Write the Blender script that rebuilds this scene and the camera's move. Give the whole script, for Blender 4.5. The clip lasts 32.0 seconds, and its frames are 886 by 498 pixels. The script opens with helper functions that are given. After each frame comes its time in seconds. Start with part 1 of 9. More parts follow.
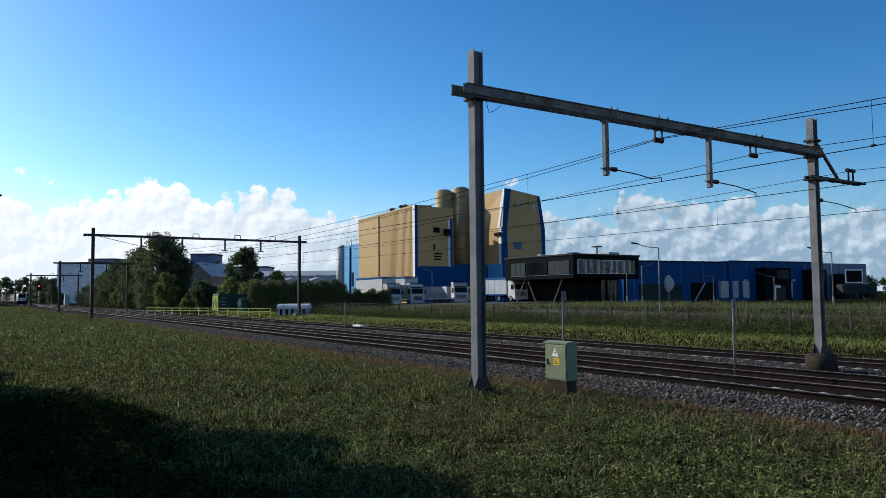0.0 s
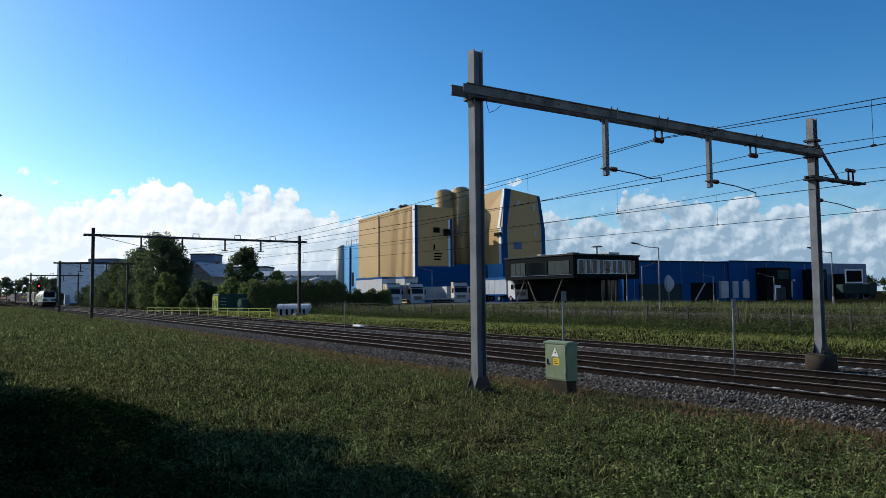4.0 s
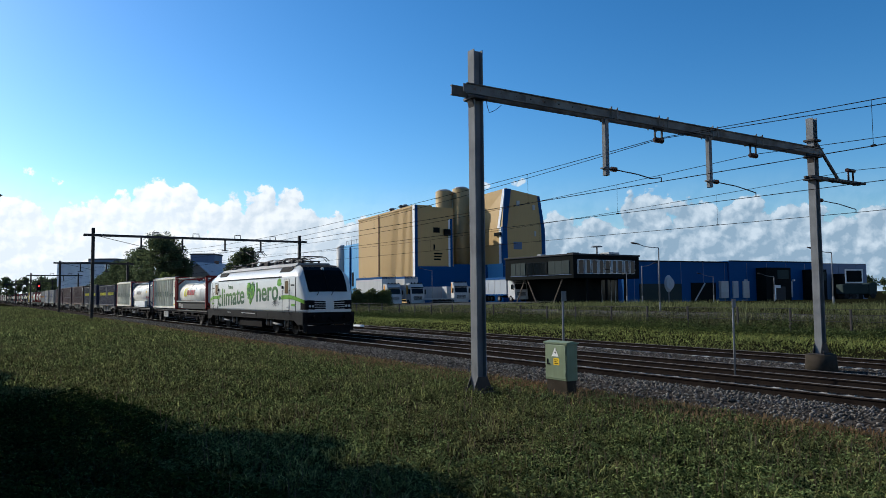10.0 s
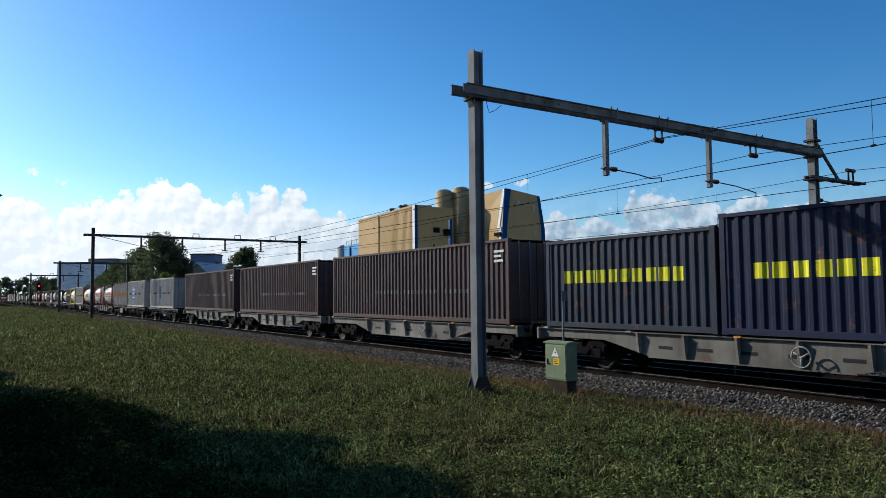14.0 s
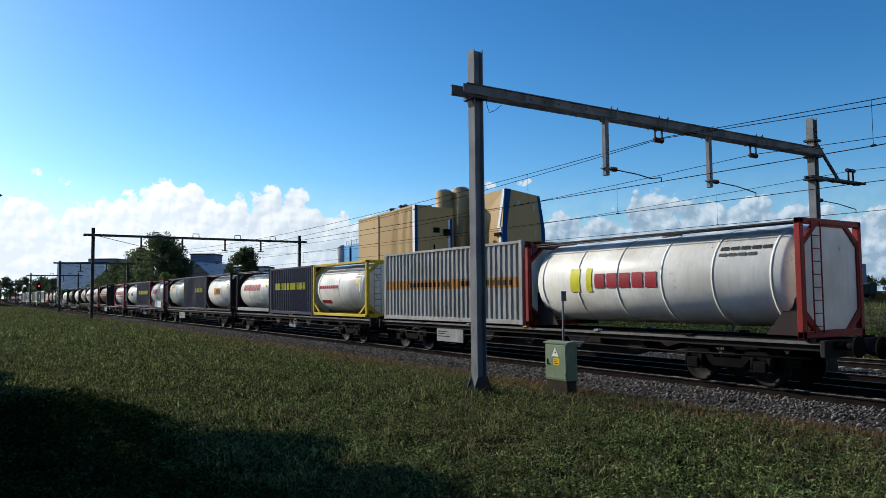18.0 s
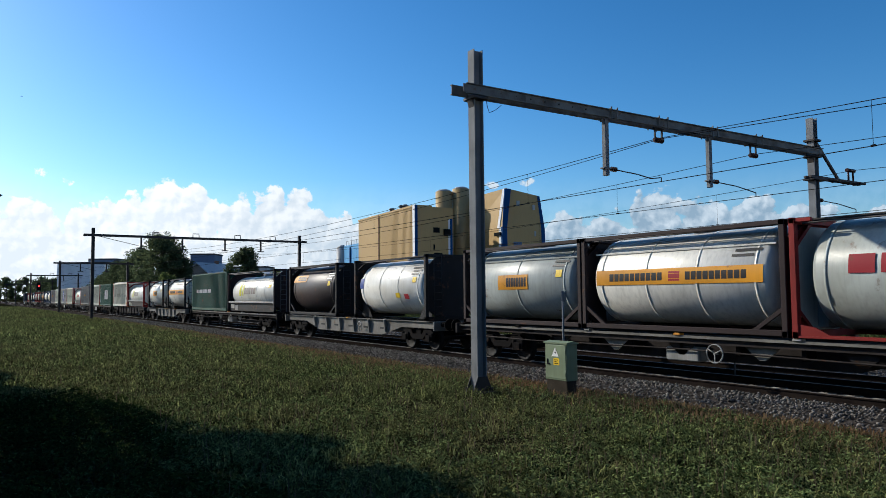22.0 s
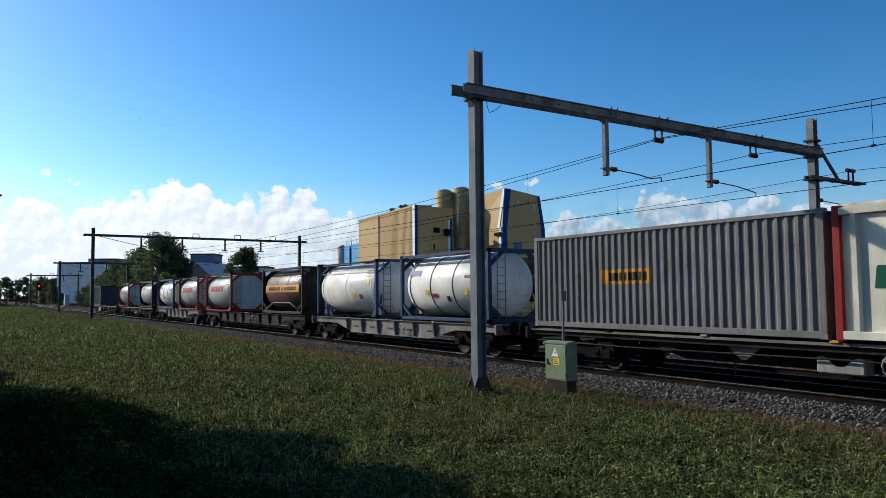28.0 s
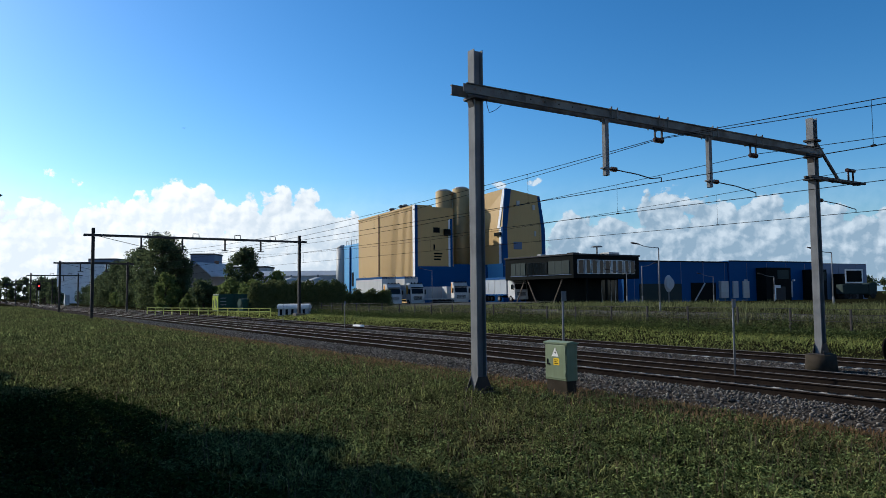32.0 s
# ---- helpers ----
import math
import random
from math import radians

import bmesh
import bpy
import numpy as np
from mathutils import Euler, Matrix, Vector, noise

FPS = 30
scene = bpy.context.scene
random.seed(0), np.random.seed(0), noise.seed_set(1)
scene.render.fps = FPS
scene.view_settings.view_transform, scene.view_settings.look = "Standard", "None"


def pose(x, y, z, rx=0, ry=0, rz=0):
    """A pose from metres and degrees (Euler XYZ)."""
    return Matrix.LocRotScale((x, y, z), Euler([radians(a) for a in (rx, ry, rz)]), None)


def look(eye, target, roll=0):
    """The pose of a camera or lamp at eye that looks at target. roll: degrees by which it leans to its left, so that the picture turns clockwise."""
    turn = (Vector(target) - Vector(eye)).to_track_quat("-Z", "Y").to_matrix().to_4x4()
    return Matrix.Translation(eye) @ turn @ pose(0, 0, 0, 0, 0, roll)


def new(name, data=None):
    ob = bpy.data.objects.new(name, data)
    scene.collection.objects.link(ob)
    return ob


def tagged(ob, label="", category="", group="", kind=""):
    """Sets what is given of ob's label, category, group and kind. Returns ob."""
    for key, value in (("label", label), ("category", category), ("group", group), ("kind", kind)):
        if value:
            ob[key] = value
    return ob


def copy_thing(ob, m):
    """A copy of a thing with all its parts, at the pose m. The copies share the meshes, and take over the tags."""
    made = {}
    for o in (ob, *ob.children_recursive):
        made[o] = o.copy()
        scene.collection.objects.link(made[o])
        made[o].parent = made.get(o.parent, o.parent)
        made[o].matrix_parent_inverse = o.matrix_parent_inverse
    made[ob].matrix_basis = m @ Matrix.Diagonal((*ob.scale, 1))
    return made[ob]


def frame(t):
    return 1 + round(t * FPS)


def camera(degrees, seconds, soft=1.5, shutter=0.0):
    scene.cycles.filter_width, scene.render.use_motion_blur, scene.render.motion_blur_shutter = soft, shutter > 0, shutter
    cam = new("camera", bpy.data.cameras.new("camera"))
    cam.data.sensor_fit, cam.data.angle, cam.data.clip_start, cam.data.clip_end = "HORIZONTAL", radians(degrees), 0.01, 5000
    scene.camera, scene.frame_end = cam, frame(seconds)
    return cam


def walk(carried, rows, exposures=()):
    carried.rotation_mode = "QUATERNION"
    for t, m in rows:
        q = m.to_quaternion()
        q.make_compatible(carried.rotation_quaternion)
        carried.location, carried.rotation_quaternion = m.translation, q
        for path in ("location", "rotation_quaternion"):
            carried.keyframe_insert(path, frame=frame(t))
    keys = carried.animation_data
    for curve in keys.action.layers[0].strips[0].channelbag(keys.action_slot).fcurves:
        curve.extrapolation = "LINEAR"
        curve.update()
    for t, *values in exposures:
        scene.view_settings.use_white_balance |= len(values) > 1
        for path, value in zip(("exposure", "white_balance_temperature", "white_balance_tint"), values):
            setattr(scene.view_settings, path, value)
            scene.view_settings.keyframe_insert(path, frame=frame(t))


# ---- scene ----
# ------------------------------------------------------------------ camera
EYE = Vector((0.0, 0.0, 2.1666))
AIM = Vector((-0.83547, 0.54594, 0.06275))
cam = camera(62.9, 32.0, 0.6)
walk(cam, [(0.0, look(EYE, EYE + 100 * AIM, -0.527)), (32.0, look(EYE, EYE + 100 * AIM, -0.527))],
     exposures=[(0.0, 0.0, 6100, 9), (32.0, 0.0, 6100, 9)])

# ------------------------------------------------------------------ light
SUN_DOWN = Vector((1.95, 1.0, -1.14)).normalized()      # the way the sunlight goes
sun = new("sun", bpy.data.lights.new("sun", "SUN"))
sun.data.energy, sun.data.angle, sun.data.color = 5.0, radians(0.6), (1.0, 0.905, 0.755)
sun.matrix_world = Matrix.Translation((-60, -30, 60)) @ SUN_DOWN.to_track_quat("-Z", "Y").to_matrix().to_4x4()

world = bpy.data.worlds.new("sky")
scene.world = world
world.use_nodes = True
wn, wl = world.node_tree.nodes, world.node_tree.links
sky = wn.new("ShaderNodeTexSky")
sky.sky_type, sky.sun_disc = "NISHITA", False
sky.sun_elevation = math.asin(-SUN_DOWN.z)
sky.sun_rotation = math.atan2(-SUN_DOWN.x, -SUN_DOWN.y)
sky.altitude, sky.air_density, sky.dust_density, sky.ozone_density = 0, 1.0, 0.6, 4.0
wn["Background"].inputs["Strength"].default_value = 0.112
deeper = wn.new("ShaderNodeHueSaturation")    # the clear, washed air of this evening: a deeper blue
deeper.inputs["Hue"].default_value, deeper.inputs["Saturation"].default_value, deeper.inputs["Value"].default_value = 0.494, 1.15, 0.74
clear = wn.new("ShaderNodeGamma")              # and a stronger fall from the sun's side to the far one
clear.inputs["Gamma"].default_value = 1.3
wl.new(sky.outputs[0], clear.inputs["Color"])
wl.new(clear.outputs[0], deeper.inputs["Color"])
wl.new(deeper.outputs[0], wn["Background"].inputs["Color"])


# ------------------------------------------------------------------ materials
def rgb(r, g, b):
    return (r, g, b, 1.0)


def mat(name, col, col2=None, rough=0.6, metal=0.0, scale=3.0, fine=40.0, bump=0.15, mix=0.5, rand=0.0,
        streak=0.0, rust=None, rust_amount=0.0, spec=0.18):
    """A painted or natural surface: a base colour broken by broad stains and fine grain, with relief;
    streak: rain streaks that run down; rust: a second stain colour in patches; rand: shift from object to object."""
    m = bpy.data.materials.new(name)
    m.use_nodes = True
    n, l = m.node_tree.nodes, m.node_tree.links
    b = n["Principled BSDF"]
    b.inputs["Roughness"].default_value, b.inputs["Metallic"].default_value = rough, metal
    b.inputs["Specular IOR Level"].default_value = spec
    tc = n.new("ShaderNodeTexCoord")
    big, small = n.new("ShaderNodeTexNoise"), n.new("ShaderNodeTexNoise")
    big.inputs["Scale"].default_value, big.inputs["Detail"].default_value = scale, 5
    small.inputs["Scale"].default_value, small.inputs["Detail"].default_value = fine, 3
    src = tc.outputs["Object"]
    info = n.new("ShaderNodeObjectInfo")
    shift = n.new("ShaderNodeVectorMath")
    shift.operation = "MULTIPLY_ADD"
    l.new(info.outputs["Random"], shift.inputs[0])
    shift.inputs[1].default_value = (37.0, 19.0, 11.0)
    l.new(src, shift.inputs[2])
    l.new(shift.outputs[0], big.inputs["Vector"])
    l.new(shift.outputs[0], small.inputs["Vector"])
    c2 = col2 or tuple(c * 0.6 for c in col[:3]) + (1,)
    ramp = n.new("ShaderNodeMapRange")
    ramp.inputs["From Min"].default_value, ramp.inputs["From Max"].default_value = 0.35, 0.68
    l.new(big.outputs["Fac"], ramp.inputs["Value"])
    ramp.inputs["To Max"].default_value = mix * 2
    ramp.clamp = True
    mx = n.new("ShaderNodeMix")
    mx.data_type = "RGBA"
    l.new(ramp.outputs[0], mx.inputs["Factor"])
    mx.inputs["A"].default_value, mx.inputs["B"].default_value = col, c2
    out = mx.outputs["Result"]
    if streak:
        mp = n.new("ShaderNodeMapping")
        mp.inputs["Scale"].default_value = (7.0, 7.0, 0.35)
        l.new(shift.outputs[0], mp.inputs["Vector"])
        st = n.new("ShaderNodeTexNoise")
        st.inputs["Scale"].default_value, st.inputs["Detail"].default_value = 1.6, 4
        l.new(mp.outputs[0], st.inputs["Vector"])
        sr = n.new("ShaderNodeMapRange")
        sr.inputs["From Min"].default_value, sr.inputs["From Max"].default_value = 0.45, 0.75
        sr.inputs["To Max"].default_value = streak
        l.new(st.outputs["Fac"], sr.inputs["Value"])
        m2 = n.new("ShaderNodeMix")
        m2.data_type = "RGBA"
        l.new(sr.outputs[0], m2.inputs["Factor"])
        l.new(out, m2.inputs["A"])
        m2.inputs["B"].default_value = tuple(c * 0.35 + 0.01 for c in col[:3]) + (1,)
        out = m2.outputs["Result"]
    if rust:
        rn = n.new("ShaderNodeTexNoise")
        rn.inputs["Scale"].default_value, rn.inputs["Detail"].default_value = scale * 1.7, 8
        rn.inputs["Roughness"].default_value = 0.7
        l.new(shift.outputs[0], rn.inputs["Vector"])
        rr = n.new("ShaderNodeMapRange")
        rr.inputs["From Min"].default_value = 0.62 - 0.2 * rust_amount
        rr.inputs["From Max"].default_value = 0.72 - 0.2 * rust_amount
        l.new(rn.outputs["Fac"], rr.inputs["Value"])
        m3 = n.new("ShaderNodeMix")
        m3.data_type = "RGBA"
        l.new(rr.outputs[0], m3.inputs["Factor"])
        l.new(out, m3.inputs["A"])
        m3.inputs["B"].default_value = rust
        out = m3.outputs["Result"]
    if rand:
        hs = n.new("ShaderNodeHueSaturation")
        rv = n.new("ShaderNodeMapRange")
        l.new(info.outputs["Random"], rv.inputs["Value"])
        rv.inputs["To Min"].default_value, rv.inputs["To Max"].default_value = 1 - rand, 1 + rand
        l.new(rv.outputs[0], hs.inputs["Value"])
        l.new(out, hs.inputs["Color"])
        out = hs.outputs["Color"]
    l.new(out, b.inputs["Base Color"])
    rg = n.new("ShaderNodeMapRange")
    rg.inputs["To Min"].default_value, rg.inputs["To Max"].default_value = max(rough - 0.12, 0.03), min(rough + 0.15, 1)
    l.new(small.outputs["Fac"], rg.inputs["Value"])
    l.new(rg.outputs[0], b.inputs["Roughness"])
    if bump:
        bp = n.new("ShaderNodeBump")
        bp.inputs["Strength"].default_value, bp.inputs["Distance"].default_value = bump, 0.02
        l.new(small.outputs["Fac"], bp.inputs["Height"])
        l.new(bp.outputs[0], b.inputs["Normal"])
    return m


def foliage(name, col, col2, island=True, trans=0.35, patch=None, patch_scale=0.12, power=1.0, mottle=0.0, mottle_scale=3.5):
    """Leaves and blades: two greens from piece to piece, thin enough to let light through; patch: a third colour in broad patches; mottle: darker and paler tufts."""
    m = bpy.data.materials.new(name)
    m.use_nodes = True
    n, l = m.node_tree.nodes, m.node_tree.links
    n.remove(n["Principled BSDF"])
    geo, tc = n.new("ShaderNodeNewGeometry"), n.new("ShaderNodeTexCoord")
    mx = n.new("ShaderNodeMix")
    mx.data_type = "RGBA"
    few = n.new("ShaderNodeMath")             # most pieces are dark, a few are pale
    few.operation = "POWER"
    few.inputs[1].default_value = power
    l.new(geo.outputs["Random Per Island"], few.inputs[0])
    l.new(few.outputs[0], mx.inputs["Factor"])
    mx.inputs["A"].default_value, mx.inputs["B"].default_value = col, col2
    out = mx.outputs["Result"]
    if patch:
        nz, mr, m2 = n.new("ShaderNodeTexNoise"), n.new("ShaderNodeMapRange"), n.new("ShaderNodeMix")
        nz.inputs["Scale"].default_value, nz.inputs["Detail"].default_value = patch_scale, 5
        l.new(tc.outputs["Object"], nz.inputs["Vector"])
        mr.inputs["From Min"].default_value, mr.inputs["From Max"].default_value = 0.42, 0.66
        l.new(nz.outputs["Fac"], mr.inputs["Value"])
        mr.inputs["To Max"].default_value = 0.55
        m2.data_type = "RGBA"
        l.new(mr.outputs[0], m2.inputs["Factor"])
        l.new(out, m2.inputs["A"])
        m2.inputs["B"].default_value = patch
        out = m2.outputs["Result"]
    if mottle:
        tn, tm, th = n.new("ShaderNodeTexNoise"), n.new("ShaderNodeMapRange"), n.new("ShaderNodeHueSaturation")
        tn.inputs["Scale"].default_value, tn.inputs["Detail"].default_value, tn.inputs["Roughness"].default_value = mottle_scale, 4, 0.65
        l.new(tc.outputs["Object"], tn.inputs["Vector"])
        tm.inputs["From Min"].default_value, tm.inputs["From Max"].default_value = 0.36, 0.66
        tm.inputs["To Min"].default_value, tm.inputs["To Max"].default_value = 1 - mottle, 1 + 1.35 * mottle
        l.new(tn.outputs["Fac"], tm.inputs["Value"])
        l.new(tm.outputs[0], th.inputs["Value"])
        l.new(out, th.inputs["Color"])
        out = th.outputs["Color"]
    df, tr, mix = n.new("ShaderNodeBsdfDiffuse"), n.new("ShaderNodeBsdfTranslucent"), n.new("ShaderNodeMixShader")
    l.new(out, df.inputs["Color"])
    l.new(out, tr.inputs["Color"])
    mix.inputs[0].default_value = trans
    l.new(df.outputs[0], mix.inputs[1])
    l.new(tr.outputs[0], mix.inputs[2])
    l.new(mix.outputs[0], n["Material Output"].inputs["Surface"])
    return m


def glow(name, col, strength):
    m = bpy.data.materials.new(name)
    m.use_nodes = True
    b = m.node_tree.nodes["Principled BSDF"]
    b.inputs["Base Color"].default_value = col
    b.inputs["Emission Color"].default_value = col
    b.inputs["Emission Strength"].default_value = strength
    return m


def glass(name, col, rough=0.05):
    m = bpy.data.materials.new(name)
    m.use_nodes = True
    b = m.node_tree.nodes["Principled BSDF"]
    b.inputs["Base Color"].default_value = col
    b.inputs["Roughness"].default_value = rough
    b.inputs["Specular IOR Level"].default_value = 0.4
    return m


RUST = rgb(0.13, 0.055, 0.025)
STEEL_GALV = mat("galvanised_steel", rgb(0.20, 0.207, 0.212), rgb(0.135, 0.14, 0.145), 0.8, 0.0, 2.0, 30, 0.12, 0.5, streak=0.3)
BEAM_STEEL = mat("weathered_beam_steel", rgb(0.185, 0.18, 0.165), rgb(0.09, 0.085, 0.075), 0.7, 0.1, 2.5, 30, 0.2, 0.5, rust=RUST, rust_amount=0.15)
DARK_STEEL = mat("dark_steel", rgb(0.035, 0.035, 0.037), rgb(0.06, 0.05, 0.045), 0.6, 0.3, 3, 40, 0.1)
WIRE = mat("wire_copper_dark", rgb(0.012, 0.012, 0.013), rgb(0.02, 0.018, 0.018), 0.9, 0.0, 3, 20, 0, spec=0.0)
INSULATOR = mat("brown_insulator", rgb(0.05, 0.022, 0.016), None, 0.25, 0, 5, 30, 0.05)
RAIL_RUST = mat("rusty_rail_side", rgb(0.022, 0.017, 0.014), rgb(0.014, 0.011, 0.010), 0.9, 0.0, 3, 60, 0.2, spec=0.0)
RAIL_HEAD = mat("worn_rail_head", rgb(0.13, 0.115, 0.10), rgb(0.075, 0.066, 0.058), 0.5, 0.0, 1.5, 30, 0.02, spec=0.25)
SLEEPER = mat("concrete_sleeper", rgb(0.40, 0.385, 0.36), rgb(0.15, 0.135, 0.12), 0.9, 0, 2.5, 40, 0.3, rand=0.35, spec=0.0)
BALLAST = mat("ballast_bed", rgb(0.075, 0.066, 0.058), rgb(0.022, 0.019, 0.017), 0.95, 0, 9.0, 22, 1.0, 0.6, spec=0.0)
CONCRETE = mat("weathered_concrete", rgb(0.13, 0.118, 0.10), rgb(0.07, 0.062, 0.052), 0.9, 0, 3, 40, 0.3, streak=0.3)
CONCRETE_DARK = mat("mossy_dark_concrete", rgb(0.055, 0.045, 0.034), rgb(0.03, 0.026, 0.02), 0.95, 0, 3, 40, 0.4, streak=0.3, spec=0.03)
SOIL = mat("field_soil", rgb(0.010, 0.012, 0.005), rgb(0.017, 0.015, 0.008), 0.95, 0, 0.4, 9, 0.8, 0.5, spec=0.0)
ASPHALT = mat("asphalt", rgb(0.06, 0.06, 0.058), rgb(0.045, 0.045, 0.044), 0.9, 0, 0.5, 30, 0.3)
PATH_PAVING = mat("pale_path_paving", rgb(0.10, 0.097, 0.088), rgb(0.07, 0.067, 0.06), 0.9, 0, 0.6, 20, 0.2, spec=0.0)


def stone_mat():
    m = mat("ballast_stone", rgb(0.15, 0.137, 0.122), rgb(0.05, 0.045, 0.040), 0.9, 0, 20, 90, 0.3)
    n, l = m.node_tree.nodes, m.node_tree.links
    geo, hs, mr = n.new("ShaderNodeNewGeometry"), n.new("ShaderNodeHueSaturation"), n.new("ShaderNodeMapRange")
    l.new(geo.outputs["Random Per Island"], mr.inputs["Value"])
    mr.inputs["To Min"].default_value, mr.inputs["To Max"].default_value = 0.45, 1.9
    l.new(mr.outputs[0], hs.inputs["Value"])
    b = n["Principled BSDF"]
    link = b.inputs["Base Color"].links[0]
    l.new(link.from_socket, hs.inputs["Color"])
    l.new(hs.outputs[0], b.inputs["Base Color"])
    return m


STONE = stone_mat()
GRASS = foliage("field_grass", rgb(0.010, 0.020, 0.005), rgb(0.42, 0.45, 0.165), True, 0.4, rgb(0.155, 0.13, 0.06), 0.25, 1.8, 0.7, 5.0)
GRASS_FAR = foliage("far_field_grass", rgb(0.014, 0.026, 0.007), rgb(0.27, 0.30, 0.11), True, 0.35, rgb(0.12, 0.10, 0.05), 0.2, 1.7, 0.6, 1.2)
GRASS_DRY = foliage("dry_verge_grass", rgb(0.07, 0.052, 0.024), rgb(0.33, 0.22, 0.12), True, 0.4, rgb(0.19, 0.10, 0.055), 0.3, 1.2)
GRASS_BANK = foliage("bank_grass", rgb(0.11, 0.14, 0.036), rgb(0.38, 0.40, 0.12), True, 0.45, rgb(0.20, 0.22, 0.07), 0.3, 1.0, 0.45, 1.8)
HEAD = foliage("grass_seed_heads", rgb(0.17, 0.13, 0.085), rgb(0.12, 0.09, 0.06), True, 0.4)
LEAF = foliage("tree_leaves", rgb(0.09, 0.125, 0.040), rgb(0.17, 0.21, 0.075), True, 0.55)
LEAF_DARK = foliage("dark_leaves", rgb(0.055, 0.078, 0.038), rgb(0.115, 0.14, 0.07), True, 0.55)
LEAF_HEDGE = foliage("hedge_leaves", rgb(0.075, 0.095, 0.040), rgb(0.14, 0.155, 0.065), True, 0.4)
BARK = mat("bark", rgb(0.07, 0.055, 0.04), rgb(0.04, 0.032, 0.025), 0.95, 0, 4, 20, 0.8)


# ------------------------------------------------------------------ mesh building
class Shape:
    """Collects corners and faces; put() links them as one mesh."""

    def __init__(self):
        self.v, self.f, self.s, self.m = [], [], [], []

    def face(self, idx, smooth=False, m=0):
        self.f.append(idx), self.s.append(smooth), self.m.append(m)

    def quad(self, a, b, c, d, m=0):
        k = len(self.v)
        self.v += [tuple(a), tuple(b), tuple(c), tuple(d)]
        self.face((k, k + 1, k + 2, k + 3), False, m)
        return self

    def box(self, x0, x1, y0, y1, z0, z1, ch=0.0, m=0):
        k = len(self.v)
        if ch <= 0:
            self.v += [(x, y, z) for z in (z0, z1) for y in (y0, y1) for x in (x0, x1)]
            for q in ((0, 2, 3, 1), (4, 5, 7, 6), (0, 1, 5, 4), (2, 6, 7, 3), (0, 4, 6, 2), (1, 3, 7, 5)):
                self.face(tuple(k + i for i in q), False, m)
            return self
        # a box with chamfered edges, as stacked rings
        c = min(ch, (x1 - x0) * 0.45, (y1 - y0) * 0.45, (z1 - z0) * 0.45)
        rings = [(z0, c), (z0 + c, 0), (z1 - c, 0), (z1, c)]
        for z, i in rings:
            a, b, e, g = x0 + i, x1 - i, y0 + i, y1 - i
            self.v += [(a + c, e, z), (b - c, e, z), (b, e + c, z), (b, g - c, z), (b - c, g, z), (a + c, g, z), (a, g - c, z), (a, e + c, z)]
        for r in range(3):
            for i in range(8):
                j = (i + 1) % 8
                self.face((k + 8 * r + i, k + 8 * r + j, k + 8 * r + 8 + j, k + 8 * r + 8 + i), False, m)
        self.face(tuple(k + i for i in range(7, -1, -1)), False, m)
        self.face(tuple(k + 24 + i for i in range(8)), False, m)
        return self

    def tube(self, p0, p1, r0, r1=None, n=10, caps=True, m=0):
        p0, p1 = Vector(p0), Vector(p1)
        r1 = r0 if r1 is None else r1
        d = (p1 - p0).normalized()
        u = d.orthogonal().normalized()
        w = d.cross(u)
        k = len(self.v)
        for p, r in ((p0, r0), (p1, r1)):
            for i in range(n):
                a = 2 * math.pi * i / n
                self.v.append(tuple(p + r * (math.cos(a) * u + math.sin(a) * w)))
        for i in range(n):
            j = (i + 1) % n
            self.face((k + i, k + j, k + n + j, k + n + i), True, m)
        if caps:
            self.face(tuple(k + i for i in range(n - 1, -1, -1)), False, m)
            self.face(tuple(k + n + i for i in range(n)), False, m)
        return self

    def path(self, pts, r, n=6, m=0):
        """A round bar or wire through points, in one piece."""
        pts = [Vector(p) for p in pts]
        k = len(self.v)
        for i, p in enumerate(pts):
            d = (pts[min(i + 1, len(pts) - 1)] - pts[max(i - 1, 0)]).normalized()
            u = d.cross(Vector((0, 0, 1)))
            u = u.normalized() if u.length > 1e-3 else Vector((1, 0, 0))
            w = d.cross(u)
            for j in range(n):
                a = 2 * math.pi * j / n
                self.v.append(tuple(p + r * (math.cos(a) * u + math.sin(a) * w)))
        for i in range(len(pts) - 1):
            for j in range(n):
                j2 = (j + 1) % n
                self.face((k + i * n + j, k + i * n + j2, k + (i + 1) * n + j2, k + (i + 1) * n + j), True, m)
        self.face(tuple(k + j for j in range(n - 1, -1, -1)), False, m)
        self.face(tuple(k + (len(pts) - 1) * n + j for j in range(n)), False, m)
        return self

    def prism(self, poly, axis, a, b, m=0, smooth=False):
        """A flat outline pushed along x, y or z. The outline is in the two other axes, in their order."""
        k, n = len(self.v), len(poly)
        for t in (a, b):
            for p, q in poly:
                self.v.append({"x": (t, p, q), "y": (p, t, q), "z": (p, q, t)}[axis])
        for i in range(n):
            j = (i + 1) % n
            self.face((k + i, k + j, k + n + j, k + n + i), smooth, m)
        self.face(tuple(k + i for i in range(n - 1, -1, -1)), False, m)
        self.face(tuple(k + n + i for i in range(n)), False, m)
        return self

    def loft(self, rings, caps=True, smooth=True, m=0):
        k, n = len(self.v), len(rings[0])
        for r in rings:
            self.v += [tuple(p) for p in r]
        for i in range(len(rings) - 1):
            for j in range(n):
                j2 = (j + 1) % n
                self.face((k + i * n + j, k + i * n + j2, k + (i + 1) * n + j2, k + (i + 1) * n + j), smooth, m)
        if caps:
            self.face(tuple(k + j for j in range(n - 1, -1, -1)), False, m)
            self.face(tuple(k + (len(rings) - 1) * n + j for j in range(n)), False, m)
        return self

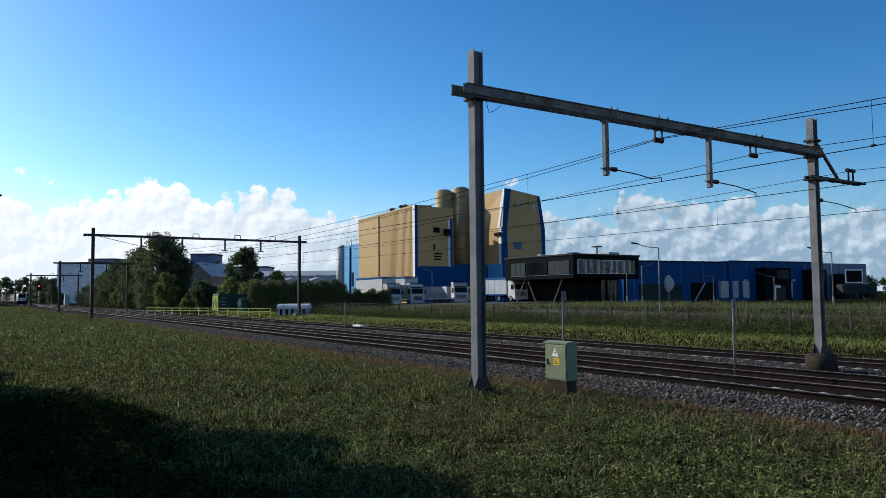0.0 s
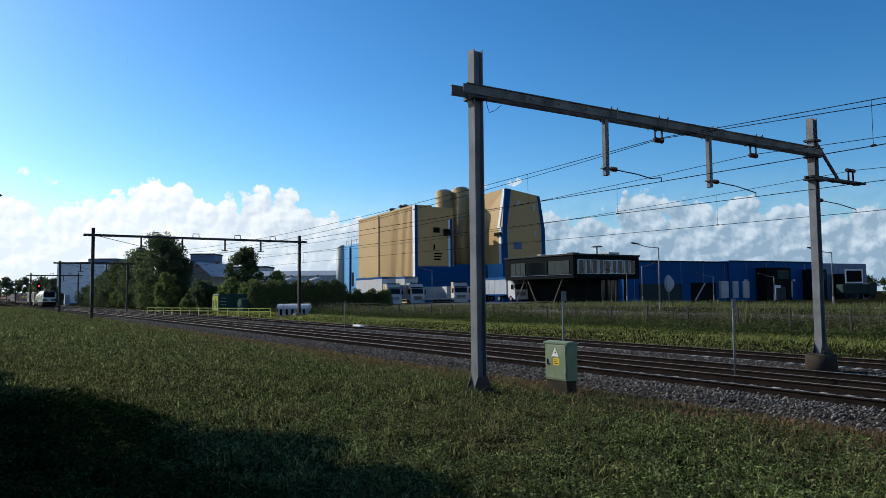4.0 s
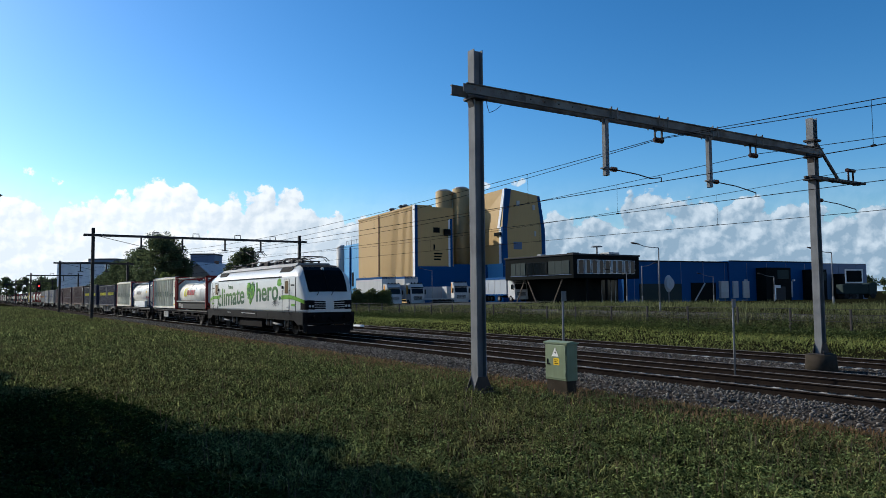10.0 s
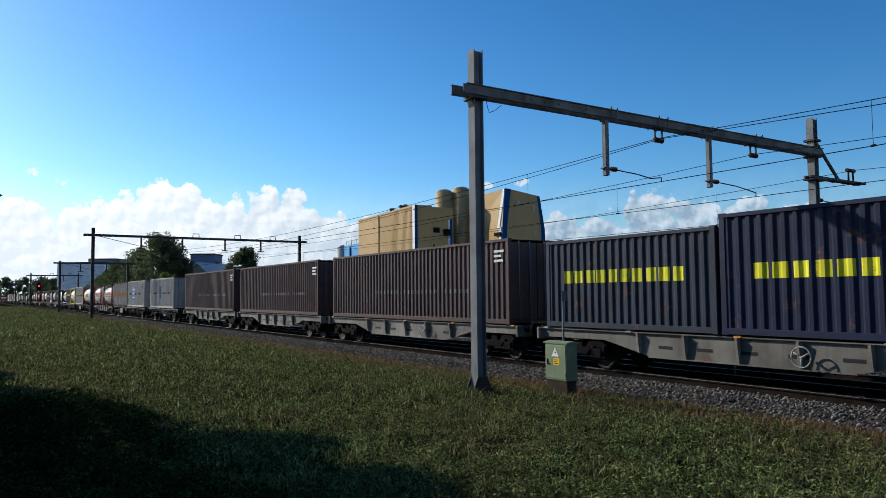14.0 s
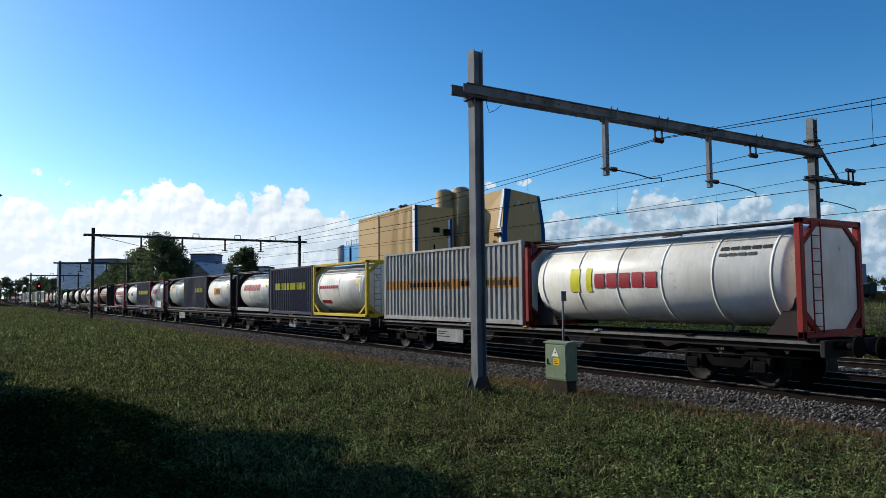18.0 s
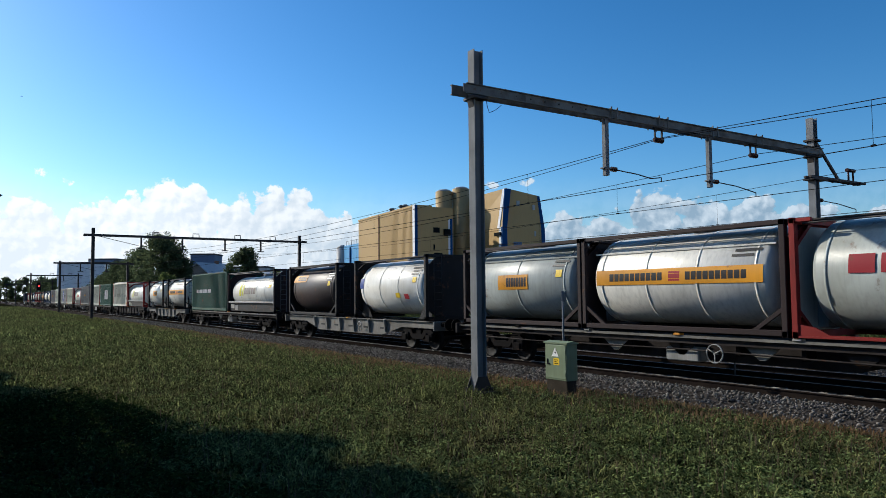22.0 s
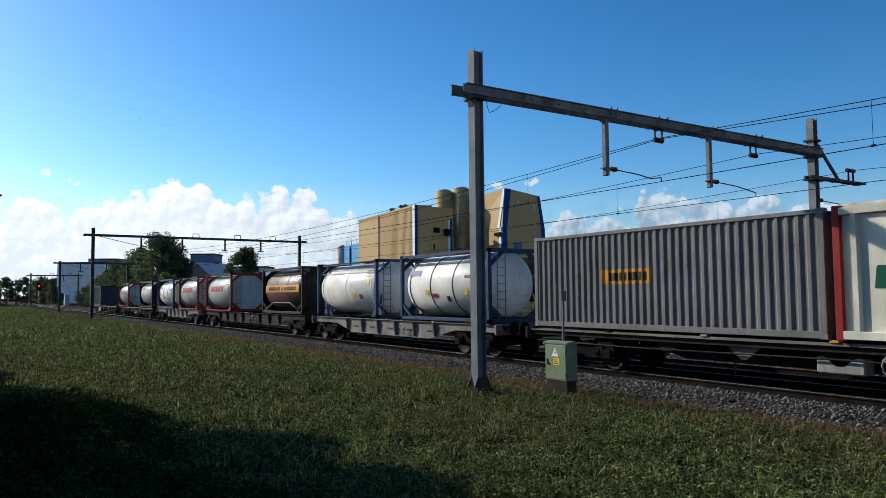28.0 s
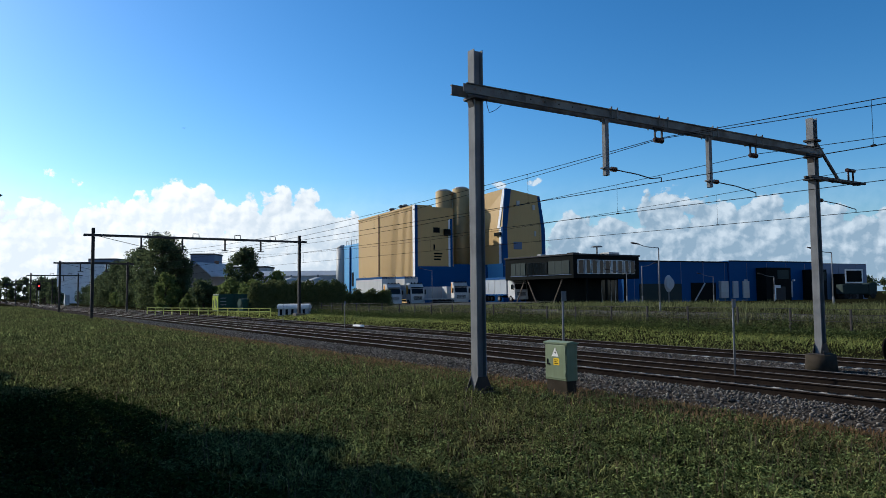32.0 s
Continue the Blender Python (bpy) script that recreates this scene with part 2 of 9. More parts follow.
    def beam(self, p0, p1, w, h, m=0):
        """A square bar from p0 to p1, w wide and h high."""
        p0, p1 = Vector(p0), Vector(p1)
        d = (p1 - p0).normalized()
        u = d.cross(Vector((0, 0, 1)))
        u = u.normalized() if u.length > 1e-3 else Vector((1, 0, 0))
        t = u.cross(d)
        rings = [[p + sx * w / 2 * u + sz * h / 2 * t for sx, sz in ((-1, -1), (1, -1), (1, 1), (-1, 1))] for p in (p0, p1)]
        return self.loft(rings, True, False, m)

    def mesh(self, name, mats):
        me = bpy.data.meshes.new(name)
        me.from_pydata(self.v, [], self.f)
        for mm in mats:
            me.materials.append(mm)
        me.polygons.foreach_set("use_smooth", self.s)
        me.polygons.foreach_set("material_index", self.m)
        bm = bmesh.new()
        bm.from_mesh(me)
        bmesh.ops.recalc_face_normals(bm, faces=bm.faces)
        bm.to_mesh(me)
        bm.free()
        return me


def part(name, shape, material, parent, label="", loc=None):
    """Links a shape (or a mesh that is there already) as one mesh object under a thing or a part."""
    mats = material if isinstance(material, (list, tuple)) else [material]
    me = shape.mesh(name, mats) if isinstance(shape, Shape) else shape
    ob = new(name, me)
    ob.parent = parent
    if loc:
        ob.location = loc
    if label:
        ob["label"] = label
    return ob


def thing(name, label, category, m=None, group="", kind=""):
    ob = new(name)
    ob.empty_display_size = 0.3
    if m is not None:
        ob.matrix_basis = m
    return tagged(ob, label, category, group, kind)


def solo(name, shape, material, label, category, m=None, group="", kind=""):
    mats = material if isinstance(material, (list, tuple)) else [material]
    ob = new(name, shape.mesh(name, mats) if isinstance(shape, Shape) else shape)
    if m is not None:
        ob.matrix_basis = m
    return tagged(ob, label, category, group, kind)


def soup(name, verts, tris, material):
    """A mesh from number arrays: corners (n, 3) and triangles (m, 3)."""
    me = bpy.data.meshes.new(name)
    me.vertices.add(len(verts))
    me.vertices.foreach_set("co", np.asarray(verts, np.float32).ravel())
    me.loops.add(len(tris) * 3)
    me.loops.foreach_set("vertex_index", np.asarray(tris, np.int32).ravel())
    me.polygons.add(len(tris))
    me.polygons.foreach_set("loop_start", np.arange(0, len(tris) * 3, 3, dtype=np.int32))
    me.materials.append(material)
    me.update(calc_edges=True)
    me.validate()
    return me


def lettering(text, size, material, parent, m, label="", squeeze=1.0, bold=0.0):
    """Raised letters in the built-in font, as a mesh part."""
    cu = bpy.data.curves.new("lettering", "FONT")
    cu.body, cu.size, cu.extrude, cu.offset = text, size, 0.004, bold
    tmp = new("lettering", cu)
    me = bpy.data.meshes.new_from_object(tmp.evaluated_get(bpy.context.evaluated_depsgraph_get()))
    bpy.data.objects.remove(tmp)
    me.materials.clear()
    me.materials.append(material)
    ob = new("lettering", me)
    ob.parent = parent
    ob.matrix_basis = m @ Matrix.Diagonal((squeeze, 1, 1, 1))
    if label:
        ob["label"] = label
    return ob


# ------------------------------------------------------------------ ground and tracks
C1, C2, C3 = 16.0, 19.84, 26.16           # track centres
Z1, Z2, Z3 = 0.0, -0.13, -0.26            # rail heads


def smooth(a, b, t):
    t = np.clip((t - a) / (b - a), 0, 1)
    return t * t * (3 - 2 * t)


def ground_height(x, y):
    """Level field, a trench under the ballast, and a bank that rises behind the last track."""
    x, y = np.asarray(x, float), np.asarray(y, float)
    field = -0.04 - 0.10 * smooth(9, 12.4, y) - 0.50 * smooth(12.2, 13.2, y)
    top = 0.30 + 0.62 * smooth(-85, -55, x)
    rise = 0.52 * smooth(27.9, 33, y) + (top + 0.1) * smooth(38, 50, y)
    return field + rise


def grid_lines():
    near = list(np.arange(-130, 40, 2.0))
    xs = [-3500, -2000, -1000, -600, -400, -300, -240, -200, -165, -145] + near + [60, 100, 200, 500, 1200, 3500]
    ys = [-3500, -1500, -500, -150, -60, -20, -8, 0, 4, 8, 10] + list(np.arange(11, 14, 0.25)) + list(np.arange(14, 60, 1.0)) \
        + [65, 75, 90, 120, 160, 220, 320, 600, 1200, 3500]
    return np.array(xs, float), np.array(ys, float)


xs, ys = grid_lines()
gx, gy = np.meshgrid(xs, ys)
gz = ground_height(gx, gy)
gv = np.stack([gx, gy, gz], -1).reshape(-1, 3)
nx, ny = len(xs), len(ys)
ii, jj = np.meshgrid(np.arange(nx - 1), np.arange(ny - 1))
a = (jj * nx + ii).ravel()
tri = np.concatenate([np.stack([a, a + 1, a + nx + 1], 1), np.stack([a, a + nx + 1, a + nx], 1)])
tagged(new("ground", soup("ground", gv, tri, SOIL)), "flat green and brown grassland soil under the grass", "ground", kind="structure")

# ballast bed of the three tracks
bed = Shape()
prof = [(12.75, -0.42), (13.55, -0.24), (13.9, -0.17), (15.02, -0.168), (15.12, -0.225), (16.88, -0.225), (17.0, -0.20), (17.4, -0.23), (18.2, -0.36), (18.4, -0.375), (21.3, -0.385),
        (22.2, -0.45), (23.6, -0.46), (24.6, -0.445), (25.2, -0.455), (25.35, -0.485), (26.97, -0.485), (27.1, -0.455), (27.7, -0.46), (28.7, -0.6), (28.7, -1.0), (12.75, -1.0)]
bed.prism(prof, "x", -900, 120)
tagged(new("ballast_bed", bed.mesh("ballast_bed", [BALLAST])), "grey-brown crushed stone bed under the rails", "ballast", kind="structure")


def rail_shape(x0, x1):
    """A flat-bottomed rail: foot, web and head, with a polished running surface."""
    half = [(0.075, -0.172), (0.075, -0.160), (0.012, -0.145), (0.010, -0.05), (0.036, -0.038), (0.036, -0.008), (0.028, 0.0)]
    prof = half + [(-p, q) for p, q in reversed(half)]
    s = Shape()
    s.prism(prof, "x", x0, x1)
    s.m = [0] * len(s.m)
    for i in (5, 6, 7):
        s.m[i] = 1
    return s


rail_mesh = rail_shape(-900, 120).mesh("rail", [RAIL_RUST, RAIL_HEAD])
sl = Shape()
for sx in (-1, 1):
    sl.prism([(-0.13, -0.0), (0.13, 0.0), (0.10, 0.17), (-0.10, 0.17)], "y", min(sx * 0.35, sx * 1.25), max(sx * 0.35, sx * 1.25))
sl.prism([(-0.10, 0.0), (0.10, 0.0), (0.08, 0.12), (-0.08, 0.12)], "y", -0.36, 0.36)
sleeper_mesh = sl.mesh("sleeper", [SLEEPER])
clip_s = Shape()
for y in (-0.7525, 0.7525):
    for sy in (-1, 1):
        clip_s.box(-0.06, 0.06, y + sy * 0.11 - 0.03, y + sy * 0.11 + 0.03, 0.165, 0.20, 0.01)
clip_mesh = clip_s.mesh("rail_clip", [RAIL_RUST])


def railway_track(c, z, parts_from, parts_to, label):
    t = thing("railway_track", label, "railway track", Matrix.Translation((0, c, z)), "railway tracks", "structure")
    for sy in (-0.7525, 0.7525):
        part("rail", rail_mesh, None, t, "rusty rail with a polished head", (0, sy, 0))
    n0, n1 = int(parts_from / 0.6), int(parts_to / 0.6)
    for k in range(n0, n1):
        part("sleeper", sleeper_mesh, None, t, "", (k * 0.6 + 0.25, 0, -0.345))
        if k * 0.6 > -40:
            part("rail_clip", clip_mesh, None, t, "", (k * 0.6 + 0.25, 0, -0.345))
    far = Shape()
    for k in range(-500, n0):
        x = k * 0.6 + 0.25
        for y0, y1 in ((-1.15, -0.45), (0.45, 1.15)):
            far.box(x - 0.09, x + 0.09, y0, y1, -0.345, -0.195)
    far_ob = part("far_sleepers", far, SLEEPER, t)
    far_ob["kind"] = "stuff"
    return t


railway_track(C1, Z1, -75, 6, "main railway track with pale concrete sleepers and rusty rails")
railway_track(C2, Z2, -72, 6, "second railway track with concrete sleepers on dark ballast")
railway_track(C3, Z3, -60, -2, "rusty side track beyond the mast on dark ballast")


def pieces(name, pos, size, material, rng, squash=0.7):
    """Many small rough stones: cut octahedra with random turns."""
    base = np.array([(1, 0, 0), (-1, 0, 0), (0, 1, 0), (0, -1, 0), (0, 0, 1), (0, 0, -1)], float)
    faces = np.array([(0, 2, 4), (2, 1, 4), (1, 3, 4), (3, 0, 4), (2, 0, 5), (1, 2, 5), (3, 1, 5), (0, 3, 5)])
    n = len(pos)
    v = base[None] * (1 + 0.35 * rng.standard_normal((n, 6, 1))) * (size[:, None, None])
    v[:, :, 2] *= squash
    ang = rng.uniform(0, 6.28, n)
    tilt = rng.uniform(-0.8, 0.8, n)
    c, s = np.cos(tilt), np.sin(tilt)
    x, z = v[:, :, 0].copy(), v[:, :, 2].copy()
    v[:, :, 0], v[:, :, 2] = x * c[:, None] - z * s[:, None], x * s[:, None] + z * c[:, None]
    c, s = np.cos(ang), np.sin(ang)
    x, y = v[:, :, 0].copy(), v[:, :, 1].copy()
    v[:, :, 0], v[:, :, 1] = x * c[:, None] - y * s[:, None], x * s[:, None] + y * c[:, None]
    v += pos[:, None, :]
    f = (faces[None] + 6 * np.arange(n)[:, None, None]).reshape(-1, 3)
    return soup(name, v.reshape(-1, 3), f, material)


rng = np.random.default_rng(5)


def bed_height(y):
    return np.interp(y, [p[0] for p in prof[:-2]], [p[1] for p in prof[:-2]])


def stones(n, x0, x1, y0, y1, smin, smax, power=1.6):
    u = rng.uniform(0, 1, n) ** power
    x = x1 - (x1 - x0) * u
    y = rng.uniform(y0, y1, n)
    z = bed_height(y) + rng.uniform(-0.005, 0.035, n)
    return np.stack([x, y, z], 1), rng.uniform(smin, smax, n)


sp, ss = [], []
for args in ((23000, -95, 2, 12.8, 15.15, 0.022, 0.05, 1.3), (5000, -45, 0, 15.4, 16.6, 0.022, 0.04), (8000, -75, 0, 16.9, 18.7, 0.025, 0.045),
             (3500, -40, 0, 19.3, 20.4, 0.022, 0.04), (8000, -75, -3, 21.0, 24.8, 0.025, 0.05), (3000, -40, -5, 27.2, 28.6, 0.025, 0.05)):
    p_, s_ = stones(*args)
    sp.append(p_), ss.append(s_)
tagged(new("ballast_stones", pieces("ballast_stones", np.concatenate(sp), np.concatenate(ss), STONE, rng)),
       "loose grey and brown crushed stones beside the rails", "ballast", kind="stuff")


# ------------------------------------------------------------------ grass
def blades(name, x, y, h, lean, width, material, rng, simple=False):
    """Bent blades: strips of triangles that narrow to a tip; simple: one triangle each, for grass far off."""
    n = len(x)
    z = ground_height(x, y) - 0.02
    ang = rng.uniform(0, 6.28, n)
    bend = rng.uniform(0.1, 1.0, n) * lean
    dx, dy = np.cos(ang), np.sin(ang)
    turn = ang + rng.uniform(-0.9, 0.9, n)
    px, py = -np.sin(turn), np.cos(turn)
    w = width * rng.uniform(0.6, 1.3, n)
    top = h / np.sqrt(1 + 0.5 * bend * bend)
    if simple:
        v = np.zeros((n, 3, 3))
        for j, sg in enumerate((-1, 1)):
            v[:, j, 0], v[:, j, 1], v[:, j, 2] = x + sg * px * w * 0.5, y + sg * py * w * 0.5, z
        v[:, 2, 0], v[:, 2, 1], v[:, 2, 2] = x + dx * bend * h, y + dy * bend * h, z + top
        return soup(name, v.reshape(-1, 3), np.arange(3 * n).reshape(-1, 3), material)
    v = np.zeros((n, 5, 3))
    for i, (f, ww) in enumerate(((0, 0.8), (0.55, 1.0))):
        for j, sg in enumerate((-1, 1)):
            v[:, 2 * i + j, 0] = x + dx * bend * h * f * f + sg * px * w * ww * 0.5
            v[:, 2 * i + j, 1] = y + dy * bend * h * f * f + sg * py * w * ww * 0.5
            v[:, 2 * i + j, 2] = z + top * f * 1.25
    v[:, 4, 0], v[:, 4, 1], v[:, 4, 2] = x + dx * bend * h, y + dy * bend * h, z + top
    t = np.array([(0, 1, 3), (0, 3, 2), (2, 3, 4)])
    f = (t[None] + 5 * np.arange(n)[:, None, None]).reshape(-1, 3)
    return soup(name, v.reshape(-1, 3), f, material)


def in_view(n, d0, d1, power, y_max, y_min=0.3):
    """Places in the wedge of the field before the viewpoint, denser where it is near."""
    out = np.zeros((0, 2))
    while len(out) < n:
        d = d0 + (d1 - d0) * rng.uniform(0, 1, n) ** power
        az = np.radians(rng.uniform(-35, 36, n))
        fx, fy = -0.8371, 0.5470
        X, Y = d * (fx + np.tan(az) * 0.5470), d * (fy + np.tan(az) * 0.8371)
        keep = (Y < y_max) & (Y > y_min - 6)
        out = np.concatenate([out, np.stack([X, Y], 1)[keep]])
    return out[:n, 0], out[:n, 1]


def patch_noise(x, y, s, seed):
    r = np.random.default_rng(seed)
    v = np.zeros_like(x)
    for k in range(6):
        a, b, ph = r.normal(0, 1, 3)
        v += np.sin((a * x + b * y) * s * (1 + 0.5 * k) + ph * 6) / (1 + 0.4 * k)
    return v / 2.4


def meadow_height(x, y):
    """Tufts and hollows of the sward."""
    h = 0.115 + 0.05 * patch_noise(x, y, 0.5, 3) + 0.055 * patch_noise(x, y, 2.2, 8) + 0.05 * patch_noise(x, y, 6.0, 9)
    return np.clip(h, 0.04, 0.4) * (1 - 0.5 * smooth(10.2, 12.6, y))


gx1, gy1 = in_view(200000, 5.2, 70, 2.1, 12.7)
far1 = smooth(12, 60, np.hypot(gx1, gy1))
hh = meadow_height(gx1, gy1) * rng.uniform(0.45, 1.35, len(gx1)) * (1 + 0.7 * far1)
tagged(new("field_grass", blades("field_grass", gx1, gy1, hh, 2.2, 0.015 + 0.026 * far1, GRASS, rng)),
       "short uneven green meadow grass, backlit, with brown patches", "grass", kind="stuff")
gx2, gy2 = in_view(130000, 13, 190, 0.8, 12.9)
hh = np.clip(0.22 + 0.10 * patch_noise(gx2, gy2, 0.25, 4) + rng.uniform(-0.1, 0.16, len(gx2)), 0.06, 0.6) * (1 - 0.5 * smooth(10.5, 12.7, gy2)) * (0.4 + 0.6 * smooth(14, 80, np.hypot(gx2, gy2)))
tagged(new("far_field_grass", blades("far_field_grass", gx2, gy2, hh, 1.5, 0.02 + 0.04 * smooth(14, 90, np.hypot(gx2, gy2)), GRASS_FAR, rng, True)),
       "meadow grass stretching away beside the railway", "grass", kind="stuff")
gx3, gy3 = rng.uniform(-85, 2, 42000), 11.9 + rng.normal(0, 0.85, 42000)
hh = rng.uniform(0.04, 0.20, 42000)
tagged(new("verge_grass", blades("verge_grass", gx3, np.clip(gy3, 9, 13.3), hh, 1.4, 0.020, GRASS_DRY, rng)),
       "dry reddish-brown grass along the edge of the ballast", "grass", kind="stuff")
n = 16000
ra, rd = rng.uniform(0, 6.28, n), 16 * np.sqrt(rng.uniform(0, 1, n))
gxn, gyn = rd * np.cos(ra), rd * np.sin(ra)
keep = (gyn < 12.5) & ((gxn * -0.8371 + gyn * 0.5470 < 0.62 * rd) | (rd < 5.2)) & (rd > 0.4)
gxn, gyn = gxn[keep], gyn[keep]
tagged(new("near_grass", blades("near_grass", gxn, gyn, meadow_height(gxn, gyn), 2.0, 0.03, GRASS, rng, True)), "short meadow grass around the viewpoint", "grass", kind="stuff")
# stalks with seed heads
gx4, gy4 = in_view(3500, 6, 34, 1.3, 12.0)
hs = rng.uniform(0.16, 0.34, len(gx4))
tagged(new("grass_stalks", blades("grass_stalks", gx4, gy4, hs, 0.6, 0.009, HEAD, rng)), "thin pale seed stalks standing above the meadow grass", "grass", kind="stuff")
# verge and bank beyond the tracks
STRAW = foliage("pale_bank_grass", rgb(0.045, 0.06, 0.022), rgb(0.26, 0.26, 0.12), True, 0.4, rgb(0.09, 0.105, 0.04), 0.2, 1.5, 0.5, 1.6)
n = 60000
bx = -2 - 125 * rng.uniform(0, 1, n) ** 1.15
by = 38.2 + 24 * rng.uniform(0, 1, n)
by = np.where((by > 43.2) & (by < 44.6), by - 2.5, by)
hb = (0.42 + 0.38 * (np.abs(by - 41.6) < 1.5)) * rng.uniform(0.5, 1.4, n) * (1 + 0.45 * patch_noise(bx, by, 0.5, 31))
tagged(new("bank_grass", blades("bank_grass", bx, by, hb, 0.8, 0.04, STRAW, rng, True)), "tall pale seeding grass on the bank beside the path", "grass", kind="stuff")
n = 70000
bx, by = -2 - 110 * rng.uniform(0, 1, n) ** 1.2, rng.uniform(28.3, 37.5, n)
tagged(new("verge_turf", blades("verge_turf", bx, by, rng.uniform(0.05, 0.22, n) * (1 + 0.5 * patch_noise(bx, by, 0.8, 33)), 1.6, 0.04, GRASS_BANK, rng, True)), "sunlit short yellow-green grass beyond the last track", "grass", kind="stuff")


def low_leaves(name, x, y, z, size, material):
    """Broad small leaves of clover and weeds between the blades."""
    n = len(x)
    a_, b_ = rng.uniform(0, 6.28, n), rng.uniform(-0.7, 0.7, n)
    u = np.stack([np.cos(a_) * np.cos(b_), np.sin(a_) * np.cos(b_), np.sin(b_)], 1)
    w = np.stack([-np.sin(a_), np.cos(a_), rng.uniform(-0.5, 0.5, n)], 1)
    p = np.stack([x, y, z], 1)
    s_ = (size * rng.uniform(0.6, 1.4, n))[:, None]
    v = np.stack([p - u * s_, p + w * s_ * 0.5, p + u * s_, p - w * s_ * 0.5], 1)
    t = np.array([(0, 1, 2), (0, 2, 3)])
    return soup(name, v.reshape(-1, 3), (t[None] + 4 * np.arange(n)[:, None, None]).reshape(-1, 3), material)


WEED = foliage("meadow_weeds", rgb(0.010, 0.022, 0.006), rgb(0.26, 0.32, 0.115), True, 0.35, rgb(0.09, 0.085, 0.035), 0.2, 1.8, 0.7, 6.0)
lx, ly = in_view(340000, 5.2, 75, 2.0, 12.4)
keep = patch_noise(lx, ly, 1.3, 21) + 0.5 * patch_noise(lx, ly, 4.0, 22) > -0.45 + 0.9 * rng.uniform(-1, 1, len(lx)) * 0.5
lx, ly = lx[keep], ly[keep]
lz = ground_height(lx, ly) + meadow_height(lx, ly) * rng.uniform(0.15, 1.15, len(lx))
far1 = smooth(12, 60, np.hypot(lx, ly))
tagged(new("meadow_weeds", low_leaves("meadow_weeds", lx, ly, lz, 0.023 + 0.034 * far1, WEED)), "low broad-leaved weeds and clover among the grass", "weeds", kind="stuff")
# dark weeds added where the shrubs shade the grass, to deepen that shade
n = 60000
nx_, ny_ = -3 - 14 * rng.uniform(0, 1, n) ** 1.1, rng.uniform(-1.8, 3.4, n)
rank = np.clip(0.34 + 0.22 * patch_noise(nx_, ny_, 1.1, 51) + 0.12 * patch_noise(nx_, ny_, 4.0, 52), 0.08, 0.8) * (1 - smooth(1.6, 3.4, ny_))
SHADE_WEED = foliage("shade_weeds", rgb(0.012, 0.022, 0.006), rgb(0.05, 0.075, 0.02), True, 0.3, None, 0.2, 1.6)
tagged(new("shade_weeds", low_leaves("shade_weeds", nx_, ny_, ground_height(nx_, ny_) + rank * rng.uniform(0.1, 1.1, n), 0.034, SHADE_WEED)), "dark weeds added to deepen the shade of the shrubs", "weeds", kind="stuff")
# leafy weeds along the wire fence
n = 52000
bx = -3 - 105 * rng.uniform(0, 1, n) ** 1.1
by = 36.0 + rng.normal(0, 1.1, n)
tall = np.clip(0.52 + 0.34 * patch_noise(bx, by, 0.7, 41), 0.12, 0.9) * np.exp(-((by - 36.0) / 1.8) ** 2)
FENCE_WEED = foliage("fence_weeds", rgb(0.03, 0.045, 0.015), rgb(0.13, 0.16, 0.055), True, 0.35, None, 0.2, 1.6)
tagged(new("fence_weeds", low_leaves("fence_weeds", bx, by, ground_height(bx, by) + tall * rng.uniform(0.1, 1.1, n), 0.075, FENCE_WEED)), "dark leafy weeds along the wire fence", "weeds", kind="stuff")
# rank flowering weeds between the fence and the path
n = 56000
bx = -3 - 115 * rng.uniform(0, 1, n) ** 1.1
by = rng.uniform(38.6, 43.3, n)
tall = np.clip(0.62 + 0.34 * patch_noise(bx, by, 0.5, 45) + 0.2 * patch_noise(bx, by, 1.7, 46), 0.1, 1.0) * smooth(38.4, 40.5, by)
BANK_WEED = foliage("bank_weeds", rgb(0.028, 0.034, 0.014), rgb(0.12, 0.125, 0.06), True, 0.3, rgb(0.10, 0.085, 0.06), 0.25, 1.6)
tagged(new("bank_weeds", low_leaves("bank_weeds", bx, by, ground_height(bx, by) + tall * rng.uniform(0.1, 1.1, n), 0.07, BANK_WEED)), "rank grey-green weeds gone to seed before the path", "weeds", kind="stuff")
# ------------------------------------------------------------------ overhead line
PX = -13.25                                # the near portal


def h_column(s, x, y, z0, z1, w=0.25):
    """A rolled H column: two flanges across y and a web."""
    t = 0.02
    for sy in (-1, 1):
        yy = y + sy * (w / 2 - t / 2)
        s.box(x - w / 2, x + w / 2, yy - t / 2, yy + t / 2, z0, z1, 0.004)
    s.box(x - 0.008, x + 0.008, y - w / 2 + t, y + w / 2 - t, z0, z1)
    return s


def foot(s, x, y, z, w=0.25):
    s.box(x - 0.27, x + 0.27, y - 0.27, y + 0.27, z, z + 0.035, 0.008)
    for sx in (-1, 1):
        s.prism([(y - 0.26, z + 0.035), (y + 0.26, z + 0.035), (y + 0.13, z + 0.36), (y - 0.13, z + 0.36)], "x", x + sx * 0.128, x + sx * 0.142)
    for sx in (-1, 1):
        for sy in (-1, 1):
            s.tube((x + sx * 0.21, y + sy * 0.21, z + 0.03), (x + sx * 0.21, y + sy * 0.21, z + 0.12), 0.022, n=6)
    return s


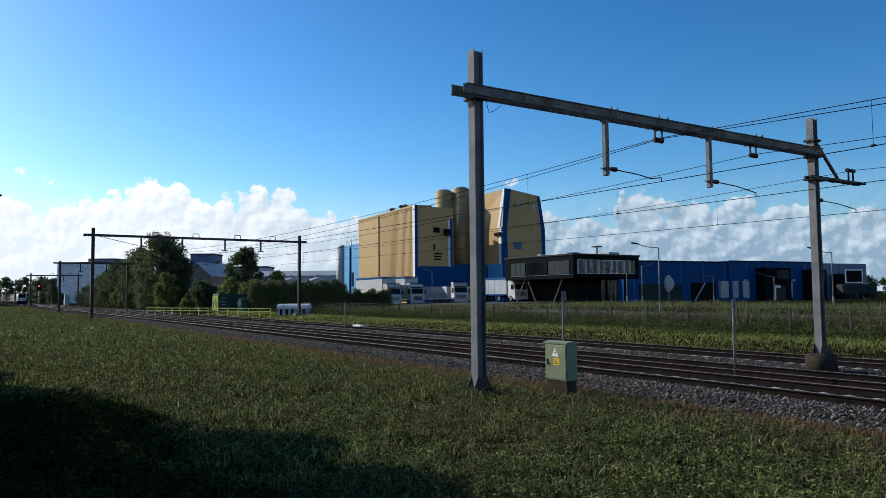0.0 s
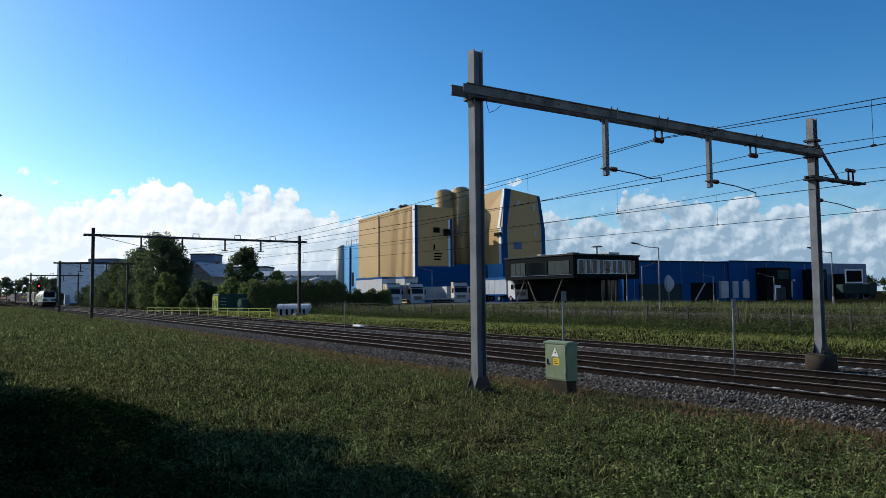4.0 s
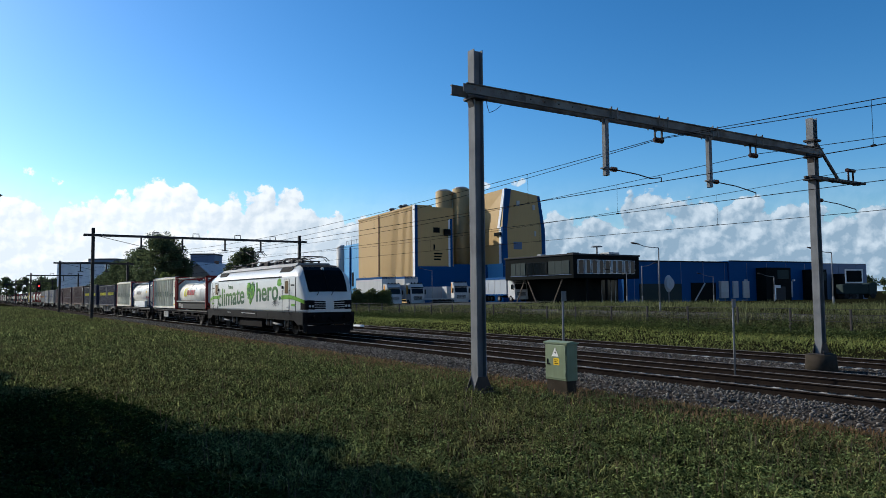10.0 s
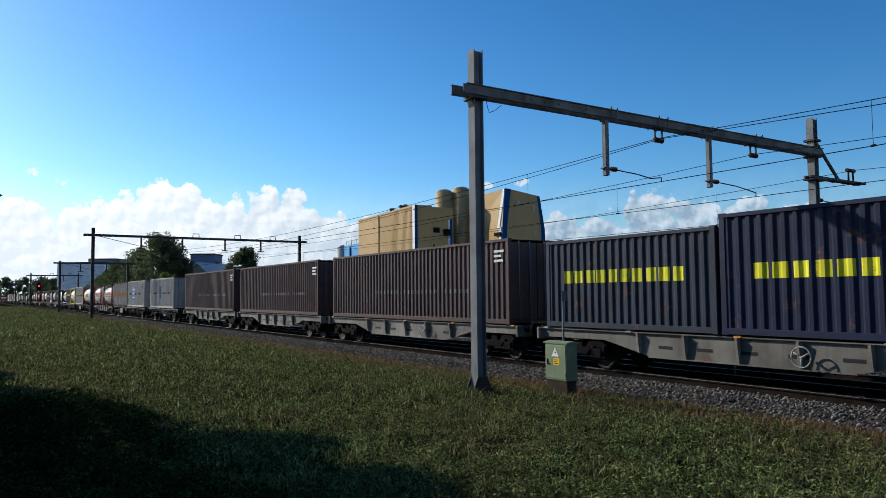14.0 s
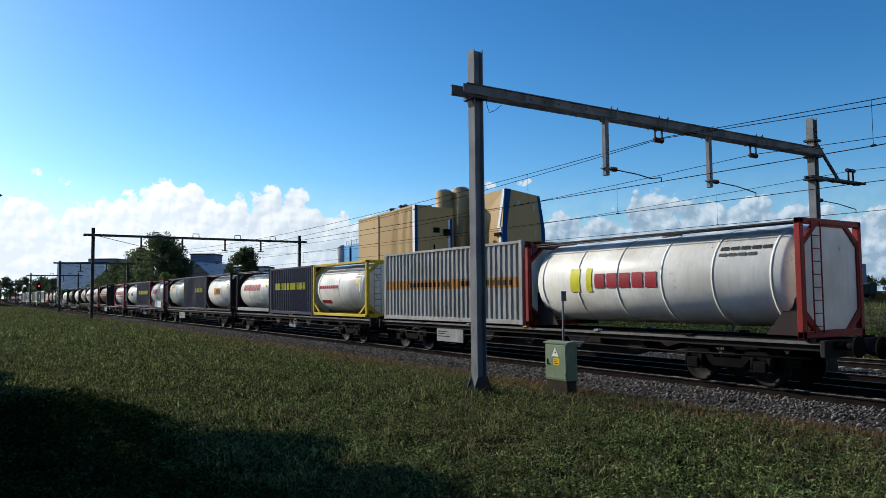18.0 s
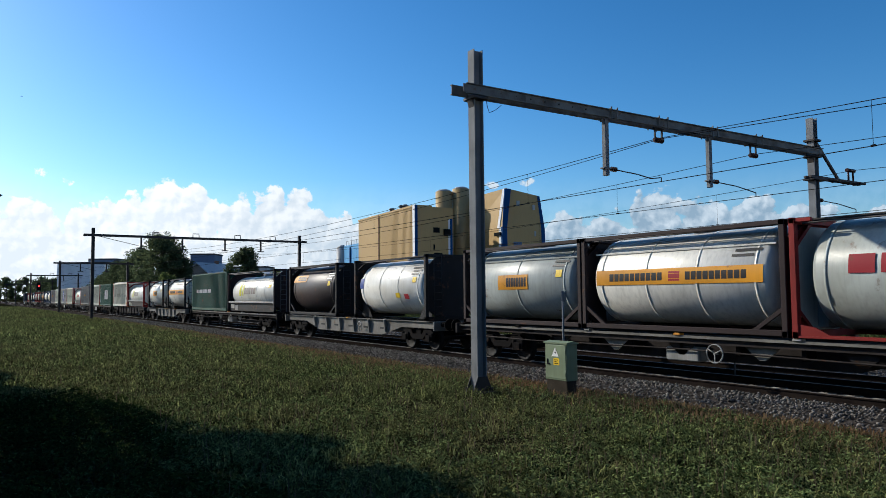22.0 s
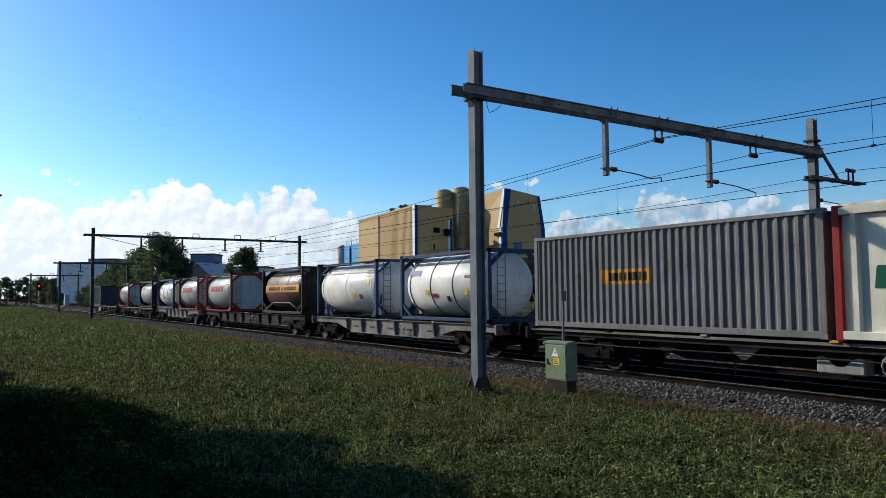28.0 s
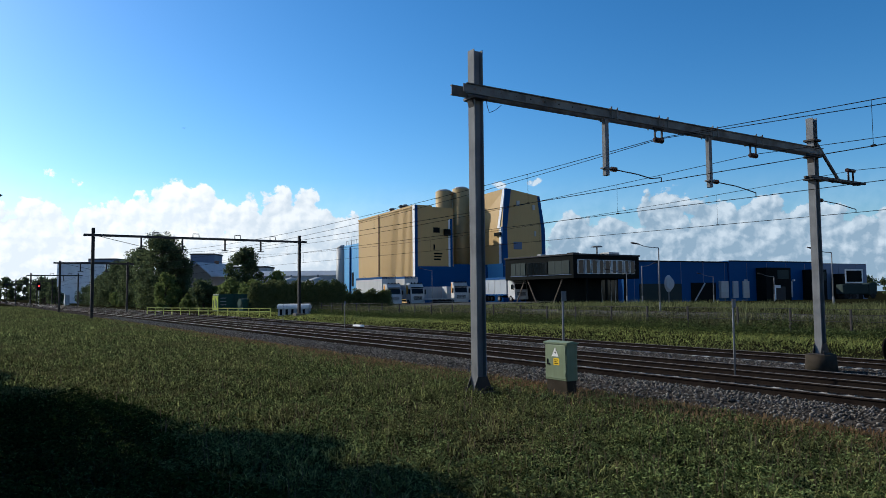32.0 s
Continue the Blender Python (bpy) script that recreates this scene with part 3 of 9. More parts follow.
def insulator_loop(parent, y, z, name="insulator"):
    """A square hanger with an insulator in it, under the cross beam."""
    s = Shape()
    s.box(-0.025, 0.025, y - 0.16, y - 0.12, z - 0.32, z, 0.005)
    s.box(-0.025, 0.025, y + 0.12, y + 0.16, z - 0.32, z, 0.005)
    s.box(-0.03, 0.03, y - 0.2, y + 0.2, z - 0.02, z + 0.012)
    h = part("hanger", s, DARK_STEEL, parent)
    g = Shape()
    g.tube((0, y - 0.19, z - 0.33), (0, y + 0.19, z - 0.33), 0.045, n=10)
    for k in range(4):
        g.tube((0, y - 0.13 + k * 0.085, z - 0.33), (0, y - 0.10 + k * 0.085, z - 0.33), 0.078, n=12)
    part(name, g, INSULATOR, h, "dark brown ribbed insulator")


def drop_post(parent, y, ztop, zbot, arm_dy, wire_z):
    s = Shape()
    s.box(-0.065, 0.065, y - 0.065, y + 0.065, zbot, ztop, 0.008)
    s.prism([(y - 0.16, ztop), (y + 0.16, ztop), (y + 0.065, ztop - 0.16), (y - 0.065, ztop - 0.16)], "x", -0.02, 0.02)
    s.box(-0.08, 0.08, y - 0.14, y + 0.14, zbot + 0.17, zbot + 0.21, 0.005)
    post = part("drop_post", s, STEEL_GALV, parent, "galvanised square drop post")
    steady_arm(post, (0, y + 0.07, zbot + 0.19), arm_dy, wire_z)


def steady_arm(parent, p, dy, wire_z):
    x, y, z = p
    g = Shape()
    g.tube((x, y, z), (x, y + 0.30, z - 0.01), 0.03, n=8)
    for k in range(3):
        g.tube((x, y + 0.12 + 0.07 * k, z), (x, y + 0.15 + 0.07 * k, z), 0.065, n=10)
    ins = part("insulator", g, INSULATOR, parent)
    a = Shape()
    a.path([(x, y + 0.3, z - 0.01), (x, y + dy * 0.55, z - 0.06), (x, y + dy * 0.8, z - 0.13), (x, y + dy, wire_z + 0.1), (x, y + dy, wire_z)], 0.016, 6)
    part("steady_arm", a, DARK_STEEL, parent, "thin bent steady arm")


def near_portal():
    t = thing("catenary_portal", "grey steel H-section portal with drop posts spanning two tracks", "catenary portal",
              Matrix.Translation((PX, 0, 0)), "catenary portals")
    yn, yf, zb, bh = 9.59, 23.40, 6.68, 0.235
    near = part("mast", h_column(Shape(), 0, yn, -0.02, 7.75), STEEL_GALV, t, "tall grey steel mast on a bolted foot")
    far = part("mast", h_column(Shape(), 0, yf, 0.10, 7.92), STEEL_GALV, t, "tall grey steel mast on a concrete block")
    part("foot", foot(Shape(), 0, yn, -0.02), DARK_STEEL, near, "dark bolted foot with gusset plates")
    part("foot", foot(Shape(), 0, yf, 0.10), DARK_STEEL, far, "dark bolted foot with gusset plates")
    # two channels back to back with a splice plate
    for sx, y0 in ((1, 9.22), (-1, 9.02)):
        x, q = sx * 0.13, sx * 0.195
        c = Shape().prism([(x, zb), (q, zb), (q, zb + 0.02), (x + sx * 0.016, zb + 0.02), (x + sx * 0.016, zb + bh - 0.02), (q, zb + bh - 0.02), (q, zb + bh), (x, zb + bh)], "y", y0, yf + 0.35)
        part("channel_beam", c, BEAM_STEEL, t, "weathered steel channel of the cross beam")
    part("splice_plate", Shape().box(0.15, 0.165, yn - 0.45, yn + 1.35, zb + 0.025, zb + bh - 0.025, 0.003), BEAM_STEEL, t)
    for y in (yn, yf):
        br = Shape()
        br.box(-0.22, 0.22, y - 0.2, y + 0.2, zb - 0.09, zb - 0.02, 0.01)
        br.prism([(y - 0.2, zb - 0.02), (y - 0.12, zb - 0.02), (y - 0.12, zb - 0.28)], "x", -0.1, 0.1)
        part("bracket", br, DARK_STEEL, t)
    for y in (13.77, 13.98, 15.6, 15.95, 17.9, 18.12, 20.0, 20.3):
        c = Shape().box(0.195, 0.21, y - 0.02, y + 0.02, zb - 0.03, zb + bh + 0.06)
        c.box(-0.21, -0.195, y - 0.02, y + 0.02, zb - 0.03, zb + bh + 0.06)
        c.box(-0.21, 0.21, y - 0.015, y + 0.015, zb + bh + 0.005, zb + bh + 0.03)
        part("clamp", c, BEAM_STEEL, t)
    for y in np.linspace(10.2, 12.9, 7):
        part("bolt", Shape().tube((0.14, y, zb + 0.12), (0.165, y, zb + 0.12), 0.02, n=6), DARK_STEEL, t)
    drop_post(t, 13.73, zb, 5.20, 2.05, 5.22)
    drop_post(t, 17.95, zb, 5.20, 2.15, 5.10)
    insulator_loop(t, 15.78, zb)
    insulator_loop(t, 20.1, zb)
    arm = Shape()
    arm.box(-0.14, -0.05, 23.05, 26.5, 5.90, 5.98, 0.01)
    arm.box(0.05, 0.14, 23.05, 26.5, 5.90, 5.98, 0.01)
    for yy in (23.9, 24.7, 25.4, 26.1):
        arm.box(-0.14, 0.14, yy, yy + 0.12, 5.88, 5.90)
    arm.box(-0.2, 0.2, 23.1, 23.9, 5.83, 5.90, 0.01)
    arm.beam((0.0, 23.55, 7.2), (0.0, 24.95, 5.96), 0.07, 0.09)
    arm.box(-0.2, 0.2, 23.2, 23.62, 7.13, 7.2, 0.01)
    part("side_arm", arm, DARK_STEEL, t, "dark cantilever arm with a slanting strut")
    lp = Shape()
    lp.path([(0, 25.6, 5.97), (0, 25.6, 6.36), (0, 25.9, 6.36), (0, 25.9, 5.97)], 0.035, 8)
    lp.tube((0, 25.5, 6.37), (0, 26.0, 6.37), 0.065, n=10)
    part("insulator", lp, INSULATOR, t, "arched dark insulator")
    steady_arm(far, (0.0, 23.55, 5.20), 2.45, 4.92)
    lead = Shape().path([(0.1, 9.8, 6.7), (0.12, 9.83, 6.45), (0.1, 9.9, 6.33), (0.12, 10.05, 6.4), (0.1, 10.25, 6.55)], 0.008, 5)
    part("bond_wire", lead, mat("blue_cable", rgb(0.02, 0.06, 0.16)), t)
    return t


near_portal()
blk = Shape().tube((PX, 23.4, -0.6), (PX, 23.4, 0.10), 0.50, 0.46, n=20)
solo("mast_foundation", blk, CONCRETE_DARK, "round weathered concrete foundation under the far mast", "foundation")


def far_portal(x, yn, yf, zbeam, ztop, posts, base=-0.1):
    t = thing("catenary_portal", "dark steel portal with thin masts over the tracks, seen far off", "catenary portal", Matrix.Translation((x, 0, 0)), "catenary portals")
    for y in (yn, yf):
        part("mast", h_column(Shape(), 0, y, base - 0.3, ztop, 0.30), DARK_STEEL, t)
    b = Shape()
    b.box(-0.15, 0.15, yn - 0.9, yf + 0.9, zbeam, zbeam + 0.24, 0.02)
    part("cross_beam", b, DARK_STEEL, t)
    for y in posts:
        part("drop_post", Shape().box(-0.08, 0.08, y - 0.08, y + 0.08, zbeam - 1.15, zbeam).box(-0.1, 0.1, y - 0.35, y + 0.35, zbeam - 1.2, zbeam - 1.1), DARK_STEEL, t)
        lp = Shape()
        lp.path([(0, y + 1.1, zbeam + 0.24), (0, y + 1.1, zbeam + 0.62), (0, y + 1.75, zbeam + 0.62), (0, y + 1.75, zbeam + 0.24)], 0.05, 6)
        part("insulator", lp, DARK_STEEL, t)
    st = Shape().beam((0, yn + 0.2, zbeam + 0.1), (0, yn + 5.0, zbeam - 1.0), 0.05, 0.05)
    part("stay", st, DARK_STEEL, t)
    return t


far_portal(-81.0, 10.40, 32.6, 8.42, 9.29, (15.0, 19.2, 23.8, 27.9))
far_portal(-124.65, 11.5, 21.1, 7.4, 7.85, (14.3, 18.0))
far_portal(-187.3, 11.5, 21.1, 7.2, 7.85, (14.3, 18.0))
far_portal(-250.0, 11.5, 21.1, 7.2, 7.85, (14.3, 18.0))
far_portal(-312.0, 11.5, 21.1, 7.2, 7.85, (14.3, 18.0))
solo("mast_foundation", Shape().box(-81.6, -80.4, 32.0, 33.2, -0.6, 0.1, 0.04), CONCRETE, "concrete block under a far catenary mast", "foundation")


def overhead_wire(y, zm, zc, zb_m, zb_c, double):
    """Carrying wire and contact wire of one track, with droppers; they hang from portal to portal."""
    t = thing("overhead_wire", "thin dark carrying and contact wires with droppers above a track", "overhead wire", None, "overhead wires", "structure")
    spans = [(-320, zb_m, zb_c, y + 0.3), (-250, zb_m, zb_c, y - 0.2), (-187.3, zb_m, zb_c, y + 0.2), (-124.65, zb_m, zb_c, y - 0.2),
             (-81, zb_m, zb_c, y + 0.25), (PX, zm, zc, y), (54, zm, zc, y + 0.25)]
    mess, cont, drops, second = [], [], [], []
    for (x0, a0, c0, y0), (x1, a1, c1, y1) in zip(spans, spans[1:]):
        for k in range(24):
            f = k / 24
            sag = 4 * f * (1 - f) * (0.75 if x1 - x0 > 50 else 0.5)
            mess.append((x0 + f * (x1 - x0), y0 + f * (y1 - y0), a0 + f * (a1 - a0) - sag))
            second.append((mess[-1][0], mess[-1][1] + 0.1, mess[-1][2] - 0.45 * sag))
            cont.append((x0 + f * (x1 - x0), y0 + f * (y1 - y0), c0 + f * (c1 - c0)))
            if k % 4 == 2:
                drops.append((mess[-1], cont[-1]))
    part("carrying_wire", Shape().path(mess, 0.010, 5), WIRE, t)
    if double:
        part("carrying_wire", Shape().path(second, 0.010, 5), WIRE, t)
    part("contact_wire", Shape().path(cont, 0.011, 5), WIRE, t)
    for p, q in drops:
        if p[0] > -85:
            d = Shape().path([p, q], 0.006, 4)
            d.box(q[0] - 0.05, q[0] + 0.05, q[1] - 0.02, q[1] + 0.02, q[2] - 0.015, q[2] + 0.03)
            part("dropper", d, WIRE, t)


overhead_wire(15.80, 6.41, 5.20, 7.0, 5.6, True)
overhead_wire(20.1, 6.38, 5.07, 6.9, 5.5, False)
overhead_wire(26.0, 6.40, 4.91, 6.9, 5.4, False)

# ------------------------------------------------------------------ trackside things
CAB = mat("cabinet_green_paint", rgb(0.20, 0.25, 0.155), rgb(0.155, 0.195, 0.12), 0.5, 0, 2, 60, 0.05, streak=0.25)
YELLOW = mat("warning_yellow", rgb(0.75, 0.50, 0.02), rgb(0.6, 0.4, 0.02), 0.5, 0, 10, 50, 0)
WHITE = mat("white_paint", rgb(0.78, 0.78, 0.75), rgb(0.62, 0.62, 0.6), 0.45, 0, 1.5, 30, 0.03, 0.4, streak=0.18)
BLACK = mat("black_plastic", rgb(0.008, 0.008, 0.009), None, 0.6, spec=0.06)
RED = mat("red_paint", rgb(0.36, 0.035, 0.025), rgb(0.25, 0.03, 0.02), 0.5, 0, 2, 30, 0.05, streak=0.3)

cab_ob = thing("trackside_cabinet", "pale green metal cabinet with warning signs on a concrete plinth", "cabinet", Matrix.Translation((-12.47, 11.18, 0)) @ Matrix.Diagonal((1.13, 0.72, 1.06, 1)))
part("plinth", Shape().box(-0.30, 0.30, 0.02, 0.42, -0.35, 0.22, 0.015), CONCRETE_DARK, cab_ob)
part("body", Shape().box(-0.32, 0.32, 0.0, 0.44, 0.20, 0.97, 0.008), CAB, cab_ob)
door = part("door", Shape().box(-0.295, 0.295, -0.016, 0.004, 0.235, 0.945, 0.006), CAB, cab_ob, "closed flat cabinet door")
part("handle", Shape().box(-0.25, -0.225, -0.04, -0.012, 0.55, 0.64, 0.005).box(-0.25, -0.16, -0.045, -0.03, 0.52, 0.55, 0.004), BLACK, door, "black lever handle")
part("hinge", Shape().tube((0.285, -0.018, 0.3), (0.285, -0.018, 0.42), 0.012, n=8), CAB, door)
part("hinge", Shape().tube((0.285, -0.018, 0.76), (0.285, -0.018, 0.88), 0.012, n=8), CAB, door)
part("lid", Shape().prism([(-0.03, 0.97), (0.47, 0.97), (0.47, 1.0), (0.22, 1.03), (-0.03, 1.0)], "x", -0.35, 0.35), CAB, cab_ob, "overhanging lid")
tri_s = Shape().prism([(-0.11, 0.70), (0.09, 0.70), (-0.01, 0.89)], "y", -0.021, -0.016)
sg = part("warning_sign", tri_s, WHITE, door, "pale triangle warning sign")
part("symbol", Shape().prism([(-0.015, 0.73), (0.02, 0.79), (-0.002, 0.79), (0.012, 0.85), (-0.03, 0.78), (-0.005, 0.78)], "y", -0.024, -0.021), BLACK, sg)
part("warning_label", Shape().prism([(-0.06, 0.52), (0.11, 0.52), (0.11, 0.66), (0.02, 0.67), (-0.06, 0.66)], "y", -0.020, -0.016), YELLOW, door, "yellow label with dark bars")
part("print", Shape().box(-0.03, 0.07, -0.023, -0.02, 0.62, 0.635).box(-0.03, 0.05, -0.023, -0.02, 0.58, 0.595).box(-0.03, 0.08, -0.023, -0.02, 0.545, 0.56), BLACK, door)


def marker_post(x, y, z0, z1, plate, label):
    t = thing("marker_post", label, "post", Matrix.Translation((x, y, 0)), "marker posts")
    part("pole", Shape().tube((0, 0, z0), (0, 0, z1), 0.028, 0.026, n=8), STEEL_GALV, t)
    if plate:
        part("plate", Shape().box(0.03, 0.05, -0.08, 0.08, z1 - 0.22, z1 + 0.02, 0.006), STEEL_GALV, t)
        part("cap", Shape().tube((0, 0, z1 - 0.02), (0, 0, z1 + 0.02), 0.034, n=8), DARK_STEEL, t)


marker_post(-13.19, 12.08, -0.3, 2.20, True, "thin grey post with a small plate beside the cabinet")
marker_post(-12.63, 17.95, -0.4, 1.95, True, "thin grey post with a small plate between two tracks")
marker_post(-50.6, 24.05, -0.5, 1.7, True, "thin dark post beside the side track")
marker_post(-57.4, 21.7, -0.5, 1.5, False, "thin dark post between the tracks far off")
for bx_, by_ in ((-54.0, 18.0), (-52.9, 26.35)):
    w = thing("track_magnet", "small white box lying between the rails", "track box", Matrix.Translation((bx_, by_, 0)), "track boxes")
    part("cover", Shape().box(-0.7, 0.7, -0.2, 0.2, -0.40, -0.20, 0.05), WHITE, w)
    part("cable", Shape().path([(0.6, 0.2, -0.3), (0.8, 0.5, -0.36), (1.0, 0.9, -0.38)], 0.02, 5), DARK_STEEL, w)

# wire fence beyond the tracks
fence = thing("wire_fence", "low fence of dark posts with thin wires in the weeds", "fence")
FENCE_Y = 38.4
fp = Shape().box(-0.05, 0.05, -0.05, 0.05, -0.4, 1.12, 0.01).mesh("post", [DARK_STEEL])
for k in range(0, 36):
    x = -3 - 3.4 * k
    part("post", fp, None, fence, "", (x, FENCE_Y + 0.15 * math.sin(k * 2.1), 0.12 + 0.05 * math.sin(k)))
for z in (0.45, 0.8, 1.1):
    part("wire", Shape().path([(-122 + 4 * k, FENCE_Y, z + 0.12 - 0.03 * (k % 2)) for k in range(31)], 0.012, 4), DARK_STEEL, fence)
path_s = Shape()
for k in range(60):
    x0, x1 = -130 + 2.4 * k, -130 + 2.4 * (k + 1)
    zz = [float(ground_height(x, 43.4)) + 0.12 for x in (x0, x1)]
    zz2 = [float(ground_height(x, 45.6)) + 0.10 for x in (x0, x1)]
    path_s.quad((x0, 43.4, zz[0]), (x1, 43.4, zz[1]), (x1, 44.5, zz2[1]), (x0, 44.5, zz2[0]))
    path_s.quad((x0, 43.4, zz[0]), (x1, 43.4, zz[1]), (x1, 43.4, zz[1] - 0.3), (x0, 43.4, zz[0] - 0.3))
tagged(new("path", path_s.mesh("path", [PATH_PAVING])), "pale paved path running along the bank", "path", kind="structure")


def street_lamp(x, y, z0, z1, head_dx, head_dy, label="slim grey street lamp with a curved arm"):
    t = thing("street_lamp", label, "street lamp", Matrix.Translation((x, y, 0)), "street lamps")
    part("pole", Shape().tube((0, 0, z0 - 0.4), (0, 0, z0 + 0.9), 0.085, n=10).tube((0, 0, z0 + 0.9), (0, 0, z1), 0.065, 0.045, n=10), STEEL_GALV, t)
    a = Shape().path([(0, 0, z1), (head_dx * 0.4, head_dy * 0.4, z1 + 0.05), (head_dx * 0.75, head_dy * 0.75, z1 + 0.18), (head_dx, head_dy, z1 + 0.36)], 0.032, 7)
    part("arm", a, STEEL_GALV, t)
    d = Vector((head_dx, head_dy, 0.30)).normalized()
    p = Vector((head_dx, head_dy, z1 + 0.36))
    rings = []
    side = Vector((-d.y, d.x, 0)).normalized()
    for f, w, h in ((-0.1, 0.03, 0.03), (0.05, 0.10, 0.06), (0.35, 0.14, 0.08), (0.6, 0.08, 0.05)):
        c = p + d * f
        rings.append([c + side * w * math.cos(q) + Vector((0, 0, h * math.sin(q))) for q in np.linspace(0, 2 * math.pi, 9)[:-1]])
    part("head", Shape().loft(rings), DARK_STEEL, t, "flat dark lamp head")


street_lamp(-39.1, 46.2, 0.5, 5.75, -1.2, -1.0)
street_lamp(-33.7, 61.8, 0.8, 5.45, -0.9, -1.0)
street_lamp(-58.4, 66.0, 0.9, 5.25, 0.7, 1.2)
street_lamp(-59.4, 64.5, 0.9, 4.6, -1.6, -1.2)
street_lamp(-60.2, 81.6, 0.9, 4.2, -1.0, -1.0)
street_lamp(-55.8, 88.2, 0.9, 4.1, -1.0, -1.0)
street_lamp(-104.5, 66.0, 0.4, 6.3, -1.5, -1.0)
# ------------------------------------------------------------------ the freight train
SPEED = 26.69                              # metres a second along the first track
DECK = 1.16                                # height of the wagon decks
moving = []                                # (thing, place along the track at 0 s)


def rides(ob, x):
    moving.append((ob, x))
    ob.matrix_basis = Matrix.Translation((x, C1, 0))
    return ob


OLD_RUST = rgb(0.045, 0.024, 0.014)
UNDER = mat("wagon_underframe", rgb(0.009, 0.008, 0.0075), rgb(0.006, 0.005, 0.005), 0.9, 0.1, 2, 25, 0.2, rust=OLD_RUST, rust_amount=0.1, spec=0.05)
WAGON_DARK = mat("brown_grey_wagon_paint", rgb(0.036, 0.031, 0.029), rgb(0.018, 0.015, 0.014), 0.85, 0, 1.5, 25, 0.15, streak=0.4, rust=OLD_RUST, rust_amount=0.2, rand=0.2, spec=0.08)
WAGON_GREY = mat("pale_grey_wagon_paint", rgb(0.21, 0.20, 0.175), rgb(0.10, 0.092, 0.08), 0.7, 0, 1.0, 25, 0.1, streak=0.45, rust=RUST, rust_amount=0.05, rand=0.12)
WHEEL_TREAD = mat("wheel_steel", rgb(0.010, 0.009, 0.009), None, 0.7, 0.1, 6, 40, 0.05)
ORANGE = mat("orange_paint", rgb(0.62, 0.25, 0.02), rgb(0.5, 0.2, 0.03), 0.55, 0, 2, 30, 0.03, streak=0.2)
PLATE = mat("pale_plate", rgb(0.33, 0.33, 0.31), rgb(0.20, 0.20, 0.185), 0.6, 0, 2, 30, 0.05, streak=0.5)


def paint(name, c, dirt=0.35, rough=0.5, rust=0.05):
    return mat(name, rgb(*c), rgb(c[0] * 0.72, c[1] * 0.70, c[2] * 0.66), rough, 0, 0.9, 25, 0.06, 0.5, streak=dirt, rust=RUST, rust_amount=rust, rand=0.06)


NAVY = paint("navy_container_paint", (0.015, 0.021, 0.052), 0.4, 0.5, 0.1)
SLATE = paint("slate_container_paint", (0.030, 0.038, 0.058), 0.45, 0.55, 0.15)
MAROON = paint("brown_container_paint", (0.085, 0.052, 0.050), 0.45, 0.6, 0.1)
GREEN = paint("green_container_paint", (0.02, 0.085, 0.055), 0.35, 0.5, 0.05)
PALE = paint("pale_grey_container_paint", (0.37, 0.36, 0.335), 0.6, 0.5, 0.05)
MID_GREY = paint("mid_grey_container_paint", (0.19, 0.185, 0.18), 0.45, 0.55, 0.05)
CREAM = paint("cream_bulk_paint", (0.70, 0.68, 0.56), 0.22, 0.5, 0.0)
FRAME_RED = paint("red_frame_paint", (0.26, 0.024, 0.020), 0.3, 0.55, 0.1)
FRAME_BLUE = paint("blue_frame_paint", (0.022, 0.05, 0.115), 0.3, 0.55, 0.08)
FRAME_BLACK = paint("black_frame_paint", (0.016, 0.015, 0.016), 0.2, 0.6, 0.15)
FRAME_MAROON = paint("maroon_frame_paint", (0.032, 0.020, 0.020), 0.2, 0.6, 0.1)
FRAME_YELLOW = paint("yellow_frame_paint", (0.66, 0.48, 0.03), 0.25, 0.5, 0.05)
FRAME_GREY = paint("grey_frame_paint", (0.24, 0.245, 0.25), 0.3, 0.55, 0.08)
TANK_WHITE = paint("white_tank_cladding", (0.82, 0.80, 0.73), 0.18, 0.35, 0.0)
TANK_GREY = paint("pale_grey_tank_cladding", (0.41, 0.44, 0.415), 0.3, 0.35, 0.0)
TANK_STEEL = mat("brushed_steel_cladding", rgb(0.72, 0.70, 0.63), rgb(0.56, 0.545, 0.49), 0.38, 0.12, 0.8, 20, 0.05, streak=0.35)
BELLY_BROWN = mat("brown_belly_patch", rgb(0.075, 0.05, 0.035), rgb(0.05, 0.034, 0.025), 0.9, 0, 1.2, 15, 0.1, streak=0.4, spec=0.05)
TANK_BROWN = paint("brown_tank_paint", (0.115, 0.062, 0.048), 0.35, 0.45, 0.15)
TANK_DARK = paint("dark_brown_tank_paint", (0.065, 0.05, 0.048), 0.3, 0.45, 0.1)
PALE_WORN = mat("worn_pale_container_paint", rgb(0.40, 0.385, 0.345), rgb(0.22, 0.20, 0.175), 0.7, 0, 1.1, 25, 0.08, 0.6, streak=0.8, rust=RUST, rust_amount=0.12, spec=0.08)
FADED_ORANGE = paint("faded_orange_marking", (0.46, 0.20, 0.035), 0.6)
FADED_MARK = paint("faded_brown_marking", (0.34, 0.29, 0.25), 0.4)
FADED_RED = paint("faded_red_marking", (0.33, 0.10, 0.065), 0.35)
MARK_GREEN = paint("green_marking", (0.006, 0.085, 0.045), 0.1)
MARK_YELLOW = paint("yellow_marking", (0.70, 0.66, 0.03), 0.1)
MARK_RED = paint("red_marking", (0.36, 0.03, 0.04), 0.1)
MARK_BLUE = paint("blue_marking", (0.03, 0.07, 0.30), 0.1)
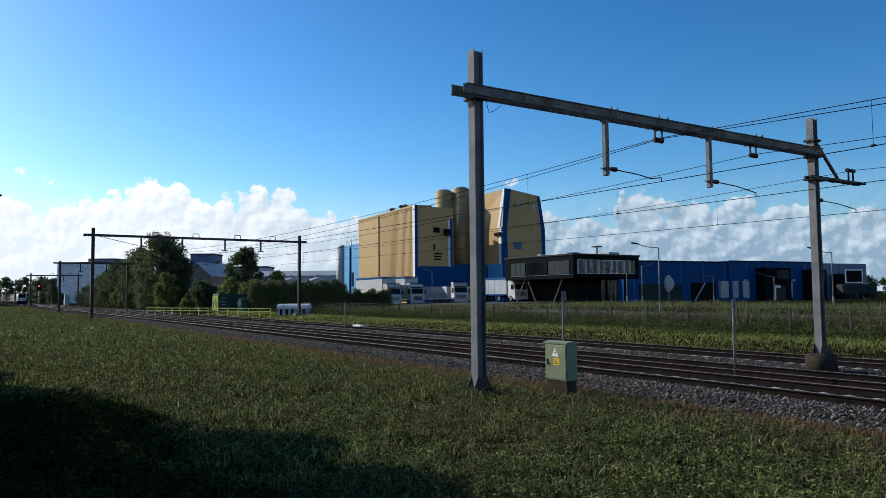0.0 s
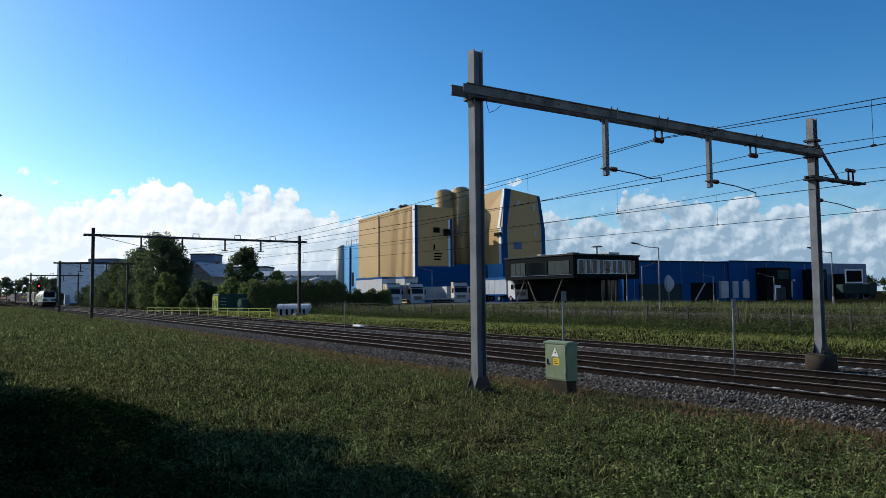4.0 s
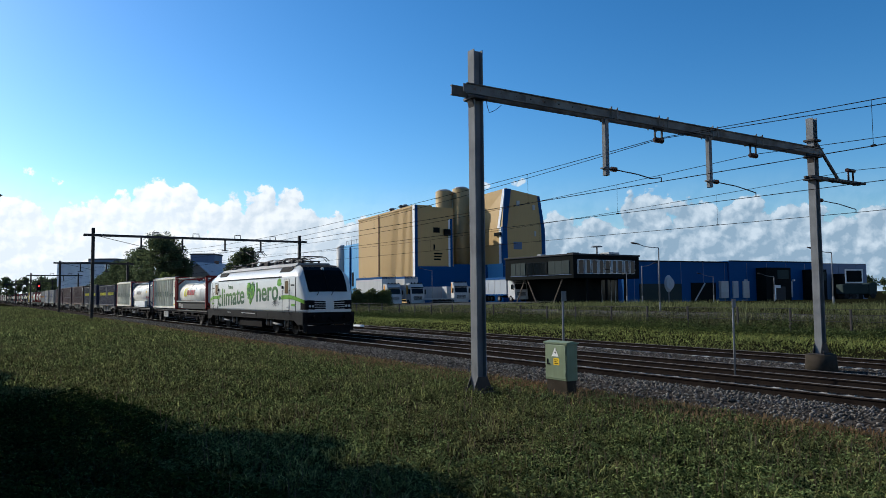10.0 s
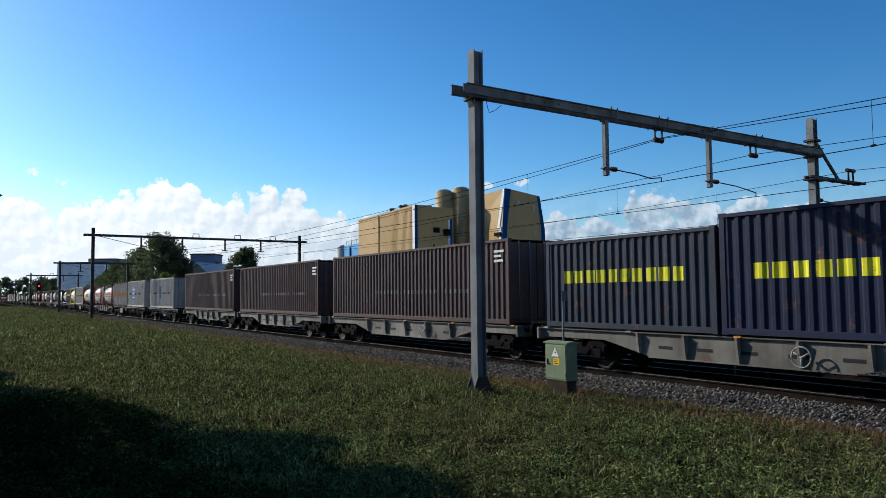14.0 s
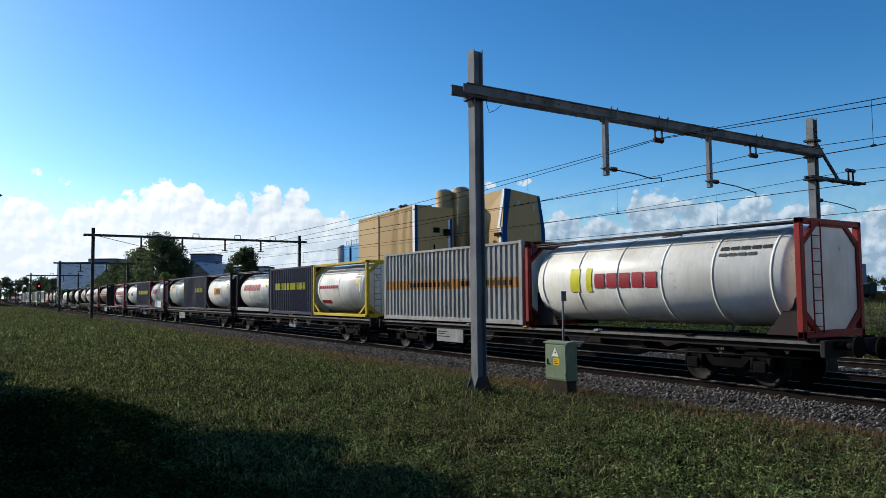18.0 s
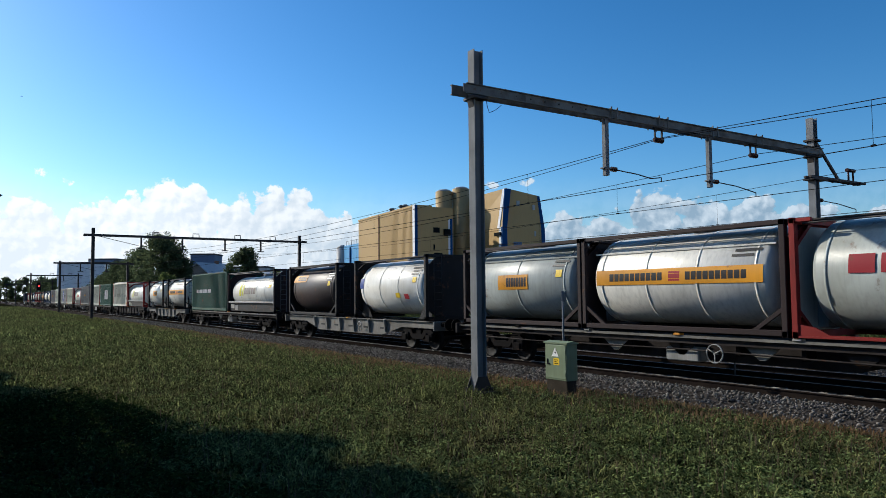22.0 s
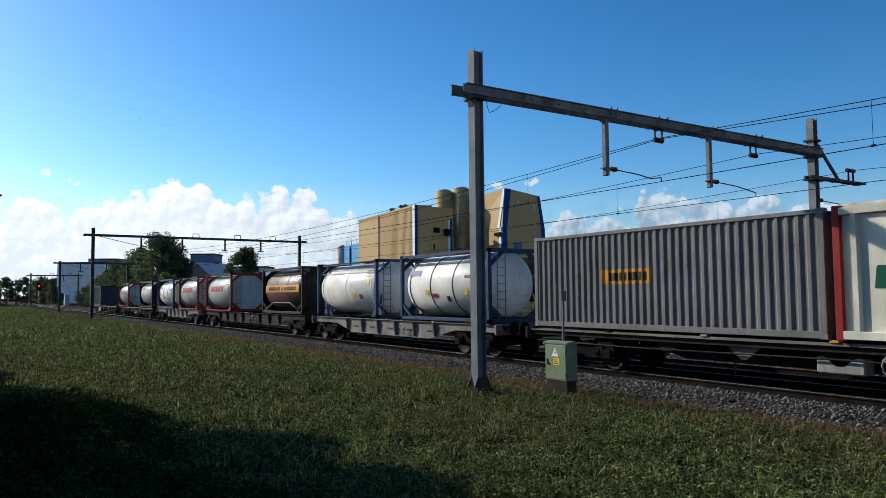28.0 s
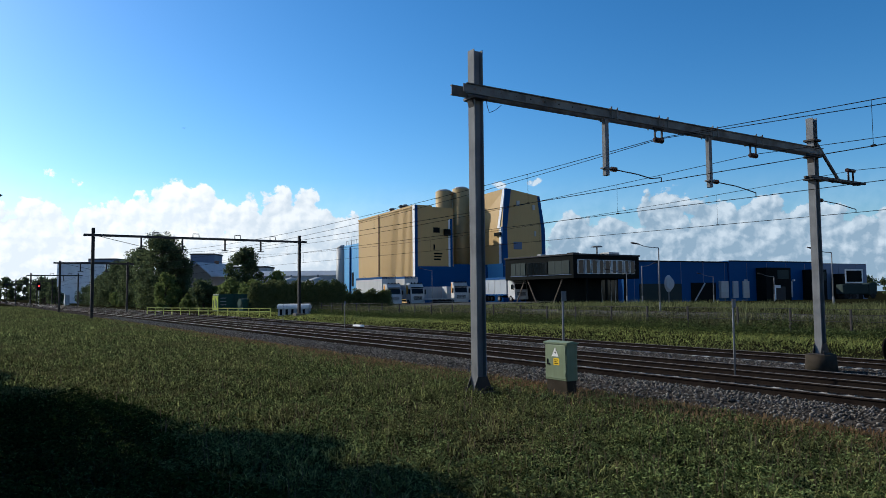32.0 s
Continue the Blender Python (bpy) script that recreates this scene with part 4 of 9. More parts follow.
MARK_WHITE = paint("white_marking", (0.72, 0.72, 0.70), 0.1)
MARK_BLACK = paint("black_marking", (0.02, 0.02, 0.022), 0.1)
MARK_ORANGE = paint("orange_marking", (0.68, 0.30, 0.02), 0.15)

# wheels and bogies, shared by all wagons
ws = Shape()
for sy in (-0.7525, 0.7525):
    o = 1 if sy > 0 else -1
    ring = [(0.08, sy + o * 0.06), (0.14, sy + o * 0.03), (0.36, sy + o * 0.015), (0.40, sy + o * 0.065), (0.455, sy + o * 0.062), (0.46, sy - o * 0.03), (0.485, sy - o * 0.05),
            (0.48, sy - o * 0.07), (0.40, sy - o * 0.07), (0.36, sy - o * 0.02), (0.14, sy - o * 0.06), (0.08, sy - o * 0.09)]
    nseg = 24
    rings = [[(r * math.cos(2 * math.pi * i / nseg), y, r * math.sin(2 * math.pi * i / nseg)) for i in range(nseg)] for r, y in ring]
    ws.loft(rings, False)
ws.tube((0, -0.95, 0), (0, 0.95, 0), 0.085, n=12)
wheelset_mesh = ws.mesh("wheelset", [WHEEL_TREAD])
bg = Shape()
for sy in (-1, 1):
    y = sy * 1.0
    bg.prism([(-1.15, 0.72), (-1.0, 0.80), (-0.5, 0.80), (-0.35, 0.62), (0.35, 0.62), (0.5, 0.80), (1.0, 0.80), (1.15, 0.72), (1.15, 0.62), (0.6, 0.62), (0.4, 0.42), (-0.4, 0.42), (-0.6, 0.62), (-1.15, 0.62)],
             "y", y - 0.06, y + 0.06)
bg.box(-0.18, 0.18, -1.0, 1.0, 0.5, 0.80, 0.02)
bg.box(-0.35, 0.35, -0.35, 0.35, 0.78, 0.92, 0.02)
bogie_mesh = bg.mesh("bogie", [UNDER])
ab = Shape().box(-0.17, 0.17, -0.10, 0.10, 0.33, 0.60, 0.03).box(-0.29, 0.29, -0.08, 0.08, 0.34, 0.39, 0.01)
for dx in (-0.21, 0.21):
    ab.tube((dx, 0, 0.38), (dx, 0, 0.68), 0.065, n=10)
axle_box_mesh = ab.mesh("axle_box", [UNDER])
bf = Shape()
bf.tube((0, 0, 0), (0.34, 0, 0), 0.10, 0.085, n=12).tube((0.34, 0, 0), (0.56, 0, 0), 0.07, n=12)
bf.tube((0.56, 0, 0), (0.60, 0, 0), 0.22, n=18)
buffer_mesh = bf.mesh("buffer", [UNDER])


def bogie(parent, x):
    b = part("bogie", bogie_mesh, None, parent, "two-axle bogie with dark steel frame", (x, 0, 0))
    for dx in (-0.9, 0.9):
        for sy in (-1.06, 1.06):
            part("axle_box", axle_box_mesh, None, b, "", (dx, sy, 0))
    for dx in (-0.9, 0.9):
        part("wheelset", wheelset_mesh, None, b, "", (dx, 0, 0.46))


def buffers(parent, half):
    for sx in (-1, 1):
        for sy in (-0.875, 0.875):
            o = part("buffer", buffer_mesh, None, parent, "round buffer")
            o.matrix_basis = pose(sx * (half - 0.6), sy, 1.03, 0, 0, 0 if sx > 0 else 180)
        part("coupling", Shape().path([(sx * (half - 0.5), 0, 1.0), (sx * (half - 0.2), 0, 0.85), (sx * half, 0, 0.8)], 0.05, 6), UNDER, parent)


def handwheel(parent, x, z):
    s = Shape()
    n = 14
    s.path([(x + 0.22 * math.cos(2 * math.pi * i / n), -1.32, z + 0.22 * math.sin(2 * math.pi * i / n)) for i in range(n + 1)], 0.018, 5)
    for i in range(3):
        a = 2.1 * i + 0.5
        s.tube((x, -1.32, z), (x + 0.22 * math.cos(a), -1.32, z + 0.22 * math.sin(a)), 0.014, n=5)
    s.tube((x, -1.34, z), (x, -1.2, z), 0.03, n=8)
    part("handwheel", s, PLATE, parent, "pale brake handwheel")


def spigots(parent, xs_):
    for x in xs_:
        for sy in (-1, 1):
            # some spigots are painted pale, as bits that catch the sun
            part("spigot", Shape().box(x - 0.1, x + 0.1, sy * 1.1 - 0.09, sy * 1.1 + 0.09, DECK - 0.06, DECK - 0.002, 0.01), ORANGE if (int(x * 3) % 5 == 0) else (PLATE if int(x * 3) % 2 else UNDER), parent)


def flat_wagon(x, half, variant, label, group="container wagons"):
    """A skeleton container wagon: two long sills with cross bars, trussed below, on two bogies."""
    t = rides(thing("container_wagon", label, "wagon", None, group), x)
    body = half - 0.62
    for sy in (-1, 1):
        y = sy * 1.02
        s = Shape()
        s.box(-body, body, y - 0.05, y + 0.05, DECK - 0.24, DECK - 0.06, 0.01)
        s.box(-body, body, y - 0.11, y + 0.11, DECK - 0.075, DECK - 0.055)
        s.box(-body, body, y - 0.11, y + 0.11, DECK - 0.25, DECK - 0.23)
        part("side_sill", s, WAGON_DARK, t, "brown-grey steel side sill")
        # light caught along the sill, painted as a pale strip
        part("deck_edge", Shape().box(-body, body, min(sy * 1.13, sy * 1.15), max(sy * 1.13, sy * 1.15), DECK - 0.12, DECK - 0.055), WAGON_GREY, t, "deck edge, pale where the sill catches light")
        tr = Shape()
        q = body - 3.9
        tr.prism([(-q, DECK - 0.25), (q, DECK - 0.25), (q - 1.6, 0.47), (-q + 1.6, 0.47)], "y", sy * 0.55 - 0.03, sy * 0.55 + 0.03)
        part("truss", tr, WAGON_DARK, t)
        for k in range(-2, 3):
            xx = k * q / 2.6
            # every other gusset is pale: sun on the steel is put into its paint
            part("gusset", Shape().prism([(xx - 0.45, DECK - 0.25), (xx + 0.45, DECK - 0.25), (xx + 0.08, DECK - 0.55), (xx - 0.08, DECK - 0.55)], "y", sy * 0.985 - 0.015, sy * 0.985 + 0.015), WAGON_GREY if k % 2 else WAGON_DARK, t, "steel gusset, every other one pale for sunlight")
        part("brake_pipe", Shape().path([(-body + 0.3, sy * 1.06, DECK - 0.42), (-q, sy * 1.06, DECK - 0.46), (0.2, sy * 1.08, DECK - 0.40), (q, sy * 1.06, DECK - 0.47), (body - 0.3, sy * 1.06, DECK - 0.42)], 0.022, 5), WAGON_DARK, t)
        for k in range(-3, 4):
            xx = k * q / 3.6
            part("bracket", Shape().box(xx - 0.05, xx + 0.05, min(sy * 0.6, sy * 1.0), max(sy * 0.6, sy * 1.0), DECK - 0.5, DECK - 0.24), UNDER, t)
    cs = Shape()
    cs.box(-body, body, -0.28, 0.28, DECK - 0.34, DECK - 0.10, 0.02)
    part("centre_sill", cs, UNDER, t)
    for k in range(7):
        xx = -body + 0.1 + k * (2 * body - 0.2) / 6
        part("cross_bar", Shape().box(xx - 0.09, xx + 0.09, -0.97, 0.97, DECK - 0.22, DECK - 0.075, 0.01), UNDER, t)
    for sx in (-1, 1):
        part("headstock", Shape().box(min(sx * body, sx * (body + 0.12)), max(sx * body, sx * (body + 0.12)), -1.25, 1.25, DECK - 0.38, DECK - 0.02, 0.02), WAGON_DARK, t)
    for sx in (-1, 1):
        bogie(t, sx * (body - 2.35))
    buffers(t, half)
    spigots(t, [k * (body - 0.2) / 3 for k in range(-3, 4)])
    if variant % 2 == 0:
        bx0 = -body + 4.3
        p = part("data_plate", Shape().box(bx0, bx0 + 1.75, -1.12, -1.06, 0.42, 0.92, 0.01), PLATE, t, "pale data plate with dark bars")
        part("print", Shape().box(bx0 + 0.1, bx0 + 0.7, -1.125, -1.12, 0.78, 0.81).box(bx0 + 0.1, bx0 + 0.55, -1.125, -1.12, 0.70, 0.73).box(bx0 + 0.1, bx0 + 0.9, -1.125, -1.12, 0.60, 0.63), MARK_BLACK, p)
    else:
        part("brake_box", Shape().box(-0.5, 0.5, -1.0, -0.62, 0.45, 0.80, 0.03), PLATE, t, "pale brake box")
        handwheel(t, 1.2, 0.72)
    tank_s = Shape().tube((0.8, 0.2, 0.62), (2.2, 0.2, 0.62), 0.17, n=12)
    part("air_tank", tank_s, UNDER, t)
    return t


def belly_wagon(x, half, pale, label, group="container wagons", bogies=(-1, 1)):
    """A pocket-like container wagon with deep fish-belly side girders and ribs."""
    m = WAGON_GREY if pale else WAGON_DARK
    t = rides(thing("container_wagon", label, "wagon", None, group), x)
    body = half - 0.62
    q = body - 2.6
    for sy in (-1, 1):
        y = sy * 1.08
        s = Shape()
        s.prism([(-body, DECK - 0.30), (-q, DECK - 0.30), (-q + 1.6, 0.50), (q - 1.6, 0.50), (q, DECK - 0.30), (body, DECK - 0.30), (body, DECK - 0.03), (-body, DECK - 0.03)], "y", y - 0.015, y + 0.015)
        s.box(-body, body, y - 0.09, y + 0.09, DECK - 0.055, DECK - 0.03)
        s.box(-q + 1.6, q - 1.6, y - 0.09, y + 0.09, 0.48, 0.505)
        g = part("side_girder", s, m, t, "pale grey fish-belly girder" if pale else "brown fish-belly girder")
        nr = max(4, int(q / 0.95))
        for k in range(nr + 1):
            xx = -q + 1.3 + k * (2 * q - 2.6) / nr
            zb = 0.50 if abs(xx) < q - 1.6 else 0.50 + (abs(xx) - q + 1.6) * (DECK - 0.8) / 1.6
            part("rib", Shape().prism([(y, DECK - 0.055), (y + sy * 0.17, DECK - 0.055), (y + sy * 0.10, zb + 0.02), (y, zb + 0.02)], "x", xx - 0.03, xx + 0.03), m, g)
        for k in range(5):
            xx = -q + 1.9 + k * (2 * q - 3.8) / 4
            part("marking", Shape().box(xx, xx + 0.45, y + sy * 0.016, y + sy * 0.02, 0.72, 0.80), MARK_BLACK, g)
    part("centre_sill", Shape().box(-body, body, -0.3, 0.3, DECK - 0.36, DECK - 0.10, 0.02), UNDER, t)
    for k in range(7):
        xx = -body + 0.1 + k * (2 * body - 0.2) / 6
        part("cross_bar", Shape().box(xx - 0.09, xx + 0.09, -1.05, 1.05, DECK - 0.24, DECK - 0.075, 0.01), UNDER, t)
    for sx in (-1, 1):
        part("headstock", Shape().box(min(sx * body, sx * (body + 0.12)), max(sx * body, sx * (body + 0.12)), -1.25, 1.25, DECK - 0.38, DECK - 0.02, 0.02), m, t)
    for sx in bogies:
        bogie(t, sx * (body - 1.45))
    buffers(t, half)
    spigots(t, [k * (body - 0.25) / 2 for k in range(-2, 3)])
    handwheel(t, 1.6, 0.78)
    return t


# ------------------------------------------------------------------ boxes
casting_meshes = {}


def wavy(L, z0, z1, y, sy, period=0.28, depth=0.045):
    """A corrugated steel sheet along x; bends are real folds."""
    s = Shape()
    n = max(4, round(L / period))
    p = L / n
    pts = []
    for k in range(n):
        x0 = -L / 2 + k * p
        pts += [(x0, 0), (x0 + 0.30 * p, 0), (x0 + 0.50 * p, -depth), (x0 + 0.80 * p, -depth)]
    pts.append((L / 2, 0))
    k0 = len(s.v)
    for x, d in pts:
        s.v += [(x, y + sy * d, z0), (x, y + sy * d, z1)]
    for i in range(len(pts) - 1):
        a_ = k0 + 2 * i
        s.face((a_, a_ + 2, a_ + 3, a_ + 1))
    return s


folds = {}                                 # fold length of each container's side sheet


def on_folds(s, L, period, a0, a1, z0, z1, y, depth=0.045, tilt=0.0):
    """Paint on a corrugated side that faces the field, from a0 to a1 along x: it runs over every fold."""
    n = max(4, round(L / period))
    p = L / n
    pts = []
    for k in range(n):
        x0 = -L / 2 + k * p
        pts += [(x0, 0), (x0 + 0.30 * p, 0), (x0 + 0.50 * p, -depth), (x0 + 0.80 * p, -depth)]
    pts.append((L / 2, 0))
    xs_, ds_ = [q[0] for q in pts], [q[1] for q in pts]
    cut = sorted({a0, a1} | {x for x in xs_ if a0 < x < a1})
    k0 = len(s.v)
    for x in cut:
        d = float(np.interp(x, xs_, ds_))
        s.v += [(x, y - d - 0.004, z0), (x + tilt, y - d - 0.004, z1)]
    for i in range(len(cut) - 1):
        b = k0 + 2 * i
        s.face((b, b + 2, b + 3, b + 1))
    return s


def bars(parent, n, x0, x1, z0, z1, y, material, label, gaps=(), tilt=0.0, fill=0.76, base=0.0):
    """A company's name drawn as a row of plain bars, one for each sign."""
    p = (x1 - x0) / n
    for k in range(n):
        if k in gaps:
            continue
        a0, a1 = x0 + k * p, x0 + (k + fill) * p
        c = min(0.08 * (a1 - a0), 0.02)
        out = [(a0 + c, z0), (a1 - c, z0), (a1, z0 + c), (a1 + tilt, z1 - c), (a1 + tilt - c, z1), (a0 + tilt + c, z1), (a0 + tilt, z1 - c), (a0, z0 + c)]
        part("marking", Shape().prism(out, "y", y - 0.004, y), material, parent, label, (0, 0, base))


def box_container(s0, s1, H, material, label, door=True, posts=None, group="box containers", period=0.28, W=2.44, rails=None):
    L = min(max(s1 - s0, 5.9), 13.8)
    t = rides(thing("shipping_container", label, "container", None, group), (s0 + s1) / 2)
    folds[t.name] = period
    root = part("frame", Shape().box(-L / 2 + 0.05, L / 2 - 0.05, -W / 2 + 0.08, W / 2 - 0.08, 0.06, 0.16), material, t)
    root.location = (0, 0, DECK)
    pm = posts or material
    for sy in (-1, 1):
        part("side_panel", wavy(L - 0.3, 0.16, H - 0.10, sy * (W / 2 - 0.025), sy, period), material, t, "corrugated steel side panel", (0, 0, DECK))
        part("bottom_rail", Shape().box(-L / 2 + 0.1, L / 2 - 0.1, min(sy * W / 2, sy * (W / 2 - 0.07)), max(sy * W / 2, sy * (W / 2 - 0.07)), 0.02, 0.17, 0.008), rails or material, t, "", (0, 0, DECK))
        part("top_rail", Shape().box(-L / 2 + 0.1, L / 2 - 0.1, min(sy * W / 2, sy * (W / 2 - 0.07)), max(sy * W / 2, sy * (W / 2 - 0.07)), H - 0.11, H - 0.015, 0.008), rails or material, t, "", (0, 0, DECK))
        for sx in (-1, 1):
            part("corner_post", Shape().box(min(sx * (L / 2 - 0.005), sx * (L / 2 - 0.165)), max(sx * (L / 2 - 0.005), sx * (L / 2 - 0.165)), min(sy * (W / 2 - 0.003), sy * (W / 2 - 0.13)), max(sy * (W / 2 - 0.003), sy * (W / 2 - 0.13)), 0.1, H - 0.1, 0.012), pm, t, "", (0, 0, DECK))
    key = pm.name
    if key not in casting_meshes:
        casting_meshes[key] = Shape().box(-0.089, 0.089, -0.081, 0.081, 0, 0.118, 0.012).mesh("corner_casting", [pm])
    for sx in (-1, 1):
        for sy in (-1, 1):
            for z in (0.0, H - 0.118):
                part("corner_casting", casting_meshes[key], None, t, "", (sx * (L / 2 - 0.087), sy * (W / 2 - 0.079), DECK + z))
    rf = wavy(L - 0.3, -W / 2 + 0.06, W / 2 - 0.06, 0, 1, 0.21, 0.02)
    rf.v = [(x, z, H - 0.03 + y) for x, y, z in rf.v]
    part("roof", rf, material, t, "corrugated roof sheet", (0, 0, DECK))
    # the end that leads: door leaves with lock rods, or a plain folded sheet
    if door:
        for sy in (-1, 1):
            d = part("door", Shape().box(L / 2 - 0.06, L / 2 - 0.015, min(sy * 0.01, sy * (W / 2 - 0.13)), max(sy * 0.01, sy * (W / 2 - 0.13)), 0.17, H - 0.13, 0.01), material, t, "closed door leaf", (0, 0, DECK))
            for f in (0.32, 0.78):
                part("lock_rod", Shape().tube((L / 2 + 0.005, sy * f, 0.1), (L / 2 + 0.005, sy * f, H - 0.08), 0.018, n=6), STEEL_GALV, d)
            for z in (0.9, 1.7):
                part("panel_fold", Shape().box(L / 2 - 0.02, L / 2 - 0.008, min(sy * 0.12, sy * 1.0), max(sy * 0.12, sy * 1.0), z, z + 0.1), material, d)
    else:
        e = wavy(W - 0.26, 0.17, H - 0.13, 0, -1, 0.25, 0.04)
        e.v = [(L / 2 - 0.02 + y, x, z) for x, y, z in e.v]
        part("end_panel", e, material, t, "corrugated end sheet", (0, 0, DECK))
    e = wavy(W - 0.26, 0.17, H - 0.13, 0, 1, 0.25, 0.04)
    e.v = [(-L / 2 + 0.02 + y, x, z) for x, y, z in e.v]
    part("end_panel", e, material, t, "", (0, 0, DECK))
    return t, L, W


def mark_on(t, L, W, n, f0, f1, z0, z1, material, label, tilt=0.0, gaps=(), fill=0.76):
    """A row of plain bars, or one band, painted on the folds of a container's side."""
    x0, p = L * (f0 - 0.5), L * (f1 - f0) / n
    for k in range(n):
        if k not in gaps:
            s = on_folds(Shape(), L - 0.3, folds[t.name], x0 + k * p, x0 + (k + fill) * p, z0, z1, -W / 2 + 0.025, 0.045, tilt)
            part("marking", s, material, t, label, (0, 0, DECK))


def small_print(t, L, W, H, material=None, x=0.36):
    y = -W / 2 + 0.022
    s = Shape()
    for k, w in enumerate((0.55, 0.4, 0.5)):
        s.box(L * x, L * x + w, y - 0.004, y, H - 0.45 - 0.16 * k, H - 0.37 - 0.16 * k)
    part("marking", s, material or MARK_WHITE, t, "small bars of print", (0, 0, DECK))


def bulk_container(s0, s1, label, H=2.74):
    """A cream bulk box with upright ribs, red end frames and a rolled-up cover along the top."""
    L, W = min(max(s1 - s0, 9.0), 9.3), 2.55
    t = rides(thing("bulk_container", label, "container", None, "cream bulk containers"), (s0 + s1) / 2)
    Z = (0, 0, DECK)
    part("floor", Shape().box(-L / 2 + 0.1, L / 2 - 0.1, -W / 2 + 0.1, W / 2 - 0.1, 0.05, 0.2), CREAM, t, "", Z)
    n = 11
    for sy in (-1, 1):
        y = sy * (W / 2 - 0.10)
        part("side_panel", Shape().box(-L / 2 + 0.13, L / 2 - 0.13, min(y, y - sy * 0.04), max(y, y - sy * 0.04), 0.15, H - 0.12), CREAM, t, "smooth cream side wall", Z)
        part("bottom_rail", Shape().box(-L / 2 + 0.13, L / 2 - 0.13, min(sy * W / 2, sy * (W / 2 - 0.12)), max(sy * W / 2, sy * (W / 2 - 0.12)), 0.03, 0.20, 0.01), CREAM, t, "", Z)
        part("top_rail", Shape().box(-L / 2 + 0.13, L / 2 - 0.13, min(sy * W / 2, sy * (W / 2 - 0.12)), max(sy * W / 2, sy * (W / 2 - 0.12)), H - 0.20, H - 0.05, 0.01), CREAM, t, "", Z)
        rib = Shape().prism([(-0.09, y), (-0.055, y + sy * 0.095), (0.055, y + sy * 0.095), (0.09, y)], "z", 0.2, H - 0.2).mesh("rib", [CREAM])
        for k in range(n):
            part("rib", rib, None, t, "", (-L / 2 + 0.42 + k * (L - 2.0) / (n - 1), 0, DECK))
        for sx in (-1, 1):
            part("corner_post", Shape().box(min(sx * L / 2, sx * (L / 2 - 0.16)), max(sx * L / 2, sx * (L / 2 - 0.16)), min(sy * W / 2, sy * (W / 2 - 0.16)), max(sy * W / 2, sy * (W / 2 - 0.16)), 0, H, 0.012), FRAME_RED, t, "red corner post", Z)
    for sx in (-1, 1):
        x = sx * (L / 2 - 0.08)
        part("end_wall", Shape().box(x - 0.03, x + 0.03, -W / 2 + 0.15, W / 2 - 0.15, 0.12, H - 0.1, 0.01), CREAM, t, "cream end wall", Z)
        for z in (0.05, H - 0.14):
            part("end_bar", Shape().box(x - 0.07, x + 0.07, -W / 2 + 0.16, W / 2 - 0.16, z, z + 0.13, 0.01), FRAME_RED, t, "", Z)
    x = L / 2
    lad = Shape()
    for yy in (-0.95, -0.62):
        lad.tube((x + 0.03, yy, 0.15), (x + 0.03, yy, H - 0.1), 0.018, n=6)
    for k in range(8):
        lad.tube((x + 0.03, -0.95, 0.3 + 0.29 * k), (x + 0.03, -0.62, 0.3 + 0.29 * k), 0.013, n=6)
    part("ladder", lad, CREAM, t, "narrow ladder on the end wall", Z)
    part("hatch", Shape().box(x - 0.05, x - 0.02, -0.2, 0.9, 0.35, 1.0, 0.01), CREAM, t, "", Z)
    part("cover", Shape().tube((-L / 2 + 0.1, -W / 2 + 0.22, H - 0.02), (L / 2 - 0.1, -W / 2 + 0.22, H - 0.02), 0.075, n=10).box(-L / 2 + 0.12, L / 2 - 0.12, -W / 2 + 0.2, W / 2 - 0.1, H - 0.09, H - 0.04), PLATE, t, "grey rolled tarpaulin cover", Z)
    # the owner's name across the ribs
    y = -W / 2 - 0.002
    for n_, a0, a1, z0, z1, g in ((13, -L / 2 + 0.75, L / 2 - 2.35, 1.05, 1.50, (3, 7)), (4, L / 2 - 2.3, L / 2 - 1.35, 1.05, 1.33, ())):
        bars(t, n_, a0, a1, z0, z1, -W / 2 + 0.097, MARK_GREEN, "owner's name as green bars", g, 0.05, 0.88, DECK)
        w_ = (a1 - a0) / n_
        over = Shape()
        for k in range(n_):
            for q in range(n):
                xr = -L / 2 + 0.42 + q * (L - 2.0) / (n - 1)
                lo, hi = max(xr - 0.054, a0 + k * w_ + 0.03), min(xr + 0.054, a0 + (k + 0.88) * w_ + 0.02)
                if k not in g and hi - lo > 0.02:
                    over.box(lo, hi, -W / 2 + 0.001, -W / 2 + 0.004, z0, z1)
        part("marking", over, MARK_GREEN, t, "green paint over the ribs", Z)
    sp_ = Shape()
    for k in range(3):
        sp_.box(L / 2 - 0.95, L / 2 - 0.45, y + 0.092, y + 0.098, H - 0.55 - 0.16 * k, H - 0.47 - 0.16 * k)
    sp_.box(L / 2 - 0.9, L / 2 - 0.55, y + 0.092, y + 0.098, 0.75, 1.0)
    part("marking", sp_, MARK_BLACK, t, "small bars of print", Z)
    pl = Shape().box(L / 2 - 1.05, L / 2 - 0.5, y + 0.088, y + 0.098, 0.32, 0.42)
    part("label", pl, YELLOW, t, "small yellow label", Z)
    return t


